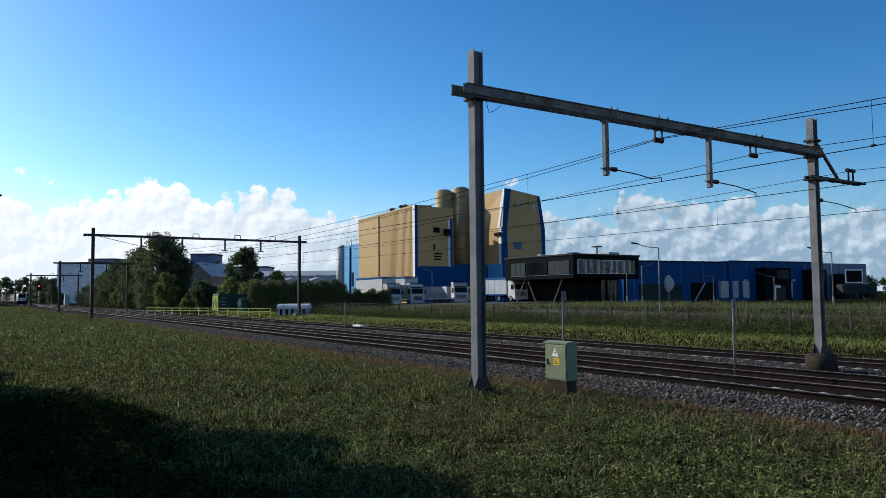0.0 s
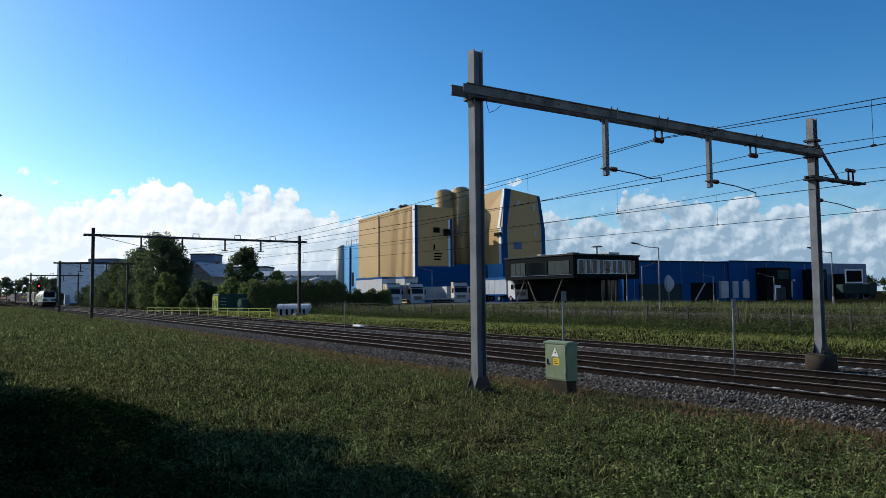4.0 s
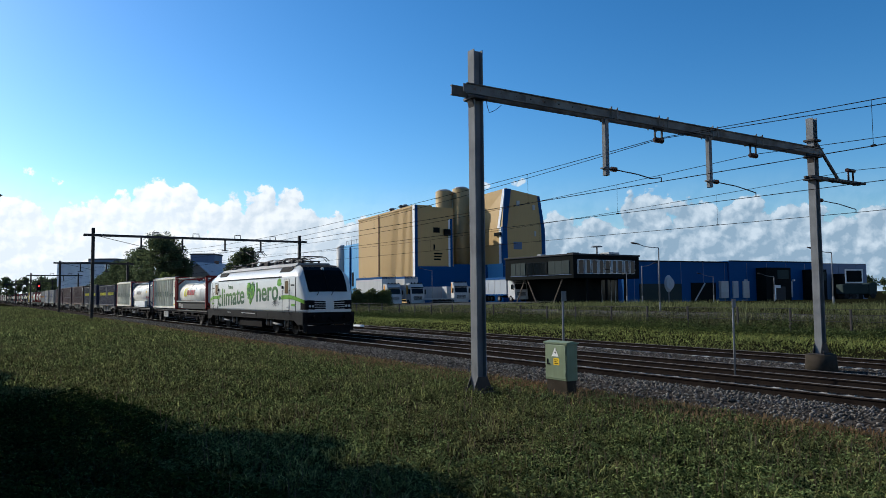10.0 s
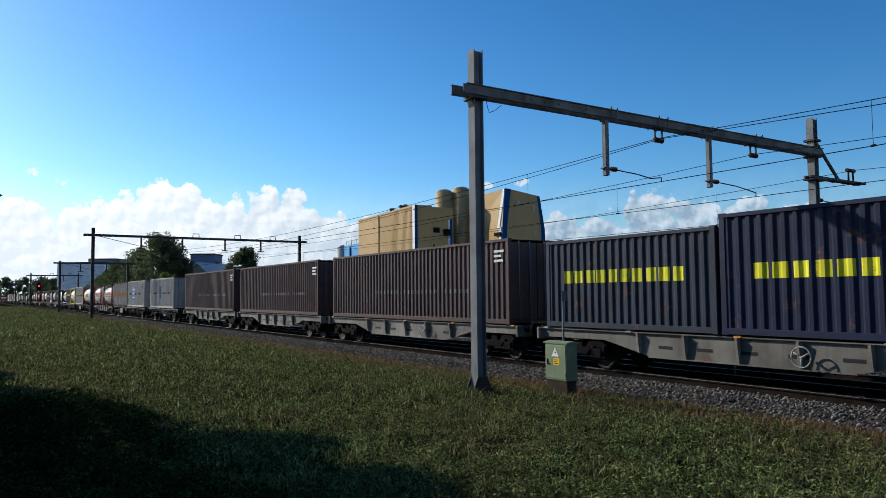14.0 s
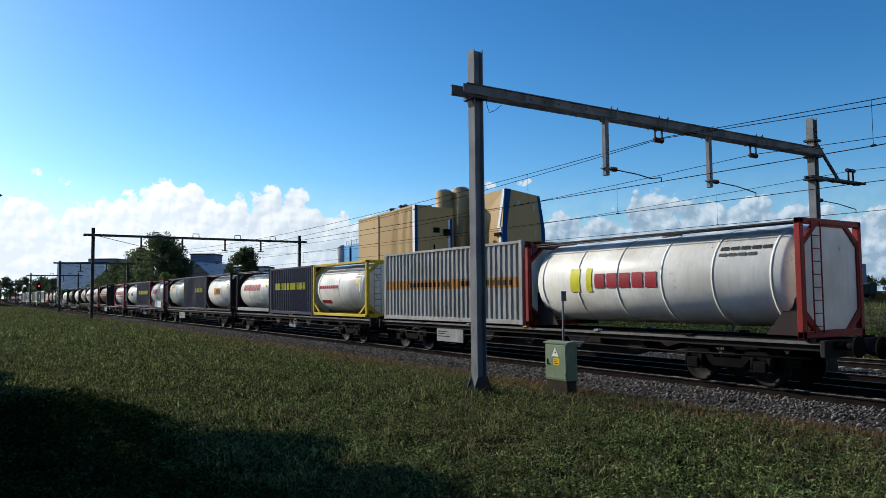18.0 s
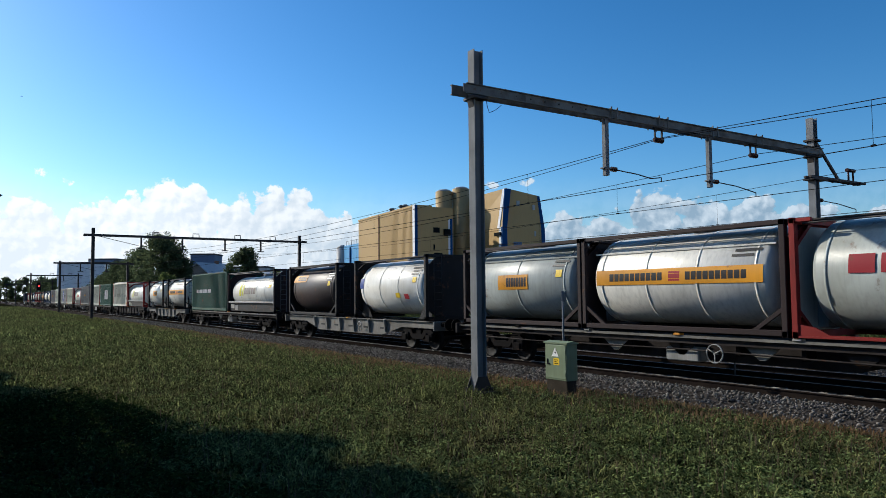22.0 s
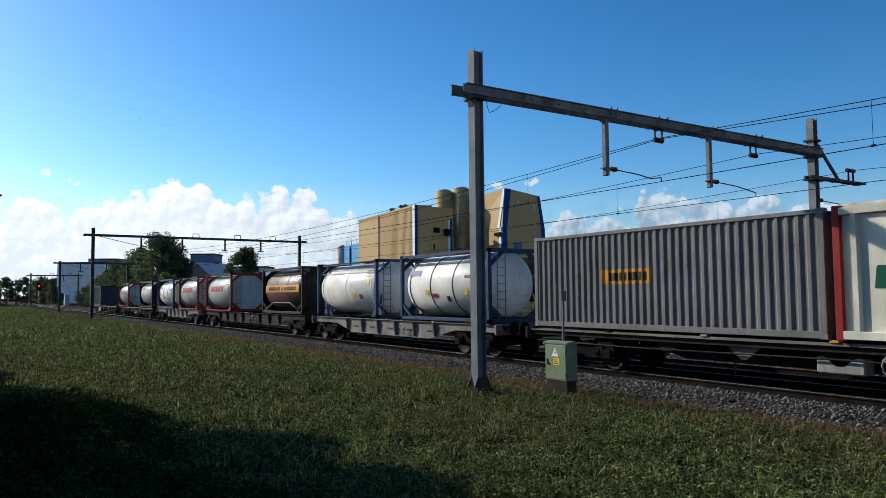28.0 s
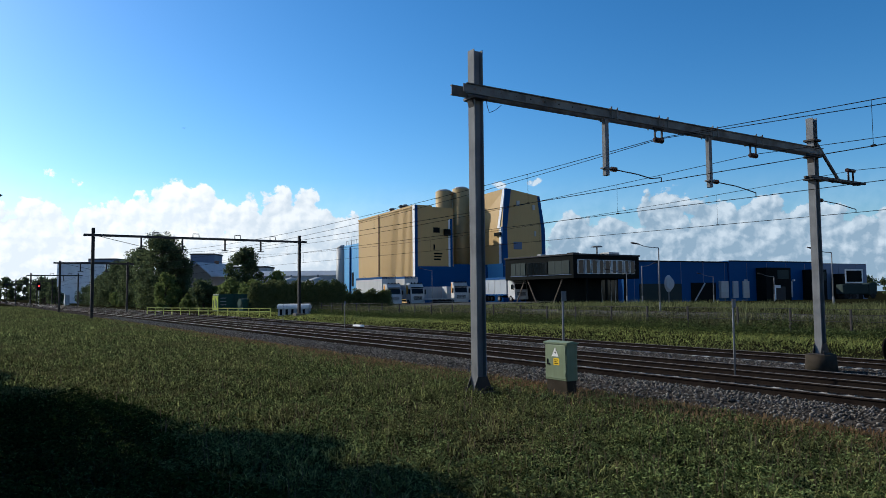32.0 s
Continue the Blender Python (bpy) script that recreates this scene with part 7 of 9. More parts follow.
tank(-645.0, -651.4, TANK_DARK, FRAME_BLACK, "dark brown tank container in a black frame with an orange sign", "frame", BERT_UP, bands=2, band_mat=TANK_DARK)
tank(-653.8, -663.2, TANK_STEEL, FRAME_MAROON, "long dirty silver tank container with dark maroon ends", "beam", [("patch", BELLY_BROWN, 1, 0.0, 1.0, 0.2, 0.6, "dried dirt along the belly")] + HUK_FADED, bands=6, r=1.05)
t_, L_, W_ = box(-663.6, -673.1, 2.74, GREEN, "dark green corrugated container with white bars", True)
mark_on(t_, L_, W_, 9, 0.14, 0.58, 1.30, 1.55, MARK_WHITE, "owner's name as white bars")
tank(-675.7, -682.1, TANK_STEEL, FRAME_BLACK, "shiny steel tank container with orange band and rails", "open", BAND, bands=4, r=1.17)
tank(-684.1, -690.6, TANK_STEEL, FRAME_BLACK, "shiny steel tank container with an orange sign", "open", BERT, bands=4, r=1.17)
tank(-693.1, -702.2, TANK_STEEL, FRAME_RED, "long silver tank container with red ends and faded bars", "beam", HUK_FADED, bands=6, r=1.05)
bulk_container(K * -712.2, K * -702.4, "cream ribbed bulk container with green bars and dark red ends")
t_, L_, W_ = box(-714.4, -723.3, 2.74, GREEN, "dark green corrugated container with two tall white bars", True)
mark_on(t_, L_, W_, 2, 0.42, 0.72, 0.80, 1.95, MARK_WHITE, "two tall white signs as bars", 0.10, (), 0.86)
mark_on(t_, L_, W_, 1, 0.02, 0.045, 0.4, 2.2, MARK_WHITE, "upright white strip", 0, (), 1.0)
bulk_container(K * -733.3, K * -723.7, "cream ribbed bulk container with green bars and red ends")
t_, L_, W_ = box(-734.9, -744.4, 2.74, MID_GREY, "mid-grey corrugated container with faint bars", True, None, "grey containers")
mark_on(t_, L_, W_, 5, 0.42, 0.55, 1.3, 1.5, MARK_ORANGE, "small orange bars")
tank(-744.6, -753.7, TANK_WHITE, FRAME_RED, "long white tank container with red ends", "beam", HUK, bands=6, r=1.05)
bulk_container(K * -764.9, K * -755.5, "cream ribbed bulk container with green bars and red ends")
t_, L_, W_ = box(-765.8, -775.3, 2.74, PALE, "pale corrugated container with a round blue sign", True, None, "pale containers")
round_sign(t_, L_, W_, -L_ * 0.05, 1.40, 0.95, MARK_BLUE)
mark_on(t_, L_, W_, 20, 0.12, 0.85, 1.30, 1.50, MARK_BLACK, "web address as dark bars", 0, (), 0.55)
bulk_container(K * -786.8, K * -777.2, "cream ribbed bulk container with green bars and red ends")
t_, L_, W_ = box(-787.0, -796.6, 2.74, MID_GREY, "mid-grey corrugated container with an orange sign", True, None, "grey containers", 0.24)
mark_on(t_, L_, W_, 1, 0.31, 0.50, 1.25, 1.65, MARK_ORANGE, "orange sign", 0, (), 1.0)
for k in range(8):
    part("marking", on_folds(Shape(), L_ - 0.3, 0.24, L_ * (-0.16 + 0.0188 * k), L_ * (-0.16 + 0.0188 * k + 0.014), 1.34, 1.56, -W_ / 2 + 0.021), MARK_BLACK, t_, "owner's name as dark bars", (0, 0, DECK))
SEA = [("bars", MARK_BLUE, 5, 0.06, 0.22, 1.75, 1.95, "owner's name as blue bars"), ("patch", YELLOW, 1, 0.30, 0.34, 1.0, 1.2, "yellow hazard label"), ("patch", MARK_RED, 1, 0.38, 0.45, 0.9, 1.05, "red hazard label"),
       ("patch", MARK_BLACK, 1, 0.55, 0.59, 0.75, 0.95, "round dark label"), ("patch", YELLOW, 1, 0.77, 0.81, 1.0, 1.2, "yellow hazard label"), ("bars", MARK_BLACK, 5, 0.77, 0.93, 1.6, 1.7, "small bars of print")]
tank(-799.1, -805.4, TANK_WHITE, FRAME_BLUE, "white tank container with dark bands in a blue frame", "frame", SEA, bands=4, band_mat=DARK_STEEL, plate_on=False)
tank(-807.6, -814.2, TANK_WHITE, FRAME_BLUE, "white tank container with dark end frames and labels", "open", HAZ, bands=3, r=1.16)
tank(-816.3, -822.8, TANK_BROWN, FRAME_BLACK, "rusty brown tank container with an orange band on a bent brace", "brace", BAND, bands=4, band_mat=TANK_BROWN)
tank(-829.4, -835.8, TANK_GREY, FRAME_RED, "pale grey tank container between bright red end frames with red bars", "low", HOY + [("patch", WHITE, 1, 0.72, 0.79, 1.85, 2.02, "white label"), ("patch", WHITE, 1, 0.81, 0.87, 1.88, 2.05, "white label"), ("patch", YELLOW, 1, 0.90, 0.95, 1.9, 2.1, "yellow label")], bands=2)
tank(-838.3, -844.5, TANK_GREY, FRAME_RED, "olive-grey tank container between red end frames with red bars", "low", HOY, bands=3)
tank(-846.6, -853.0, TANK_WHITE, FRAME_BLUE, "white tank container with dark bands in a blue frame", "frame", SEA, bands=4, band_mat=DARK_STEEL, plate_on=False)
tank(-855.7, -862.0, TANK_GREY, FRAME_BLACK, "grey-green tank container in a dark frame with an orange sign", "frame", BERT_UP + [("patch", MARK_RED, 1, 0.62, 0.70, 0.7, 0.9, "red hazard label"), ("patch", WHITE, 1, 0.72, 0.78, 0.7, 0.9, "white label"), ("patch", WHITE, 1, 0.03, 0.08, 0.45, 0.62, "white label")], bands=2)
tank(-868.7, -874.9, TANK_GREY, FRAME_RED, "pale grey tank container between red ends with red bars", "low", HOY + [("patch", YELLOW, 1, 0.80, 0.86, 1.95, 2.12, "yellow label"), ("patch", WHITE, 1, 0.88, 0.94, 1.95, 2.12, "white label")], bands=2)
box(-889.8, -896.0, 2.59, SLATE, "short weathered slate-blue corrugated container at the train's end", False, None, "blue containers", 0.24)
# ------------------------------------------------------------------ the factory
OCHRE = mat("ochre_cladding", rgb(0.46, 0.305, 0.125), rgb(0.41, 0.27, 0.11), 0.5, 0, 0.15, 8, 0.03, 0.4, streak=0.12)
BLUE_CLAD = mat("blue_cladding", rgb(0.007, 0.062, 0.185), rgb(0.006, 0.052, 0.16), 0.6, 0, 0.15, 8, 0.03, 0.4, streak=0.1, spec=0.05)
LIGHT_BLUE = mat("light_blue_cladding", rgb(0.10, 0.33, 0.60), rgb(0.085, 0.29, 0.53), 0.5, 0, 0.2, 8, 0.03, 0.4, streak=0.1)
CLAD_WHITE = mat("white_trim", rgb(0.70, 0.72, 0.74), rgb(0.6, 0.62, 0.64), 0.5, 0, 0.5, 10, 0.02)
SILO = mat("ochre_silo_metal", rgb(0.40, 0.29, 0.14), rgb(0.33, 0.24, 0.12), 0.4, 0.2, 0.3, 8, 0.03, 0.4, streak=0.2)
ANTHRACITE = mat("anthracite_cladding", rgb(0.009, 0.011, 0.011), rgb(0.006, 0.008, 0.008), 0.85, 0, 0.4, 12, 0.03, spec=0.04)
ROOF_DARK = mat("dark_roofing", rgb(0.05, 0.05, 0.052), rgb(0.035, 0.035, 0.036), 0.85, 0, 0.3, 8, 0.1)
WINDOW = glass("window_glass", rgb(0.006, 0.009, 0.011), 0.08)
WINDOW.node_tree.nodes["Principled BSDF"].inputs["Specular IOR Level"].default_value = 0.2
GREY_CLAD = mat("grey_cladding", rgb(0.34, 0.37, 0.40), rgb(0.28, 0.31, 0.34), 0.5, 0, 0.1, 6, 0.03, streak=0.15)
BLUE_GREY = mat("blue_grey_cladding", rgb(0.10, 0.15, 0.24), rgb(0.08, 0.12, 0.2), 0.5, 0, 0.1, 6, 0.03)
PALE_CLAD = mat("pale_cladding", rgb(0.40, 0.405, 0.40), rgb(0.33, 0.335, 0.33), 0.5, 0, 0.1, 6, 0.03, streak=0.1)
GREEN_GREY = mat("green_grey_panels", rgb(0.018, 0.032, 0.031), rgb(0.012, 0.024, 0.024), 0.7, 0, 0.3, 8, 0.03)
BRICK = mat("brown_brick", rgb(0.20, 0.11, 0.075), rgb(0.15, 0.085, 0.06), 0.85, 0, 0.6, 9, 0.2)
TILE = mat("brown_roof_tiles", rgb(0.14, 0.10, 0.085), rgb(0.10, 0.075, 0.06), 0.8, 0, 0.5, 6, 0.3)

FK = pose(-128.7, 77.2, 0, 0, 0, -6.5)     # the factory's corner and turn


def sheet(s, L, z0, z1, period, depth):
    return wavy(L, z0, z1, 0, 1, period, depth)


def factory():
    t = thing("factory_building", "tall ochre-clad factory with blue base, blue corner strips and silos", "factory", FK)
    g0 = 0.0
    # the long front block
    part("wall_block", Shape().box(-34, -0.06, 0.06, 9.0, g0, 20.6), OCHRE, t, "ochre metal-clad block")
    s = wavy(19.8, 1.0, 20.7, 0.0, -1, 0.62, 0.07)
    part("front_cladding", s, OCHRE, t, "ribbed ochre cladding", (-10.1, 0, 0))
    part("front_cladding", Shape().box(-34, -20.3, -0.02, 0.05, 1.0, 20.3), OCHRE, t, "plain ochre cladding")
    part("downpipe", Shape().box(-20.4, -20.1, -0.16, 0.0, 1, 20.9), BRICK, t)
    part("end_cladding", Shape().box(-0.06, 0.0, 0.5, 3.9, 8.0, 20.9), OCHRE, t)
    part("end_cladding", Shape().box(-0.06, 0.01, 3.9, 8.3, 8.0, 18.0), OCHRE, t)
    part("parapet", Shape().box(-34.1, 0.1, -0.1, 0.25, 20.55, 20.95), OCHRE, t)
    part("blue_base", Shape().box(-0.05, 0.06, 0.4, 28.0, g0, 8.1), BLUE_CLAD, t, "deep blue cladding at the base")
    part("corner_strip", Shape().box(-1.0, 0.1, -0.12, 0.0, 1, 20.9), CLAD_WHITE, t, "white corner strip")
    part("corner_strip", Shape().box(0.0, 0.12, -0.1, 0.55, 1, 20.9), BLUE_CLAD, t, "blue corner strip")
    part("corner_strip", Shape().box(0.0, 0.12, 7.75, 8.15, 8, 18.2), CLAD_WHITE, t)
    part("corner_strip", Shape().box(0.0, 0.14, 8.15, 8.7, 8, 18.2), BLUE_CLAD, t)
    part("upper_block", Shape().box(-34, -0.1, 0.1, 3.85, 20.5, 20.85), ROOF_DARK, t)
    for z, w in ((15.2, 1.5), (11.6, 0.35)):
        part("wall_vent", Shape().box(0.0, 0.06, 4.2, 4.2 + w, z, z + 1.1, 0.02), ANTHRACITE, t)
    for k in range(3):
        part("sign_bar", Shape().box(0.01, 0.06, 4.3, 6.3 - 0.2 * k, 10.6 - 0.6 * k, 10.95 - 0.6 * k), ANTHRACITE, t, "unreadable sign as dark bars")
    part("wall_box", Shape().box(0.0, 0.7, 6.6, 8.0, 14.6, 16.0, 0.05), ANTHRACITE, t)
    for x, y in ((-16, 1.5), (-9.6, 1.2), (-8.6, 1.6)):
        v = part("roof_vent", Shape().tube((x, y, 20.8), (x, y, 21.6), 0.5, n=12).tube((x, y, 21.6), (x, y, 22.0), 0.8, 0.4, n=12), STEEL_GALV, t, "round metal roof vent")
    # silos
    for x, y, h in ((-10.7, 12.2, 25.6), (-9.0, 15.7, 26.2)):
        s = part("silo", Shape().tube((x, y, 0), (x, y, h), 1.95, n=28), SILO, t, "tall round ochre silo")
        part("silo_cap", Shape().tube((x, y, h), (x, y, h + 0.5), 1.95, 1.2, n=28), PALE_CLAD, s)
        for k in range(5):
            zz = 12 + 3 * k
            part("silo_ring", Shape().tube((x, y, zz), (x, y, zz + 0.12), 1.985, n=28), SILO, s)
    part("filter_unit", Shape().box(-8.5, -7.3, 9.2, 10.2, 18, 20.5, 0.1), PALE_CLAD, t)
    # link block and the right-hand tower with slanting corner strips
    part("wall_block", Shape().box(-22, -0.08, 9.0, 17.6, g0, 8.6), BLUE_CLAD, t, "low blue block between the towers")
    tw = Shape()
    zb = 0.0
    low = [(-8.0, 17.4), (6.4, 17.4), (6.4, 28.0), (-8.0, 28.0)]
    mid = [(-8.0, 17.4), (6.4, 17.4), (6.4, 27.9), (-8.0, 27.9)]
    top = [(-8.0, 17.5), (6.2, 18.3), (5.9, 26.9), (-8.0, 26.9)]
    heights = (24.1, 24.6, 23.4, 23.4)
    rings = [[(x, y, 8.0) for x, y in low], [(x, y, 16.0) for x, y in mid], [(x, y, z) for (x, y), z in zip(top, heights)]]
    tw.loft(rings, True, False)
    part("tower", tw, OCHRE, t, "ochre tower with leaning sides")
    part("blue_base", Shape().box(-8, 6.45, 17.35, 28.0, g0, 8.05), BLUE_CLAD, t)
    # lighter blue over the same base: the sunlight is put into the colour
    part("base_side", Shape().box(-8, 6.3, 17.26, 17.35, g0, 8.6), LIGHT_BLUE, t, "blue cladding, painted lighter on its sunlit side")
    for w0, w1, mt in ((-1.5, -0.55, CLAD_WHITE), (-0.55, 0.0, BLUE_CLAD)):
        st_ = Shape()
        st_.loft([[(6.4 + w0 + 0.0, 17.30, 8.6), (6.4 + w1, 17.30, 8.6), (6.4 + w1, 17.45, 8.6), (6.4 + w0, 17.45, 8.6)],
                  [(6.4 + w0, 17.30, 16.3), (6.4 + w1, 17.30, 16.3), (6.4 + w1, 17.45, 16.3), (6.4 + w0, 17.45, 16.3)]], True, False)
        part("corner_strip", st_, mt, t)
    st_ = Shape().loft([[(6.46, 17.3, 8.1), (6.46, 18.6, 8.1), (6.3, 18.6, 8.1), (6.3, 17.3, 8.1)], [(6.46, 17.3, 16.0), (6.46, 18.4, 16.0), (6.3, 18.4, 16.0), (6.3, 17.3, 16.0)],
                        [(6.3, 18.1, 24.5), (6.3, 19.6, 24.5), (6.0, 19.6, 24.5), (6.0, 18.1, 24.5)]], True, False)
    part("corner_strip", st_, BLUE_CLAD, t, "slanting blue corner strip")
    st_ = Shape().loft([[(4.3, 17.28, 16.2), (5.2, 17.28, 16.2), (5.2, 17.4, 16.2), (4.3, 17.4, 16.2)], [(5.3, 18.1, 24.5), (6.1, 18.2, 24.5), (6.1, 18.35, 24.5), (5.3, 18.25, 24.5)]], True, False)
    part("corner_strip", st_, CLAD_WHITE, t, "slanting white strip")
    st_ = Shape().loft([[(6.5, 27.2, 8.1), (6.5, 28.1, 8.1), (6.3, 28.1, 8.1), (6.3, 27.2, 8.1)], [(6.5, 27.1, 16), (6.5, 28.0, 16), (6.3, 28.0, 16), (6.3, 27.1, 16)], [(6.0, 26.5, 23.3), (6.0, 27.1, 23.3), (5.8, 27.1, 23.3), (5.8, 26.5, 23.3)]], True, False)
    part("corner_strip", st_, BLUE_CLAD, t)
    for y, z, w in ((20.9, 20.9, 0.7), (24.9, 20.2, 0.6), (25.3, 14.5, 0.4), (20.0, 11.6, 2.0)):
        part("wall_vent", Shape().box(6.25, 6.55, y, y + w, z, z + (1.1 if w < 1 else 1.6), 0.02), BLUE_GREY if w > 1 else PALE_CLAD, t)
    part("wall_box", Shape().box(3.6, 6.0, 16.9, 17.3, 14.5, 15.2, 0.05), ANTHRACITE, t)
    # the light blue annex and its tall tank
    part("annex", Shape().box(-45.5, -34.2, 0.2, 10, g0, 15.2), LIGHT_BLUE, t, "light blue clad annex")
    for k in range(6):
        part("rail_post", Shape().tube((-44.8 + 2 * k, 0.5, 15.2), (-44.8 + 2 * k, 0.5, 16.3), 0.05, n=6), STEEL_GALV, t)
    part("roof_rail", Shape().path([(-45, 0.5, 16.3), (-34.6, 0.5, 16.3)], 0.05, 6), STEEL_GALV, t)
    part("annex_pipe", Shape().tube((-40.5, 0.0, 1), (-40.5, 0.0, 14.5), 0.2, n=8), BLUE_CLAD, t)
    part("annex_door", Shape().box(-39.5, -38.3, 0.1, 0.2, 4.5, 8.0), ANTHRACITE, t)
    tk = part("tank", Shape().tube((-48.0, 0.5, 0), (-48.0, 0.5, 14.8), 1.6, n=24), PALE_CLAD, t, "tall white round tank")
    part("tank_cap", Shape().tube((-48.0, 0.5, 14.8), (-48.0, 0.5, 15.6), 1.6, 0.4, n=24), PALE_CLAD, tk)
    for q in range(3):
        part("wall_lamp", Shape().path([(-28 + 9 * q, -0.1, 6.2), (-28.2 + 9 * q, -1.0, 6.7)], 0.06, 6), STEEL_GALV, t)
    return t


factory()


def office():
    t = thing("office_building", "dark flat-roofed office with an overhanging glazed upper storey on slanting struts", "office building")
    x0, x1, y0, y1 = -93.5, -77.5, 73.2, 87.0
    part("upper_storey", Shape().box(x0, x1, y0, y1, 4.35, 7.75, 0.04), ANTHRACITE, t, "dark boxy upper storey")
    part("roof", Shape().box(x0 - 0.15, x1 + 0.15, y0 - 0.15, y1 + 0.15, 7.75, 7.98, 0.03), ROOF_DARK, t)
    part("ground_storey", Shape().box(x0 + 1, x1 - 3.5, y0 + 3.5, y1 - 1, 0.2, 4.35), ANTHRACITE, t, "recessed dark ground storey")
    # long window towards the yard
    wf = part("window", Shape().box(x1, x1 + 0.05, y0 + 0.7, y1 - 1.0, 5.05, 7.1), CLAD_WHITE, t, "long glazed window band")
    n = 9
    for k in range(n):
        w = (y1 - 1.0 - y0 - 0.7) / n
        part("pane", Shape().box(x1 + 0.05, x1 + 0.08, y0 + 0.7 + k * w + 0.07, y0 + 0.7 + (k + 1) * w - 0.07, 5.12, 7.03), WINDOW, wf)
        part("blind", Shape().box(x1 + 0.085, x1 + 0.10, y0 + 0.7 + k * w + 0.12, y0 + 0.7 + k * w + 0.12 + w * (0.30 if k % 2 else 0.15), 5.15, 7.0), PALE_CLAD, wf)
    for a_, b_, m_ in ((1.6, 5.2, GREEN_GREY), (5.5, 10.4, ANTHRACITE), (10.6, 15.2, GREEN_GREY)):
        fr_ = part("window", Shape().box(x0 + a_, x0 + b_, y0 - 0.06, y0, 5.0, 7.0), m_, t, "window with green-grey panels")
        for k in range(3):
            w = (b_ - a_) / 3
            part("pane", Shape().box(x0 + a_ + k * w + 0.06, x0 + a_ + (k + 1) * w - 0.06, y0 - 0.09, y0 - 0.06, 5.08, 6.92), m_ if m_ is GREEN_GREY else WINDOW, fr_)
    part("sill", Shape().box(x0 + 1.5, x1 - 0.4, y0 - 0.10, y0, 4.90, 4.96), BLUE_GREY, t)
    STRUT = mat("rusty_strut_paint", rgb(0.12, 0.095, 0.075), rgb(0.08, 0.065, 0.05), 0.8)
    for xa, xb in ((-91.2, -89.0), (-86.2, -88.4), (-82.5, -80.3)):
        part("strut", Shape().beam((xa, y0 + 0.4, 0.6), (xb, y0 + 0.4, 4.35), 0.15, 0.15), STRUT, t, "slanting strut")
    for yy in (76, 80, 84):
        part("column", Shape().box(x1 - 0.5, x1 - 0.2, yy, yy + 0.3, 0.2, 4.35, 0.02), ANTHRACITE, t)
    part("glazed_entrance", Shape().box(x1 - 3.48, x1 - 3.42, y0 + 9, y1 - 1.3, 0.5, 4.2), WINDOW, t)
    for k in range(4):
        part("mullion", Shape().box(x1 - 3.42, x1 - 3.36, y0 + 9 + k, y0 + 9.1 + k, 0.5, 4.2), PALE_CLAD, t)
    for k, (xx, yy, w) in enumerate(((-84, 78, 1.4), (-82, 83, 2.2), (-90, 77, 1.0))):
        part("roof_unit", Shape().box(xx, xx + w, yy, yy + w, 7.98, 8.5, 0.05), PALE_CLAD if k else ANTHRACITE, t, "roof ventilation unit")
    part("roof_hood", Shape().tube((-81.0, 81.5, 7.98), (-81.0, 81.5, 9.3), 0.12, n=8).tube((-81.0, 81.5, 9.3), (-81.0, 81.5, 9.5), 0.9, 0.7, n=14), STEEL_GALV, t)
    return t


office()


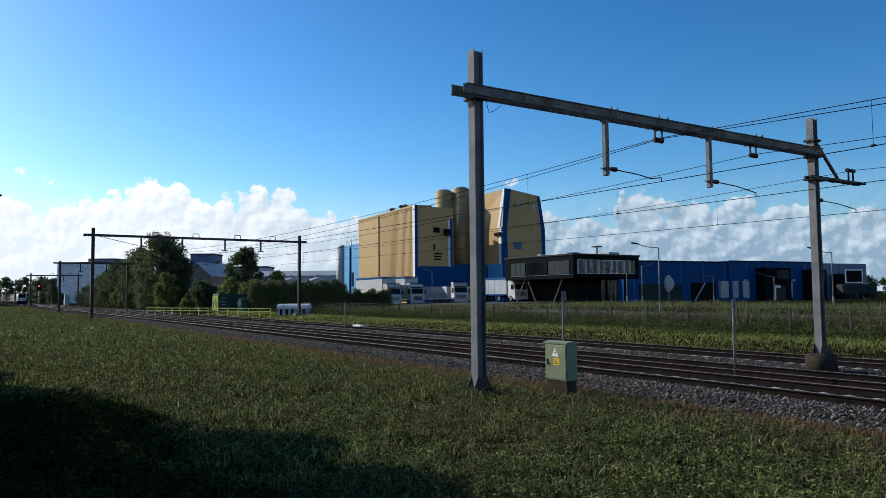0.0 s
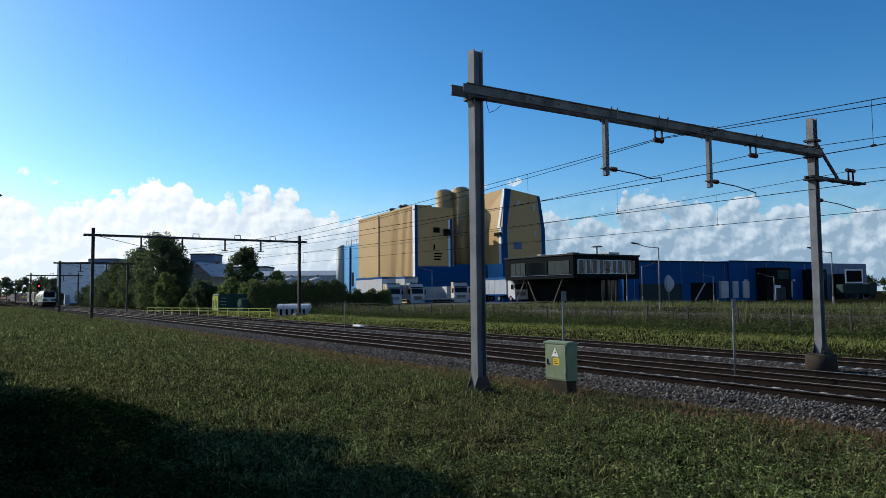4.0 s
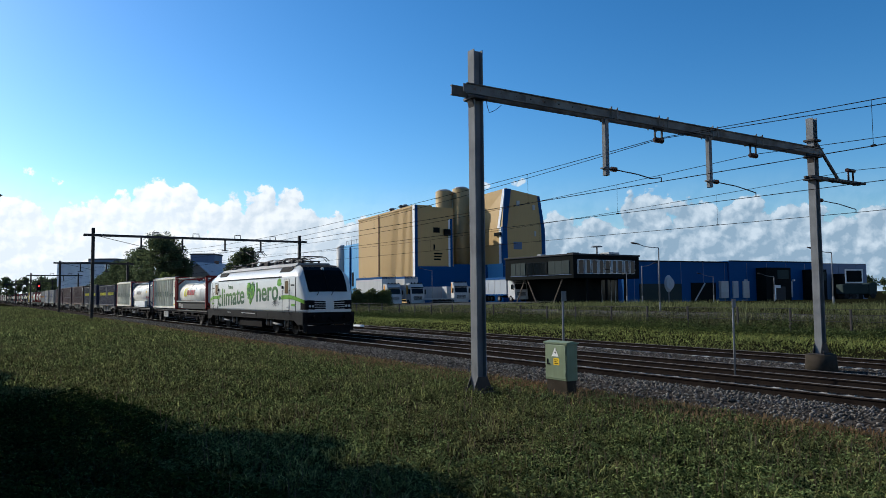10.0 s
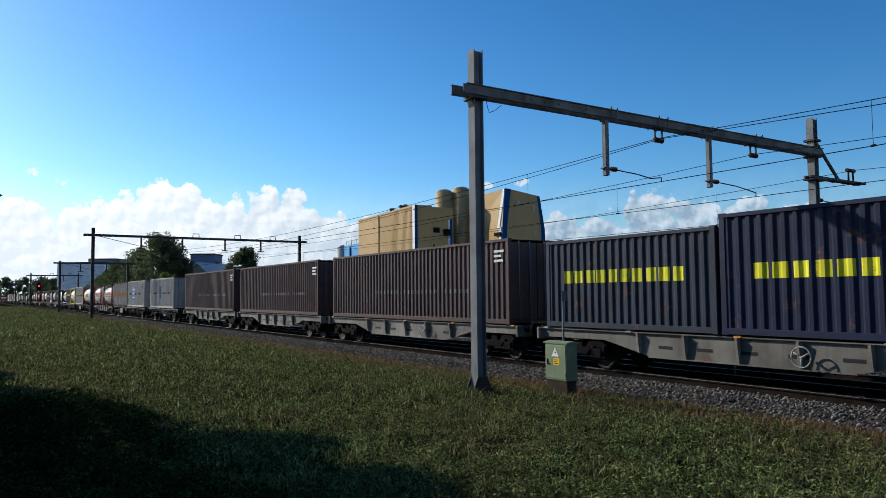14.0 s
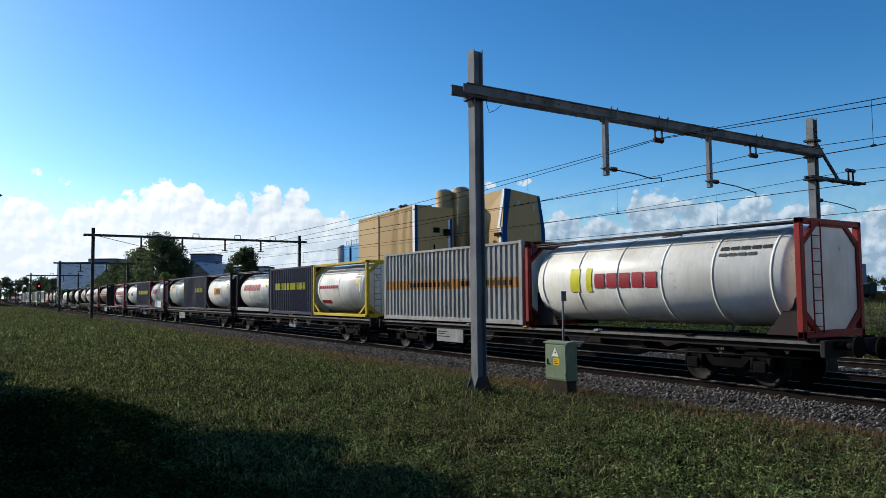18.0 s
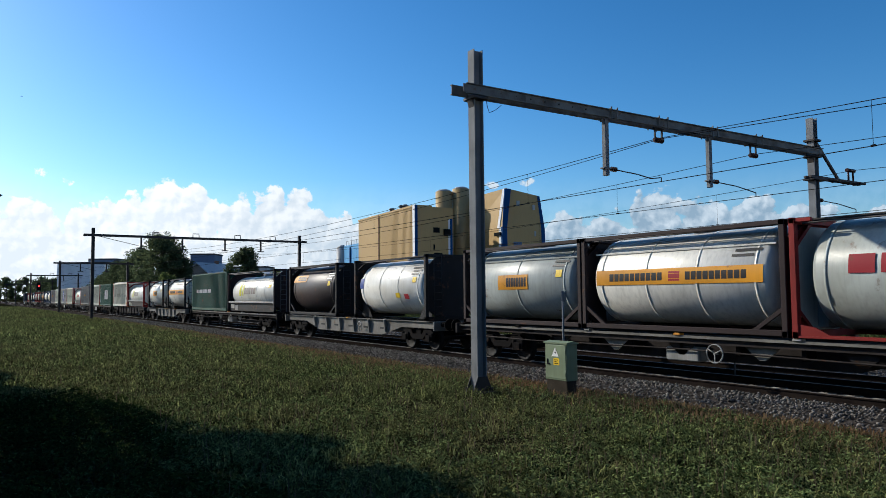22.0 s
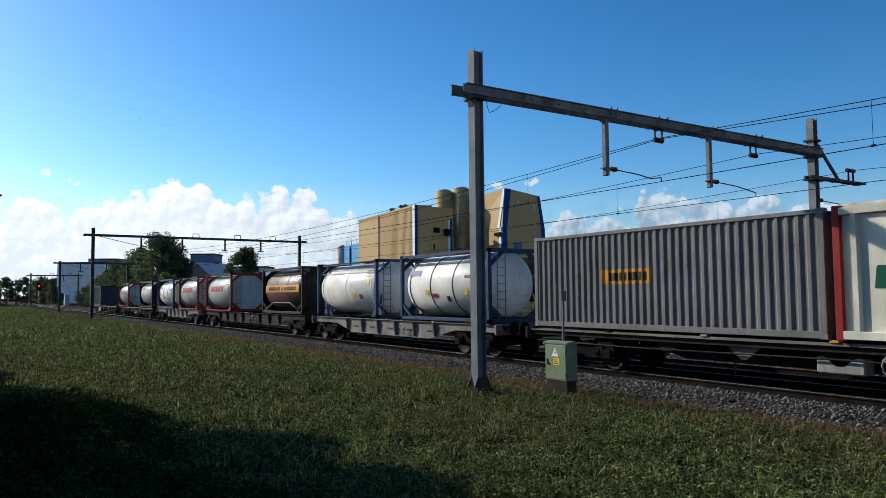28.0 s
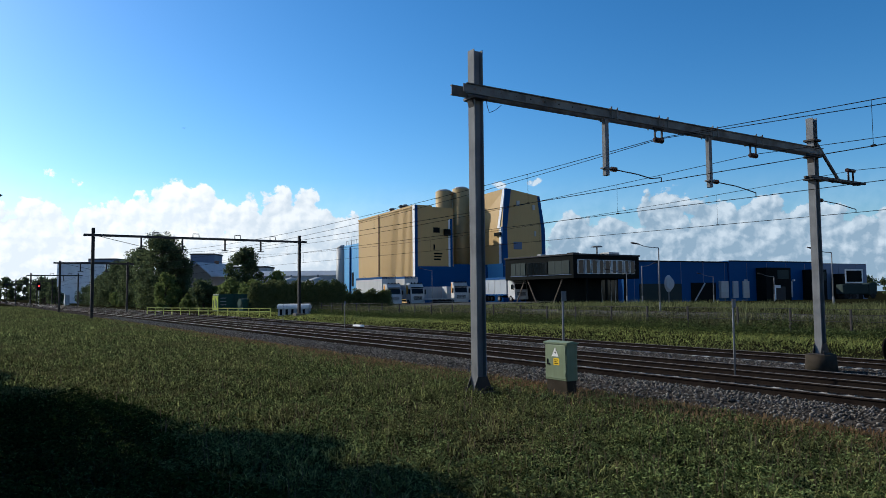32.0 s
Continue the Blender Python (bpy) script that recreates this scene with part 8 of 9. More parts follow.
def warehouse():
    d = Vector((8.3, 67.6, 0)).normalized()
    ang = math.degrees(math.atan2(d.y, d.x))
    t = thing("warehouse", "long low deep-blue warehouse with dock doors and a raised roof part", "warehouse", pose(-96.6, 108.0, 0, 0, 0, ang))
    # local x runs along the front, the front faces -y
    part("wall", Shape().box(-3, 46, 0, 30, 0.2, 8.35), BLUE_CLAD, t, "deep blue cladding")
    part("wall", Shape().box(24, 52, -0.4, 30, 0.2, 8.62), BLUE_CLAD, t, "taller deep blue part")
    part("wall", Shape().box(52, 69, 0, 30, 0.2, 8.3), BLUE_GREY, t, "blue-grey part")
    part("roof", Shape().box(-3.2, 69.3, 0.3, 30, 8.25, 8.45), ROOF_DARK, t)
    part("roof_edge", Shape().box(-3.1, 24, -0.12, 0.1, 8.2, 8.45), ANTHRACITE, t)
    part("roof_edge", Shape().box(24, 52.1, -0.52, -0.3, 8.5, 8.7), ANTHRACITE, t)
    for k in range(12):
        x = -1 + 6 * k
        part("panel_joint", Shape().box(x, x + 0.12, -0.06 if x < 24 or x > 52 else -0.46, 0.02, 0.2, 8.2), BLUE_GREY, t)
    part("side_panel", Shape().box(0.3, 11.0, -0.2, 0.0, 0.2, 3.9), GREEN_GREY, t, "grey-green panels")
    part("dock_opening", Shape().box(13.6, 20.4, -0.1, 0.02, 0.2, 4.1), ANTHRACITE, t, "dark dock opening")
    part("dock_strut", Shape().beam((14.2, -0.5, 0.5), (17.0, -0.5, 4.0), 0.2, 0.2), PALE_CLAD, t)
    for x, w, m_ in ((21.3, 2.2, PALE_CLAD), (24.7, 1.6, GREY_CLAD), (27.6, 1.9, PALE_CLAD), (34.0, 2.0, ANTHRACITE), (41, 1.8, GREY_CLAD), (47, 2.0, GREY_CLAD)):
        dr = part("dock_door", Shape().box(x, x + w, -0.62, -0.4 if x > 24 else 0.0, 0.9, 4.4, 0.03), m_, t, "dock door")
        for k in range(3):
            part("door_panel", Shape().box(x + 0.12, x + w - 0.12, -0.66, -0.62, 1.1 + 1.05 * k, 2.0 + 1.05 * k), m_, dr)
    for k in range(5):
        part("sign_bar", Shape().box(28.2, 29.3, -0.44, -0.40, 2.2 + 0.55 * k, 2.55 + 0.55 * k), PALE_CLAD, t)
    for x, w, h in ((31.7, 7.6, 7.2), (46.2, 4.6, 6.9), (56, 7, 6.0)):
        b = part("loading_porch", Shape().box(x, x + w, -3.0, -0.4, 0.2, h, 0.05), ANTHRACITE, t, "dark projecting porch")
        part("porch_window", Shape().box(x + w * 0.45, x + w * 0.9, -3.06, -3.0, h - 2.4, h - 0.5), GREEN_GREY, b)
        part("porch_door", Shape().box(x + w * 0.25, x + w * 0.75, -3.05, -3.0, 0.4, 3.2), ROOF_DARK, b)
    part("white_sign", Shape().box(33.8, 35.6, -3.3, -3.1, 2.9, 3.5), CLAD_WHITE, t)
    part("white_sign", Shape().box(33.8, 34.2, -3.3, -3.1, 0.5, 3.5), CLAD_WHITE, t)
    part("wall_lamp", Shape().tube((43, -0.5, 4.6), (43, -0.9, 4.6), 0.25, n=10), CLAD_WHITE, t)
    return t


warehouse()
dish = thing("satellite_dish", "pale round dish on a short mast in the yard", "dish", Matrix.Translation((-73.6, 88.4, 0)))
rr_ = []
for q in range(5):
    rr_.append([(0.9 - 0.12 * q * q * 0.2, 0.95 * q / 4 * math.cos(a_), 3.5 + 1.3 * q / 4 * math.sin(a_)) for a_ in np.linspace(0, 2 * math.pi, 25)[:-1]] if q else [(0.9, 0.02 * math.cos(a_), 3.5 + 0.02 * math.sin(a_)) for a_ in np.linspace(0, 2 * math.pi, 25)[:-1]])
part("reflector", Shape().loft(rr_, False).tube((0.86, 0, 3.5), (0.80, 0, 3.5), 0.9, n=24), GREY_CLAD, dish, "pale round reflector")
part("mast", Shape().tube((0.5, 0, 0.6), (0.5, 0, 3.7), 0.12, n=8), STEEL_GALV, dish)


# ------------------------------------------------------------------ vehicles in the yard
TRUCK_WHITE = mat("truck_white_paint", rgb(0.50, 0.50, 0.49), rgb(0.42, 0.42, 0.41), 0.35, 0, 0.6, 15, 0.02, 0.4, streak=0.12)
TYRE = mat("tyre_rubber", rgb(0.02, 0.02, 0.02), None, 0.9)
HUB = mat("wheel_hub", rgb(0.3, 0.3, 0.3), None, 0.4, 0.6)
tyre_m = Shape().tube((0, -0.16, 0), (0, 0.16, 0), 0.5, n=20).mesh("tyre", [TYRE])
hub_m = Shape().tube((0, -0.17, 0), (0, 0.17, 0), 0.28, n=14).mesh("hub", [HUB])


def truck(x, y, z, turn, trailer, label, accent=None, box_mat=None, top=4.0):
    """A cab-over lorry that faces its own +x, with or without a box behind."""
    t = thing("lorry", label, "lorry", pose(x, y, z, 0, 0, turn), "parked lorries")
    cab = part("cab", Shape().prism([(-2.2, 0.7), (0.0, 0.7), (0.05, 1.2), (-0.05, 2.0), (-0.35, 3.05), (-0.8, 3.7), (-2.2, 3.8)], "y", -1.22, 1.22), TRUCK_WHITE, t, "white sleeper cab")
    part("windscreen", Shape().prism([(-0.04, 2.0), (0.0, 2.0), (-0.25, 2.85), (-0.30, 2.85)], "y", -1.05, 1.05), WINDOW, cab, "dark windscreen")
    part("sun_visor", Shape().box(-0.4, -0.05, -1.1, 1.1, 2.98, 3.12, 0.03), ANTHRACITE, cab)
    part("lamp_bar", Shape().tube((-0.55, -1.1, 3.72), (-0.55, 1.1, 3.72), 0.04, n=6), ANTHRACITE, cab, "dark roof bar")
    for k in range(4):
        part("roof_lamp", Shape().tube((-0.62, -0.9 + 0.6 * k, 3.82), (-0.48, -0.9 + 0.6 * k, 3.82), 0.12, n=10), ANTHRACITE, cab)
    part("badge_strip", Shape().prism([(-0.03, 1.87), (0.03, 1.87), (0.0, 1.98), (-0.05, 1.98)], "y", -0.95, 0.95), PALE_CLAD, cab)
    part("grille", Shape().box(0.02, 0.09, -0.8, 0.8, 1.0, 1.55, 0.03), ANTHRACITE, cab, "dark grille")
    for k in range(3):
        part("grille_bar", Shape().box(0.09, 0.12, -0.8, 0.8, 1.08 + 0.16 * k, 1.14 + 0.16 * k), TRUCK_WHITE, cab)
    part("bumper", Shape().box(-0.5, 0.14, -1.25, 1.25, 0.35, 0.85, 0.06), TRUCK_WHITE, cab)
    for sy in (-1, 1):
        part("headlamp", Shape().box(0.08, 0.16, min(sy * 0.8, sy * 1.15), max(sy * 0.8, sy * 1.15), 0.62, 0.82, 0.02), glass("lorry_lamp", rgb(0.4, 0.4, 0.4), 0.1), cab)
        part("side_window", Shape().box(-1.2, -0.45, min(sy * 1.22, sy * 1.235), max(sy * 1.22, sy * 1.235), 2.0, 2.8), WINDOW, cab)
        part("mirror", Shape().box(-0.2, -0.05, min(sy * 1.35, sy * 1.55), max(sy * 1.35, sy * 1.55), 1.9, 2.7, 0.03), ANTHRACITE, cab)
    if accent:
        part("stripe", Shape().prism([(-2.0, 1.9), (-1.35, 1.9), (-1.35, 3.4), (-2.0, 3.6)], "y", -1.235, -1.222), accent, cab, "upright orange side stripe")
    part("chassis", Shape().box(-6.2, -1.8, -0.45, 0.45, 0.65, 0.95), ANTHRACITE, t)
    ax = [-1.3, -5.2]
    if trailer:
        part("box_body", Shape().box(-15.6, -2.6, -1.27, 1.27, 1.2, top, 0.05), box_mat or TRUCK_WHITE, t, "white box trailer")
        part("trailer_rail", Shape().box(-15.5, -2.7, -1.29, 1.29, 1.1, 1.25), BLUE_CLAD, t)
        part("top_rail", Shape().box(-15.6, -2.6, -1.285, 1.285, top - 0.34, top + 0.04), BLUE_CLAD, t)
        ax += [-11.5, -12.8, -14.1]
        for k in range(6):
            part("side_post", Shape().box(-4.6 - 2.1 * k, -4.54 - 2.1 * k, -1.285, -1.27, 1.25, top - 0.34), PALE_CLAD, t)
    for a_ in ax:
        for sy in (-1, 1):
            w = part("wheel", tyre_m, None, t, "", (a_, sy * 1.08, 0.5))
            part("hub", hub_m, None, w)
    return t


truck(-106.4, 59.8, 0.3, -6.5, True, "white lorry with an orange side stripe and box trailer", MARK_ORANGE, None, 4.95)
truck(-105.6, 63.8, 0.35, -6.5, True, "white lorry with an orange side stripe and box trailer", MARK_ORANGE, None, 4.95)
truck(-101.6, 70.0, 0.5, -20, False, "white lorry cab parked beside the factory", MARK_ORANGE)
# a white trailer in grey: the factory's shade is put into its colour
truck(-91.9, 75.2, 0.9, -8, True, "white lorry with a long box trailer, greyed for the factory's shade", None, GREY_CLAD)
for x, y, L, m_ in ((-112.5, 70.5, 7.5, PALE_CLAD), (-109.5, 75.0, 6.0, TRUCK_WHITE)):
    b = thing("swap_body", "pale box body standing in the yard", "swap body", pose(x, y, 0.3, 0, 0, 80), "swap bodies")
    part("box_body", Shape().box(-L / 2, L / 2, -1.25, 1.25, 0.9, 3.3, 0.05), m_, b)
    for sx in (-1, 1):
        for sy in (-1, 1):
            part("leg", Shape().box(sx * (L / 2 - 0.8) - 0.06, sx * (L / 2 - 0.8) + 0.06, sy * 1.1 - 0.06, sy * 1.1 + 0.06, 0, 0.9), ANTHRACITE, b)
    for k in range(4):
        part("side_post", Shape().box(-L / 2 + 0.8 + k * (L - 1.6) / 3, -L / 2 + 0.88 + k * (L - 1.6) / 3, -1.28, -1.25, 0.95, 3.25), GREY_CLAD, b)
fl = thing("flat_trailer", "low flat trailer with a white deck edge", "trailer", pose(-103.5, 68.0, 0.4, 0, 0, 80))
part("deck", Shape().box(-3.5, 3.5, -1.2, 1.2, 0.95, 1.15, 0.02), TRUCK_WHITE, fl)
for a_ in (-1.5, 0, 1.5):
    for sy in (-1, 1):
        part("wheel", tyre_m, None, fl, "", (a_, sy * 1.05, 0.5))
part("side_bar", Shape().box(-3.4, 3.4, -1.24, -1.2, 0.5, 0.6), STEEL_GALV, fl)
# vehicle and screen near the warehouse's end
tr_ = thing("tipper_lorry", "dark lorry with a pale framed box behind the bank", "lorry", pose(-79.5, 152.5, 0.6, 0, 0, 60), "parked lorries")
part("frame_panel", Shape().box(-1.9, 1.9, -1.3, -1.2, 3.1, 6.0, 0.05), CLAD_WHITE, tr_, "pale framed board")
part("panel", Shape().box(-1.6, 1.6, -1.36, -1.3, 3.4, 5.7), ANTHRACITE, tr_)
part("body", Shape().box(-2.4, 3.0, -1.2, 1.2, 0.9, 2.9, 0.1), GREEN_GREY, tr_)
part("cab", Shape().box(3.0, 5.0, -1.2, 1.2, 0.6, 3.2, 0.25), GREEN_GREY, tr_)
for a_ in (-1.6, 0, 4):
    for sy in (-1, 1):
        part("wheel", tyre_m, None, tr_, "", (a_, sy * 1.05, 0.5))
for k, (x, y) in enumerate(((-76, 166), (-74, 172))):
    c = thing("car", "small parked car half hidden behind the bank", "car", pose(x, y, 0.75, 0, 0, 80 + 8 * k), "parked cars")
    part("body", Shape().prism([(-2.1, 0.35), (2.1, 0.35), (2.15, 0.75), (1.3, 0.9), (0.6, 1.42), (-1.2, 1.45), (-2.0, 0.95)], "y", -0.85, 0.85), (ANTHRACITE, GREY_CLAD)[k], c)
    part("window_band", Shape().prism([(1.15, 0.92), (0.55, 1.36), (-1.15, 1.38), (-1.75, 0.95)], "y", -0.86, 0.86), WINDOW, c)
    for a_ in (-1.3, 1.3):
        for sy in (-1, 1):
            o = part("wheel", tyre_m, None, c, "", (a_, sy * 0.75, 0.32))
            o.scale = (0.64, 0.64, 0.64)
yd = Shape()
yd.quad((-135, 55, 0.40), (-88, 55, 0.40), (-80, 72, 1.0), (-135, 84, 0.45))
tagged(new("yard_pavement", yd.mesh("yard_pavement", [ASPHALT])), "grey asphalt yard before the factory", "pavement", kind="structure")


# ------------------------------------------------------------------ plants
def leaf_cloud(name, centers, radii, per, size, material, rng, flat=1.0):
    """Many small leaves set in clumps; each leaf is a bent pair of triangles."""
    c = np.repeat(np.asarray(centers, float), per, 0)
    r = np.repeat(np.asarray(radii, float), per)
    n = len(c)
    d = rng.standard_normal((n, 3))
    d /= np.linalg.norm(d, axis=1)[:, None]
    rad = r * rng.uniform(0.35, 1.05, n) ** 0.6
    p = c + d * rad[:, None] * np.array([1, 1, flat])
    u = rng.standard_normal((n, 3))
    u /= np.linalg.norm(u, axis=1)[:, None]
    w = np.cross(u, d)
    w /= np.linalg.norm(w, axis=1)[:, None] + 1e-6
    s = size * rng.uniform(0.6, 1.4, n)[:, None]
    v = np.stack([p - u * s, p + w * s * 0.55, p + u * s, p - w * s * 0.55], 1)
    t = np.array([(0, 1, 2), (0, 2, 3)])
    f = (t[None] + 4 * np.arange(n)[:, None, None]).reshape(-1, 3)
    return soup(name, v.reshape(-1, 3), f, material)


def tree(x, y, z, h, r, seed, label, leaf=LEAF, low=0.25, clumps=55, per=70, size=0.22, group="trees", stretch=1.0):
    g = np.random.default_rng(seed)
    t = thing("tree", label, "tree", Matrix.Translation((x, y, z)), group)
    tr = Shape()
    tr.tube((0, 0, -0.3), (0.1, 0, h * 0.35), r * 0.075 + 0.08, r * 0.055 + 0.05, n=9)
    tr.tube((0.1, 0, h * 0.35), (0, 0.1, h * 0.8), r * 0.055 + 0.05, 0.05, n=8)
    part("trunk", tr, BARK, t)
    cs, rs = [], []
    for k in range(clumps):
        a_ = g.uniform(0, 6.28)
        f = g.uniform(0, 1)
        zz = h * (low + (0.97 - low) * f)
        prof = math.sqrt(max(1 - (1.7 * (f - 0.42)) ** 2, 0.02))
        rad = r * prof * math.sqrt(g.uniform(0.05, 1)) * 0.92
        cs.append((rad * math.cos(a_), rad * math.sin(a_) * stretch, zz))
        rs.append(r * g.uniform(0.16, 0.34))
        if k % 6 == 0:
            lb = Shape().tube((0.05, 0.05, zz * 0.6), cs[-1], 0.09, 0.03, n=6)
            part("limb", lb, BARK, t)
    part("crown", leaf_cloud("crown", cs, rs, per, size, leaf, g), None, t, "dense crown of small leaves")
    return t


for k, (x, y, h, r, lf, lab) in enumerate((
        (-160.0, 33.8, 14.9, 6.2, LEAF_DARK, "large dark broad-crowned tree beside the tracks"), (-185.6, 34.4, 13.4, 5.6, LEAF_DARK, "tall dark tree in a clump beside the tracks"),
        (-154.3, 35.0, 12.0, 4.0, LEAF_DARK, "tall dark tree in a clump beside the tracks"), (-213.7, 34.6, 11.6, 5.6, LEAF_DARK, "round dark tree in a clump beside the tracks"),
        (-233.6, 34.6, 9.6, 5.2, LEAF_DARK, "round dark tree in a clump beside the tracks"), (-258.0, 34.6, 7.0, 4.6, LEAF_DARK, "low dark tree at the edge of the clump"),
        (-280.0, 34.4, 5.6, 4.0, LEAF_DARK, "low dark shrub at the edge of the clump"), (-174.0, 33.6, 6.4, 3.4, LEAF, "bushy green shrub below the trees"),
        (-151.6, 33.6, 5.4, 2.8, LEAF, "bushy green shrub below the trees"), (-202.0, 33.4, 5.0, 3.4, LEAF, "bushy green shrub below the trees"),
        (-147.0, 31.8, 7.0, 2.2, LEAF, "pointed pale young tree before the large one"),
        (-129.6, 32.0, 2.4, 1.6, LEAF, "leafy green shrub behind the railing"), (-128.2, 34.0, 2.0, 1.5, LEAF, "leafy green shrub behind the railing"),
        (-125.5, 36.6, 4.4, 2.2, LEAF, "leafy green shrub behind the railing"), (-126.5, 33.6, 5.2, 2.4, LEAF_DARK, "dark bush before the house"), (-122.0, 44.8, 6.4, 2.2, LEAF, "pale loose bush beside the single tree"), (-121.0, 36.5, 4.6, 2.6, LEAF, "leafy green shrub behind the railing"),
        (-116.0, 38.8, 4.4, 2.6, LEAF, "low green shrub beside the hedge"), (-110.5, 40.5, 4.5, 2.6, LEAF_HEDGE, "low green shrub beside the hedge"))):
    tree(x, y, 0, h, r, 11 + k, lab, lf, 0.04, 150 if h > 8 else 60, 100 if h > 8 else 75, 0.24 if h > 8 else 0.2)
tree(-124.4, 39.9, 0, 10.5, 3.3, 44, "single dark tree with a dense tapering crown", LEAF_DARK, 0.10, 130, 90, 0.2)
for k, (x, y, h, r) in enumerate(((-372, 28.5, 9.5, 5), (-384, 33, 11, 6), (-398, 30, 12, 6), (-376, 2.5, 11, 6), (-402, 38, 12, 6), (-420, 31, 12, 7), (-330, 29.0, 7, 3.6))):
    tree(x, y, 0, h, r, 30 + k, "distant dark tree at the end of the line", LEAF_DARK, 0.05, 40, 50, 0.4, "far trees")
for k in range(9):
    tree(-935 - 6 * (k % 3), 24 + 9.0 * k, 0, 22 + 3 * (k % 2), 9, 60 + k, "distant dark tree at the end of the line", LEAF_DARK, 0.05, 40, 40, 1.0, "far trees")
for k, (x, y, h, r) in enumerate(((-118, 232, 7, 6), (-112, 245, 6.5, 6), (-108, 262, 7, 7))):
    tree(x, y, 0.6, h, r, 50 + k, "distant dark tree behind the warehouse", LEAF_DARK, 0.05, 40, 50, 0.45, "far trees")

# clipped hedge of upright conifers along the yard
g = np.random.default_rng(77)
cs, rs = [], []
for k in range(34):
    f = k / 33
    cs.append((0.6 * math.sin(k * 2.4) * (1 - 0.5 * f), 0.6 * math.cos(k * 2.4) * (1 - 0.5 * f), 0.2 + 3.5 * f))
    rs.append(0.62 * (1 - 0.35 * f))
hedge_mesh = leaf_cloud("foliage", cs, rs, 60, 0.13, LEAF_HEDGE, g, 1.3)
hedge_stem = Shape().tube((0, 0, -0.2), (0, 0, 2.5), 0.07, 0.03, n=6).mesh("stem", [BARK])
for k in range(26):
    f = k / 25
    p = Vector((-102.9, 34.5, 0)).lerp(Vector((-92.6, 43.7, 0)), f)
    hp = thing("hedge_plant", "upright dark conifer in a hedge along the yard", "hedge plant", pose(p.x, p.y, -0.05 + 0.1 * f, 0, 0, 47 * k) @ Matrix.Diagonal((1, 1, 1.0 + 0.08 * math.sin(k * 1.7), 1)), "hedge plants")
    part("foliage", hedge_mesh, None, hp)
    part("stem", hedge_stem, None, hp)
for k in range(9):
    f = k / 8
    p = Vector((-93.2, 44.6, 0)).lerp(Vector((-91.4, 50.0, 0)), f)
    hp = thing("hedge_plant", "small conifer before the parked lorries", "hedge plant", pose(p.x, p.y, 0.05, 0, 0, 31 * k) @ Matrix.Diagonal((1.1, 1.1, 0.66 - 0.10 * math.sin(k * 2.3), 1)), "hedge plants")
    part("foliage", hedge_mesh, None, hp)
    part("stem", hedge_stem, None, hp)
# unseen shrubs: some shade the near grass, the rest are added to block skylight
for k, (x, y, h, r) in enumerate(((-26.6, -3.0, 3.7, 1.8), (-23.6, -2.6, 4.4, 2.0), (-20.4, -2.2, 6.6, 2.3), (-17, -2.0, 6.6, 2.3), (-13.8, -2.1, 6.0, 2.2), (-10.8, -2.3, 5.4, 2.0), (-7.8, -2.6, 4.6, 1.9), (-30.6, -3.6, 4.9, 1.9), (-16, -4.5, 5, 2.4), (-21, -4.8, 5, 2.4), (-11, -5, 5, 2.4), (-5.2, -3.0, 4.4, 2.0), (-2.2, -3.4, 5.0, 2.2), (1.2, -3.8, 5.4, 2.4), (4.5, -3.6, 5.4, 2.4), (8.0, -3.2, 5.4, 2.4))):
    tree(x, y, 0, h, r, 70 + k, "unseen bushy shrub that shades the meadow's edge", LEAF_DARK, 0.02, 44, 34, 0.26, "meadow shrubs")

# a row of unseen trees, added behind the viewpoint to block skylight
back = tree(-30, -19, 0, 9.5, 4.2, 91, "unseen leafy tree added behind the meadow to block skylight", LEAF_DARK, 0.05, 44, 34, 0.5, "meadow trees")
for k in range(1, 13):
    copy_thing(back, pose(-30 + 6.2 * k, -19 - 2.5 * (k % 3), 0, 0, 0, 67 * k))

# ------------------------------------------------------------------ beside the far tracks
SHED_W = mat("shed_white_metal", rgb(0.62, 0.62, 0.60), rgb(0.5, 0.5, 0.48), 0.6, 0.0, 1, 15, 0.05, streak=0.3)
sh = thing("trackside_shed", "small metal shed with a white rounded roof", "shed", pose(-84.5, 33.4, 0, 0, 0, 57) @ Matrix.Diagonal((1.15, 1.15, 1.15, 1)))
part("wall", Shape().box(-1.6, 1.6, -0.7, 0.7, -0.3, 0.55), GREY_CLAD, sh)
arc = [(0.8 * math.cos(a_), 0.55 + 0.5 * math.sin(a_)) for a_ in np.linspace(0, math.pi, 9)]
part("roof", Shape().prism(arc, "x", -1.7, 1.7), SHED_W, sh, "rounded metal roof")
for k in range(5):
    part("vent_slat", Shape().box(-1.4 + 0.6 * k, -1.15 + 0.6 * k, -0.73, -0.70, -0.15, 0.48), ANTHRACITE, sh)
part("door", Shape().box(1.6, 1.64, -0.5, 0.4, -0.1, 0.55), GREY_CLAD, sh)
RAILING = mat("yellow_green_railing", rgb(0.42, 0.46, 0.10), rgb(0.3, 0.34, 0.08), 0.5)
rl = thing("guard_railing", "low pale yellow-green guard railing beside the tracks", "railing")
pa, pb = Vector((-111.4, 21.6, 0)), Vector((-85.1, 30.6, 0))
for k in range(14):
    p = pa.lerp(pb, k / 13)
    part("post", Shape().box(-0.05, 0.05, -0.05, 0.05, -0.3, 0.72), RAILING, rl, "", tuple(p))
for z in (0.30, 0.66):
    part("rail", Shape().beam(pa + Vector((0, 0, z)), pb + Vector((0, 0, z)), 0.06, 0.10), RAILING, rl)
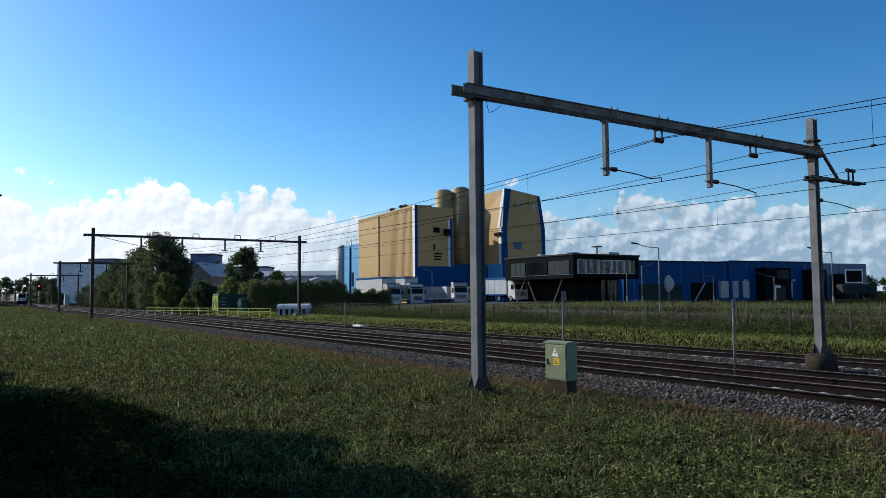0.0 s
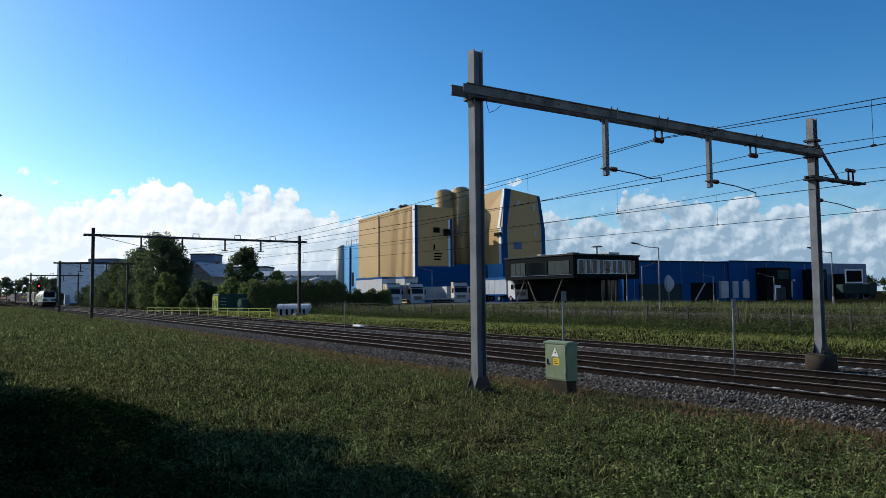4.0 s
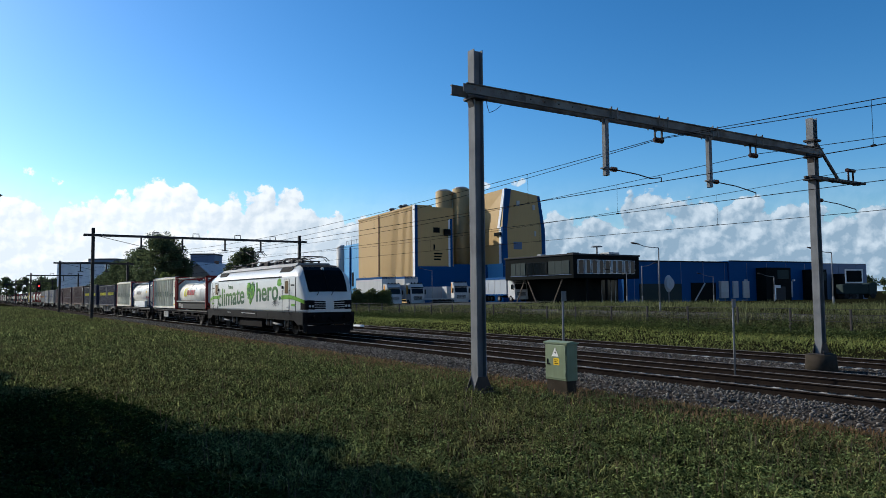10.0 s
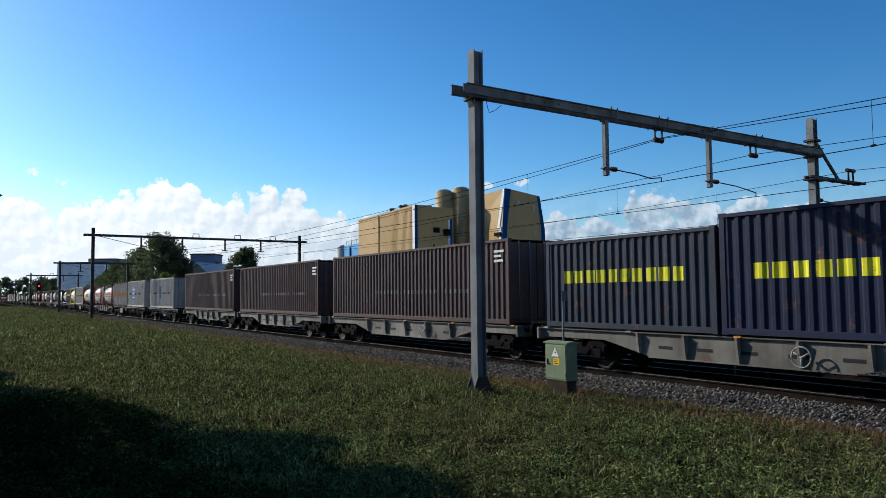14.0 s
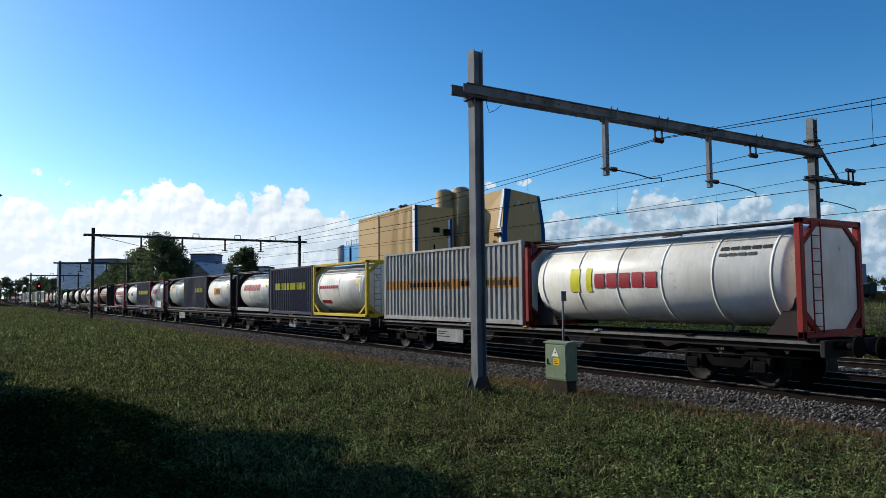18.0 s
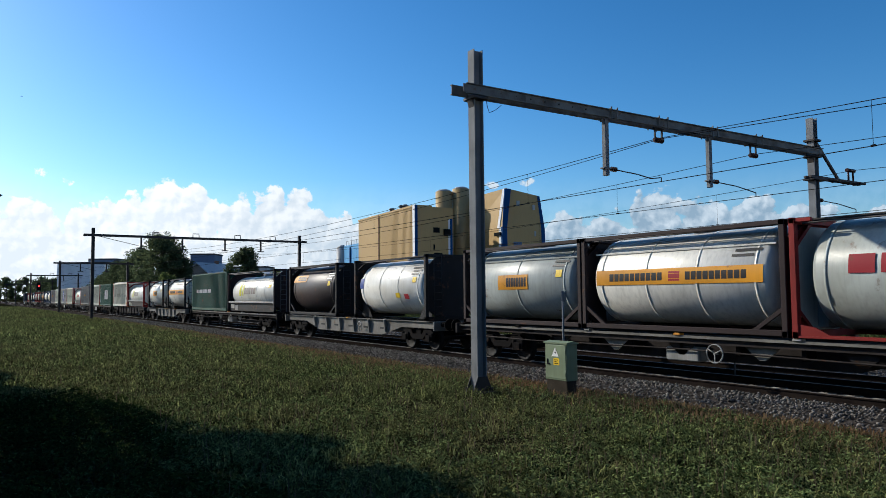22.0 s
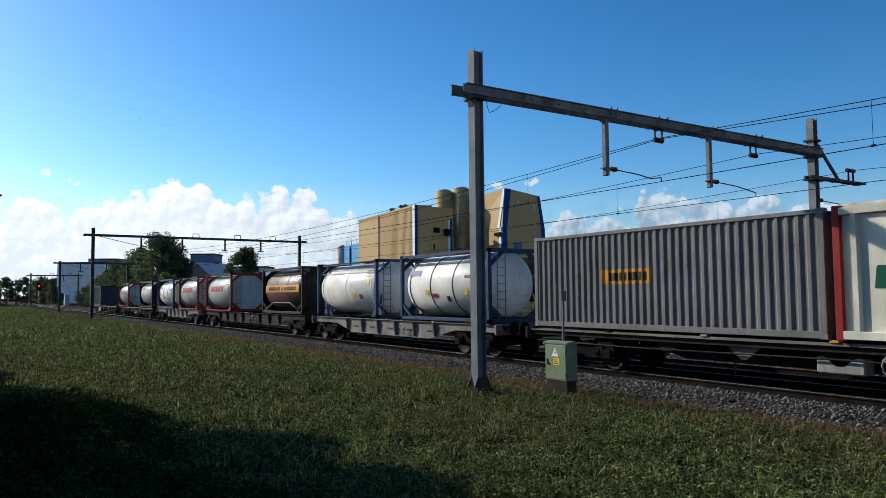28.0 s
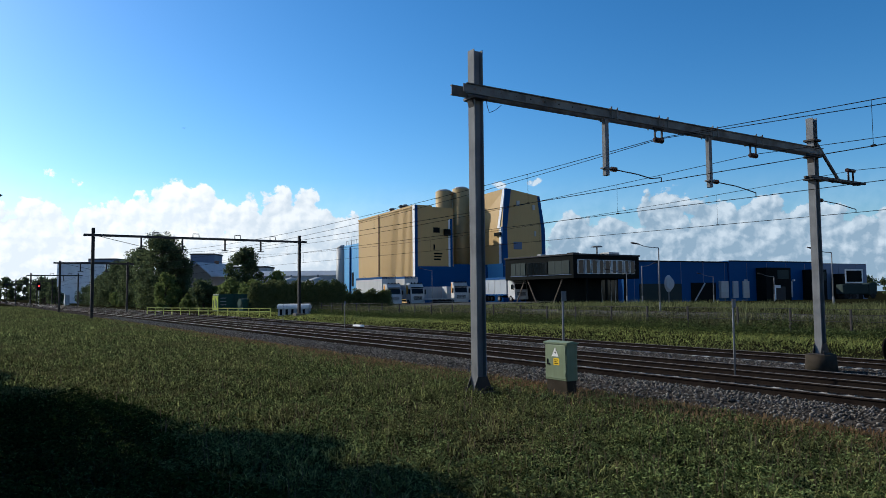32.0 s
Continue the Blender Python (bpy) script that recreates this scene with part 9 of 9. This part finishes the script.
GREEN_BIN = mat("green_box_paint", rgb(0.018, 0.06, 0.04), rgb(0.012, 0.04, 0.03), 0.5, 0, 1, 15, 0.05, streak=0.2)
LIME = mat("lime_panel", rgb(0.40, 0.48, 0.05), rgb(0.3, 0.36, 0.05), 0.5)
gb = thing("equipment_container", "dark green equipment container with lime end panel", "container", pose(-109.6, 33.4, 0, 0, 0, 100))
part("body", Shape().box(-2.7, 2.0, -1.0, 1.0, 0, 2.5, 0.05), GREEN_BIN, gb)
part("end_panel", Shape().box(-2.74, -2.7, -0.92, 0.92, 0.2, 2.3), LIME, gb, "lime end panel")
for k in range(3):
    part("dark_mark", Shape().box(-2.75, -2.74, -0.62 + 0.5 * k, -0.38 + 0.5 * k, 0.5 + 0.3 * (k % 2), 1.6 + 0.3 * (k % 2)), GREEN_BIN, gb)
for k in range(4):
    part("rung", Shape().box(-2.4, -1.5, -1.06, -1.0, 0.4 + 0.5 * k, 0.48 + 0.5 * k), PALE_CLAD, gb)
for k in range(4):
    part("side_fold", Shape().box(-0.4 + 0.55 * k, -0.2 + 0.55 * k, -1.05, -1.0, 0.2, 2.3), GREEN_BIN, gb)
bn = thing("green_bin", "dark green bin with a rounded lid", "bin", pose(-103.6, 33.6, 0, 0, 0, 100))
part("body", Shape().prism([(-0.9, 0.1), (0.9, 0.1), (1.05, 1.3), (-1.05, 1.3)], "y", -0.7, 0.7), GREEN_BIN, bn)
part("lid", Shape().tube((-1.05, 0, 1.3), (1.05, 0, 1.3), 0.55, n=14), GREEN_BIN, bn)
sg = thing("railway_signal", "striped signal post with black head and red lamp", "signal", Matrix.Translation((-262.8, 18.4, 0)))
part("post", Shape().tube((0, 0, -0.5), (0, 0, 5.0), 0.12, n=8), PALE_CLAD, sg)
for k in range(3):
    part("stripe", Shape().tube((0, 0, 0.3 + 1.0 * k), (0, 0, 0.8 + 1.0 * k), 0.13, n=8), BLACK, sg)
hd = part("head", Shape().box(-0.3, 0.3, -0.62, 0.62, 4.6, 7.2, 0.1), BLACK, sg)
part("lamp", Shape().tube((0.3, 0, 6.0), (0.36, 0, 6.0), 0.2, n=12), glow("red_signal_lamp", rgb(1.0, 0.03, 0.03), 6.0), hd, "glowing red lamp")
rc = thing("relay_cabinet", "pale tall trackside cabinet far off", "cabinet", Matrix.Translation((-255.0, 25.6, 0)))
part("body", Shape().box(-1.0, 1.0, -0.7, 0.7, 0, 3.2, 0.05), SHED_W, rc)
part("door", Shape().box(1.0, 1.04, -0.6, 0.6, 0.2, 3.0), PALE_CLAD, rc)


# ------------------------------------------------------------------ houses and halls behind
def hall(x, y, turn, lx, ly, h, wall, roof, label, windows=0, gable=0.0, category="hall"):
    t = thing("hall_building", label, category, pose(x, y, 0, 0, 0, turn), "far halls")
    part("wall", Shape().box(-lx / 2, lx / 2, -ly / 2, ly / 2, -0.2, h), wall, t)
    if gable:
        part("roof", Shape().prism([(-ly / 2 - 0.5, h), (ly / 2 + 0.5, h), (0, h + gable)], "x", -lx / 2 - 0.4, lx / 2 + 0.4), roof, t)
    else:
        part("roof", Shape().box(-lx / 2 - 0.2, lx / 2 + 0.2, -ly / 2 - 0.2, ly / 2 + 0.2, h, h + 0.5), roof, t)
    for k in range(windows):
        w = lx / windows
        part("window", Shape().box(-lx / 2 + k * w + w * 0.25, -lx / 2 + k * w + w * 0.75, -ly / 2 - 0.06, -ly / 2, h * 0.55, h * 0.75), WINDOW, t)
    return t


hall(-345.0, 42.5, 57, 20, 12, 16.8, CLAD_WHITE, ROOF_DARK, "large pale flat-roofed hall far off", 0)
hall(-358.0, 52.5, 57, 12, 12, 19.1, BLUE_GREY, ROOF_DARK, "blue-grey hall behind the pale one", 0)
HOUSE_WALL = mat("grey_brown_render", rgb(0.27, 0.235, 0.20), rgb(0.21, 0.18, 0.155), 0.85, 0, 0.5, 12, 0.1)
# roof grey is raised: the sky's sheen is put into the colour
HOUSE_ROOF = mat("sky_sheen_roof_sheet", rgb(0.55, 0.56, 0.57), rgb(0.44, 0.45, 0.46), 0.7, 0, 0.5, 12, 0.1, streak=0.3)
house = thing("house", "grey-brown house with a pale tiled gable roof behind the trees", "house", pose(-169.5, 47.0, 0.35, 0, 0, 124))
part("wall", Shape().prism([(-3.7, -0.2), (3.7, -0.2), (3.7, 6.6), (0, 9.3), (-3.7, 6.6)], "x", -5, 5), HOUSE_WALL, house, "grey-brown walls with a plain gable")
for sy in (-1, 1):
    part("roof", Shape().prism([(0, 9.32), (0, 9.6), (sy * 4.2, 6.5), (sy * 4.2, 6.25)], "x", -5.35, 5.35), HOUSE_ROOF, house, "slope of grey roof sheets, paled for the sky's sheen")
part("window", Shape().box(-5.05, -5.0, -0.9, 0.9, 3.6, 4.9), WINDOW, house)
part("chimney", Shape().box(1.0, 1.7, -0.35, 0.35, 8.6, 10.1), BRICK, house)
hall(-264.2, 71.1, 57, 8.5, 9, 16.9, BLUE_GREY, ROOF_DARK, "tall blue-grey block behind the houses", 0)
hall(-237.7, 75.0, 57, 20, 10, 11.4, GREY_CLAD, ROOF_DARK, "grey hall behind the houses", 0)
hall(-210.1, 84.3, 57, 25, 10, 8.2, GREY_CLAD, GREY_CLAD, "long low grey hall with a shallow roof", 6, 1.6)
for k, (x, y) in enumerate(((-196, 76.5), (-190, 82), (-200, 72))):
    tk = thing("storage_tank", "squat pale storage tank with a conical roof", "tank", Matrix.Translation((x, y, 0)), "storage tanks")
    part("shell", Shape().tube((0, 0, 0), (0, 0, 6.2), 3.6, n=28), PALE_CLAD, tk)
    part("roof", Shape().tube((0, 0, 6.2), (0, 0, 7.4), 3.7, 0.4, n=28), PALE_CLAD, tk)
    part("vent", Shape().tube((0, 0, 7.3), (0, 0, 8.1), 0.3, n=8), STEEL_GALV, tk)

# ------------------------------------------------------------------ sky
cl = bpy.data.materials.new("cloud_bank")
cl.use_nodes = True
n_, l_ = cl.node_tree.nodes, cl.node_tree.links
n_.remove(n_["Principled BSDF"])


def math_node(op, a_, b_=None, clamp=False):
    m = n_.new("ShaderNodeMath")
    m.operation, m.use_clamp = op, clamp
    for k, v in enumerate((a_, b_)):
        if v is None:
            continue
        if isinstance(v, (int, float)):
            m.inputs[k].default_value = v
        else:
            l_.new(v, m.inputs[k])
    return m.outputs[0]


uv = n_.new("ShaderNodeUVMap")
uv.uv_map = "sky"
sep = n_.new("ShaderNodeSeparateXYZ")
l_.new(uv.outputs[0], sep.inputs[0])
az, el = sep.outputs["X"], sep.outputs["Y"]
warp = n_.new("ShaderNodeTexNoise")
warp.inputs["Scale"].default_value, warp.inputs["Detail"].default_value = 0.55, 8
warp.inputs["Roughness"].default_value = 0.62
l_.new(uv.outputs[0], warp.inputs["Vector"])
# heaps of cloud: azimuth of the heart, height of the top, half width, strength
total = None
for a0, top_, wa, st_ in ((-33.5, 6.6, 3.6, 1.05), (-30.0, 7.3, 2.4, 1.05), (-26.6, 6.6, 2.2, 1.05), (-24.4, 7.6, 2.2, 1.05), (-21.2, 8.9, 2.0, 1.08), (-19.0, 8.7, 1.8, 1.08), (-16.4, 7.5, 2.2, 1.05),
                          (-13.7, 8.5, 1.9, 1.08), (-11.8, 8.3, 1.6, 1.06), (-9.3, 7.0, 2.2, 1.02), (-6.0, 6.0, 3.0, 0.98), (9.6, 6.7, 2.2, 0.98), (12.6, 6.3, 2.8, 0.98), (16.2, 7.9, 2.4, 1.0), (19.6, 7.2, 2.6, 1.0),
                          (23.0, 7.0, 2.8, 1.0), (26.6, 6.4, 3.0, 1.0), (30.5, 5.8, 3.4, 1.0), (36.0, 6.0, 4.0, 1.0)):
    dx = math_node("DIVIDE", math_node("SUBTRACT", az, a0), wa)
    dy = math_node("DIVIDE", math_node("MAXIMUM", math_node("SUBTRACT", el, 2.0), 0.0), (top_ - 2.0) / 0.92)
    d2 = math_node("ADD", math_node("MULTIPLY", math_node("MULTIPLY", dx, dx), 0.6), math_node("MULTIPLY", dy, dy))
    v = math_node("MULTIPLY", math_node("SUBTRACT", 1.28, math_node("MULTIPLY", d2, 0.80)), st_)
    total = v if total is None else math_node("MAXIMUM", total, v)
for a0, e0, wa, we, st_ in ((-30.3, 8.5, 1.3, 0.9, 0.80), (-27.8, 8.0, 0.8, 0.6, 0.74), (3.4, 8.6, 1.0, 0.6, 0.72), (6.2, 8.8, 1.4, 0.6, 0.70)):
    dx = math_node("DIVIDE", math_node("SUBTRACT", az, a0), wa)
    dy = math_node("DIVIDE", math_node("SUBTRACT", el, e0), we)
    d2 = math_node("ADD", math_node("MULTIPLY", dx, dx), math_node("MULTIPLY", dy, dy))
    total = math_node("MAXIMUM", total, math_node("MULTIPLY", math_node("SUBTRACT", 1.0, math_node("MULTIPLY", d2, 0.55)), st_))
# unseen heaps round the rest of the rim, added so their glow whitens the fill
away = n_.new("ShaderNodeMapRange")
away.inputs["From Min"].default_value, away.inputs["From Max"].default_value = 42.0, 60.0
l_.new(math_node("ABSOLUTE", az), away.inputs["Value"])
ring = math_node("DIVIDE", math_node("SUBTRACT", el, 5.0), 7.0)
ring = math_node("MULTIPLY", math_node("SUBTRACT", 0.98, math_node("MULTIPLY", math_node("MULTIPLY", ring, ring), 0.5)), away.outputs[0])
total = math_node("MAXIMUM", total, ring)


def billow(du, dv):
    """Round swellings of three sizes, looked up a little aside for the side that faces the sun."""
    mp = n_.new("ShaderNodeMapping")
    mp.inputs["Location"].default_value = (du, dv, 0)
    l_.new(uv.outputs[0], mp.inputs["Vector"])
    bend = n_.new("ShaderNodeVectorMath")
    bend.operation = "MULTIPLY_ADD"
    l_.new(warp.outputs["Color"], bend.inputs[0])
    bend.inputs[1].default_value = (0.9, 0.9, 0)
    l_.new(mp.outputs[0], bend.inputs[2])
    vo = n_.new("ShaderNodeTexVoronoi")
    vo.feature, vo.voronoi_dimensions = "SMOOTH_F1", "2D"
    vo.inputs["Scale"].default_value, vo.inputs["Detail"].default_value, vo.inputs["Roughness"].default_value = 0.50, 3.0, 0.42
    vo.inputs["Lacunarity"].default_value, vo.inputs["Smoothness"].default_value = 2.3, 0.35
    l_.new(bend.outputs[0], vo.inputs["Vector"])
    return math_node("SUBTRACT", 0.40, vo.outputs["Distance"])


puff = billow(0, 0)
lit = math_node("ADD", 0.5, math_node("MULTIPLY", math_node("SUBTRACT", puff, billow(-0.25, 0.35)), 0.9), True)
dens = math_node("ADD", total, math_node("ADD", math_node("MULTIPLY", math_node("SUBTRACT", warp.outputs["Fac"], 0.5), 0.75), math_node("MULTIPLY", puff, 0.45)))
cov = n_.new("ShaderNodeMapRange")
cov.interpolation_type = "SMOOTHSTEP"
cov.inputs["From Min"].default_value, cov.inputs["From Max"].default_value = 0.50, 0.61
l_.new(dens, cov.inputs["Value"])
haze = n_.new("ShaderNodeMapRange")
haze.inputs["From Min"].default_value, haze.inputs["From Max"].default_value = 9.0, -1.0
haze.inputs["To Max"].default_value = 0.5
l_.new(el, haze.inputs["Value"])
cover = math_node("MAXIMUM", cov.outputs[0], haze.outputs[0], True)
# lit tops, greyer undersides; towards the sun the clouds are whiter
shade = n_.new("ShaderNodeMapRange")
shade.inputs["From Min"].default_value, shade.inputs["From Max"].default_value = 0.35, 0.85
l_.new(math_node("ADD", lit, math_node("MULTIPLY", math_node("SUBTRACT", el, 4.0), 0.05)), shade.inputs["Value"])
sunward = n_.new("ShaderNodeMapRange")
sunward.inputs["From Min"].default_value, sunward.inputs["From Max"].default_value = 8.0, -22.0
l_.new(az, sunward.inputs["Value"])
mixc = n_.new("ShaderNodeMix")
mixc.data_type = "RGBA"
mixc.inputs["A"].default_value, mixc.inputs["B"].default_value = rgb(0.30, 0.42, 0.53), rgb(0.64, 0.73, 0.80)
l_.new(shade.outputs[0], mixc.inputs["Factor"])
mixs = n_.new("ShaderNodeMix")
mixs.data_type = "RGBA"
l_.new(math_node("MULTIPLY", math_node("MAXIMUM", sunward.outputs[0], away.outputs[0]), 0.97), mixs.inputs["Factor"])
l_.new(mixc.outputs["Result"], mixs.inputs["A"])
sunlit = n_.new("ShaderNodeMix")
sunlit.data_type = "RGBA"
sunlit.inputs["A"].default_value, sunlit.inputs["B"].default_value = rgb(0.87, 0.925, 0.965), rgb(1.10, 1.09, 1.06)
l_.new(shade.outputs[0], sunlit.inputs["Factor"])
l_.new(sunlit.outputs["Result"], mixs.inputs["B"])
em, tp, mxs = n_.new("ShaderNodeEmission"), n_.new("ShaderNodeBsdfTransparent"), n_.new("ShaderNodeMixShader")
l_.new(mixs.outputs["Result"], em.inputs["Color"])
em.inputs["Strength"].default_value = 1.0
l_.new(cover, mxs.inputs[0])
l_.new(tp.outputs[0], mxs.inputs[1])
l_.new(em.outputs[0], mxs.inputs[2])
l_.new(mxs.outputs[0], n_["Material Output"].inputs["Surface"])
R = 3000.0
bm = bmesh.new()
layer = bm.loops.layers.uv.new("sky")
f0 = math.atan2(0.5470, -0.8371)           # the way the view looks, as an angle from +x
cols = []
for i in range(145):
    a_ = -180 + 2.5 * i                       # degrees to the right of the view
    col_ = []
    for e in (-0.6, 3, 7, 12, 17):
        th = f0 - math.radians(a_)
        col_.append((bm.verts.new((R * math.cos(th), R * math.sin(th), 2.17 + R * math.tan(math.radians(e)))), a_, e))
    cols.append(col_)
for i in range(144):
    for j in range(4):
        q = [cols[i][j], cols[i + 1][j], cols[i + 1][j + 1], cols[i][j + 1]]
        fc = bm.faces.new([c[0] for c in q])
        for lp, c in zip(fc.loops, q):
            lp[layer].uv = (c[1], c[2])
me = bpy.data.meshes.new("cloud_backdrop")
bm.to_mesh(me)
bm.free()
me.materials.append(cl)
clouds = tagged(new("cloud_backdrop", me), "bank of white cumulus clouds low over the horizon", "clouds", kind="structure")

plane = thing("aeroplane", "tiny dark aeroplane high in the sky", "aeroplane")
PLANE_M = mat("plane_grey", rgb(0.10, 0.11, 0.12))
part("fuselage", Shape().tube((-3.6, 0, 0), (2.6, 0, 0), 0.5, 0.6, n=12).tube((2.6, 0, 0), (4.0, 0, -0.1), 0.6, 0.2, n=12).tube((-3.6, 0, 0), (-5.2, 0, 0.3), 0.5, 0.12, n=12), PLANE_M, plane)
for sy in (-1, 1):
    part("wing", Shape().prism([(1.2, sy * 0.4), (-0.2, sy * 0.4), (-0.4, sy * 5.2), (0.6, sy * 5.2)], "z", -0.2, 0.0), PLANE_M, plane)
    part("tailplane", Shape().prism([(-4.2, sy * 0.2), (-5.0, sy * 0.2), (-5.1, sy * 1.8), (-4.5, sy * 1.8)], "z", 0.3, 0.4), PLANE_M, plane)
part("fin", Shape().prism([(-4.0, 0.4), (-5.2, 0.4), (-5.5, 1.9), (-4.9, 1.9)], "y", -0.08, 0.08), PLANE_M, plane)


def motions():
    """The train runs at an even pace; the cloud bank drifts; the aeroplane crosses the sky."""
    times = (0.0, 0.1, 1.0, 8.0, 16.0, 24.0, 31.0, 31.9, 32.0)
    for ob, x in moving:
        walk(ob, [(t, Matrix.Translation((x + SPEED * t, C1, 0))) for t in times])
    walk(clouds, [(t, Matrix.Rotation(math.radians(0.9 - 1.8 * t / 32.0), 4, "Z")) for t in (0.0, 0.5, 8.0, 16.0, 24.0, 31.5, 32.0)])
    rows = []
    for t, side, up in ((0.0, -62.0, 16.5), (0.5, -61.4, 16.45), (15.0, -42.0, 14.6), (22.0, -30.5, 13.7), (24.0, -27.7, 13.5), (25.5, -25.6, 13.3), (27.5, -23.4, 13.05), (29.0, -22.0, 12.85), (31.0, -20.5, 12.6), (32.0, -19.8, 12.5)):
        th = f0 - math.radians(side)         # side: degrees to the right of the view; up: degrees over the horizon
        d = 2600.0
        rows.append((t, pose(d * math.cos(th), d * math.sin(th), 2.2 + d * math.tan(math.radians(up)), 0, 0, math.degrees(th) - 100)))
    walk(plane, rows)


motions()
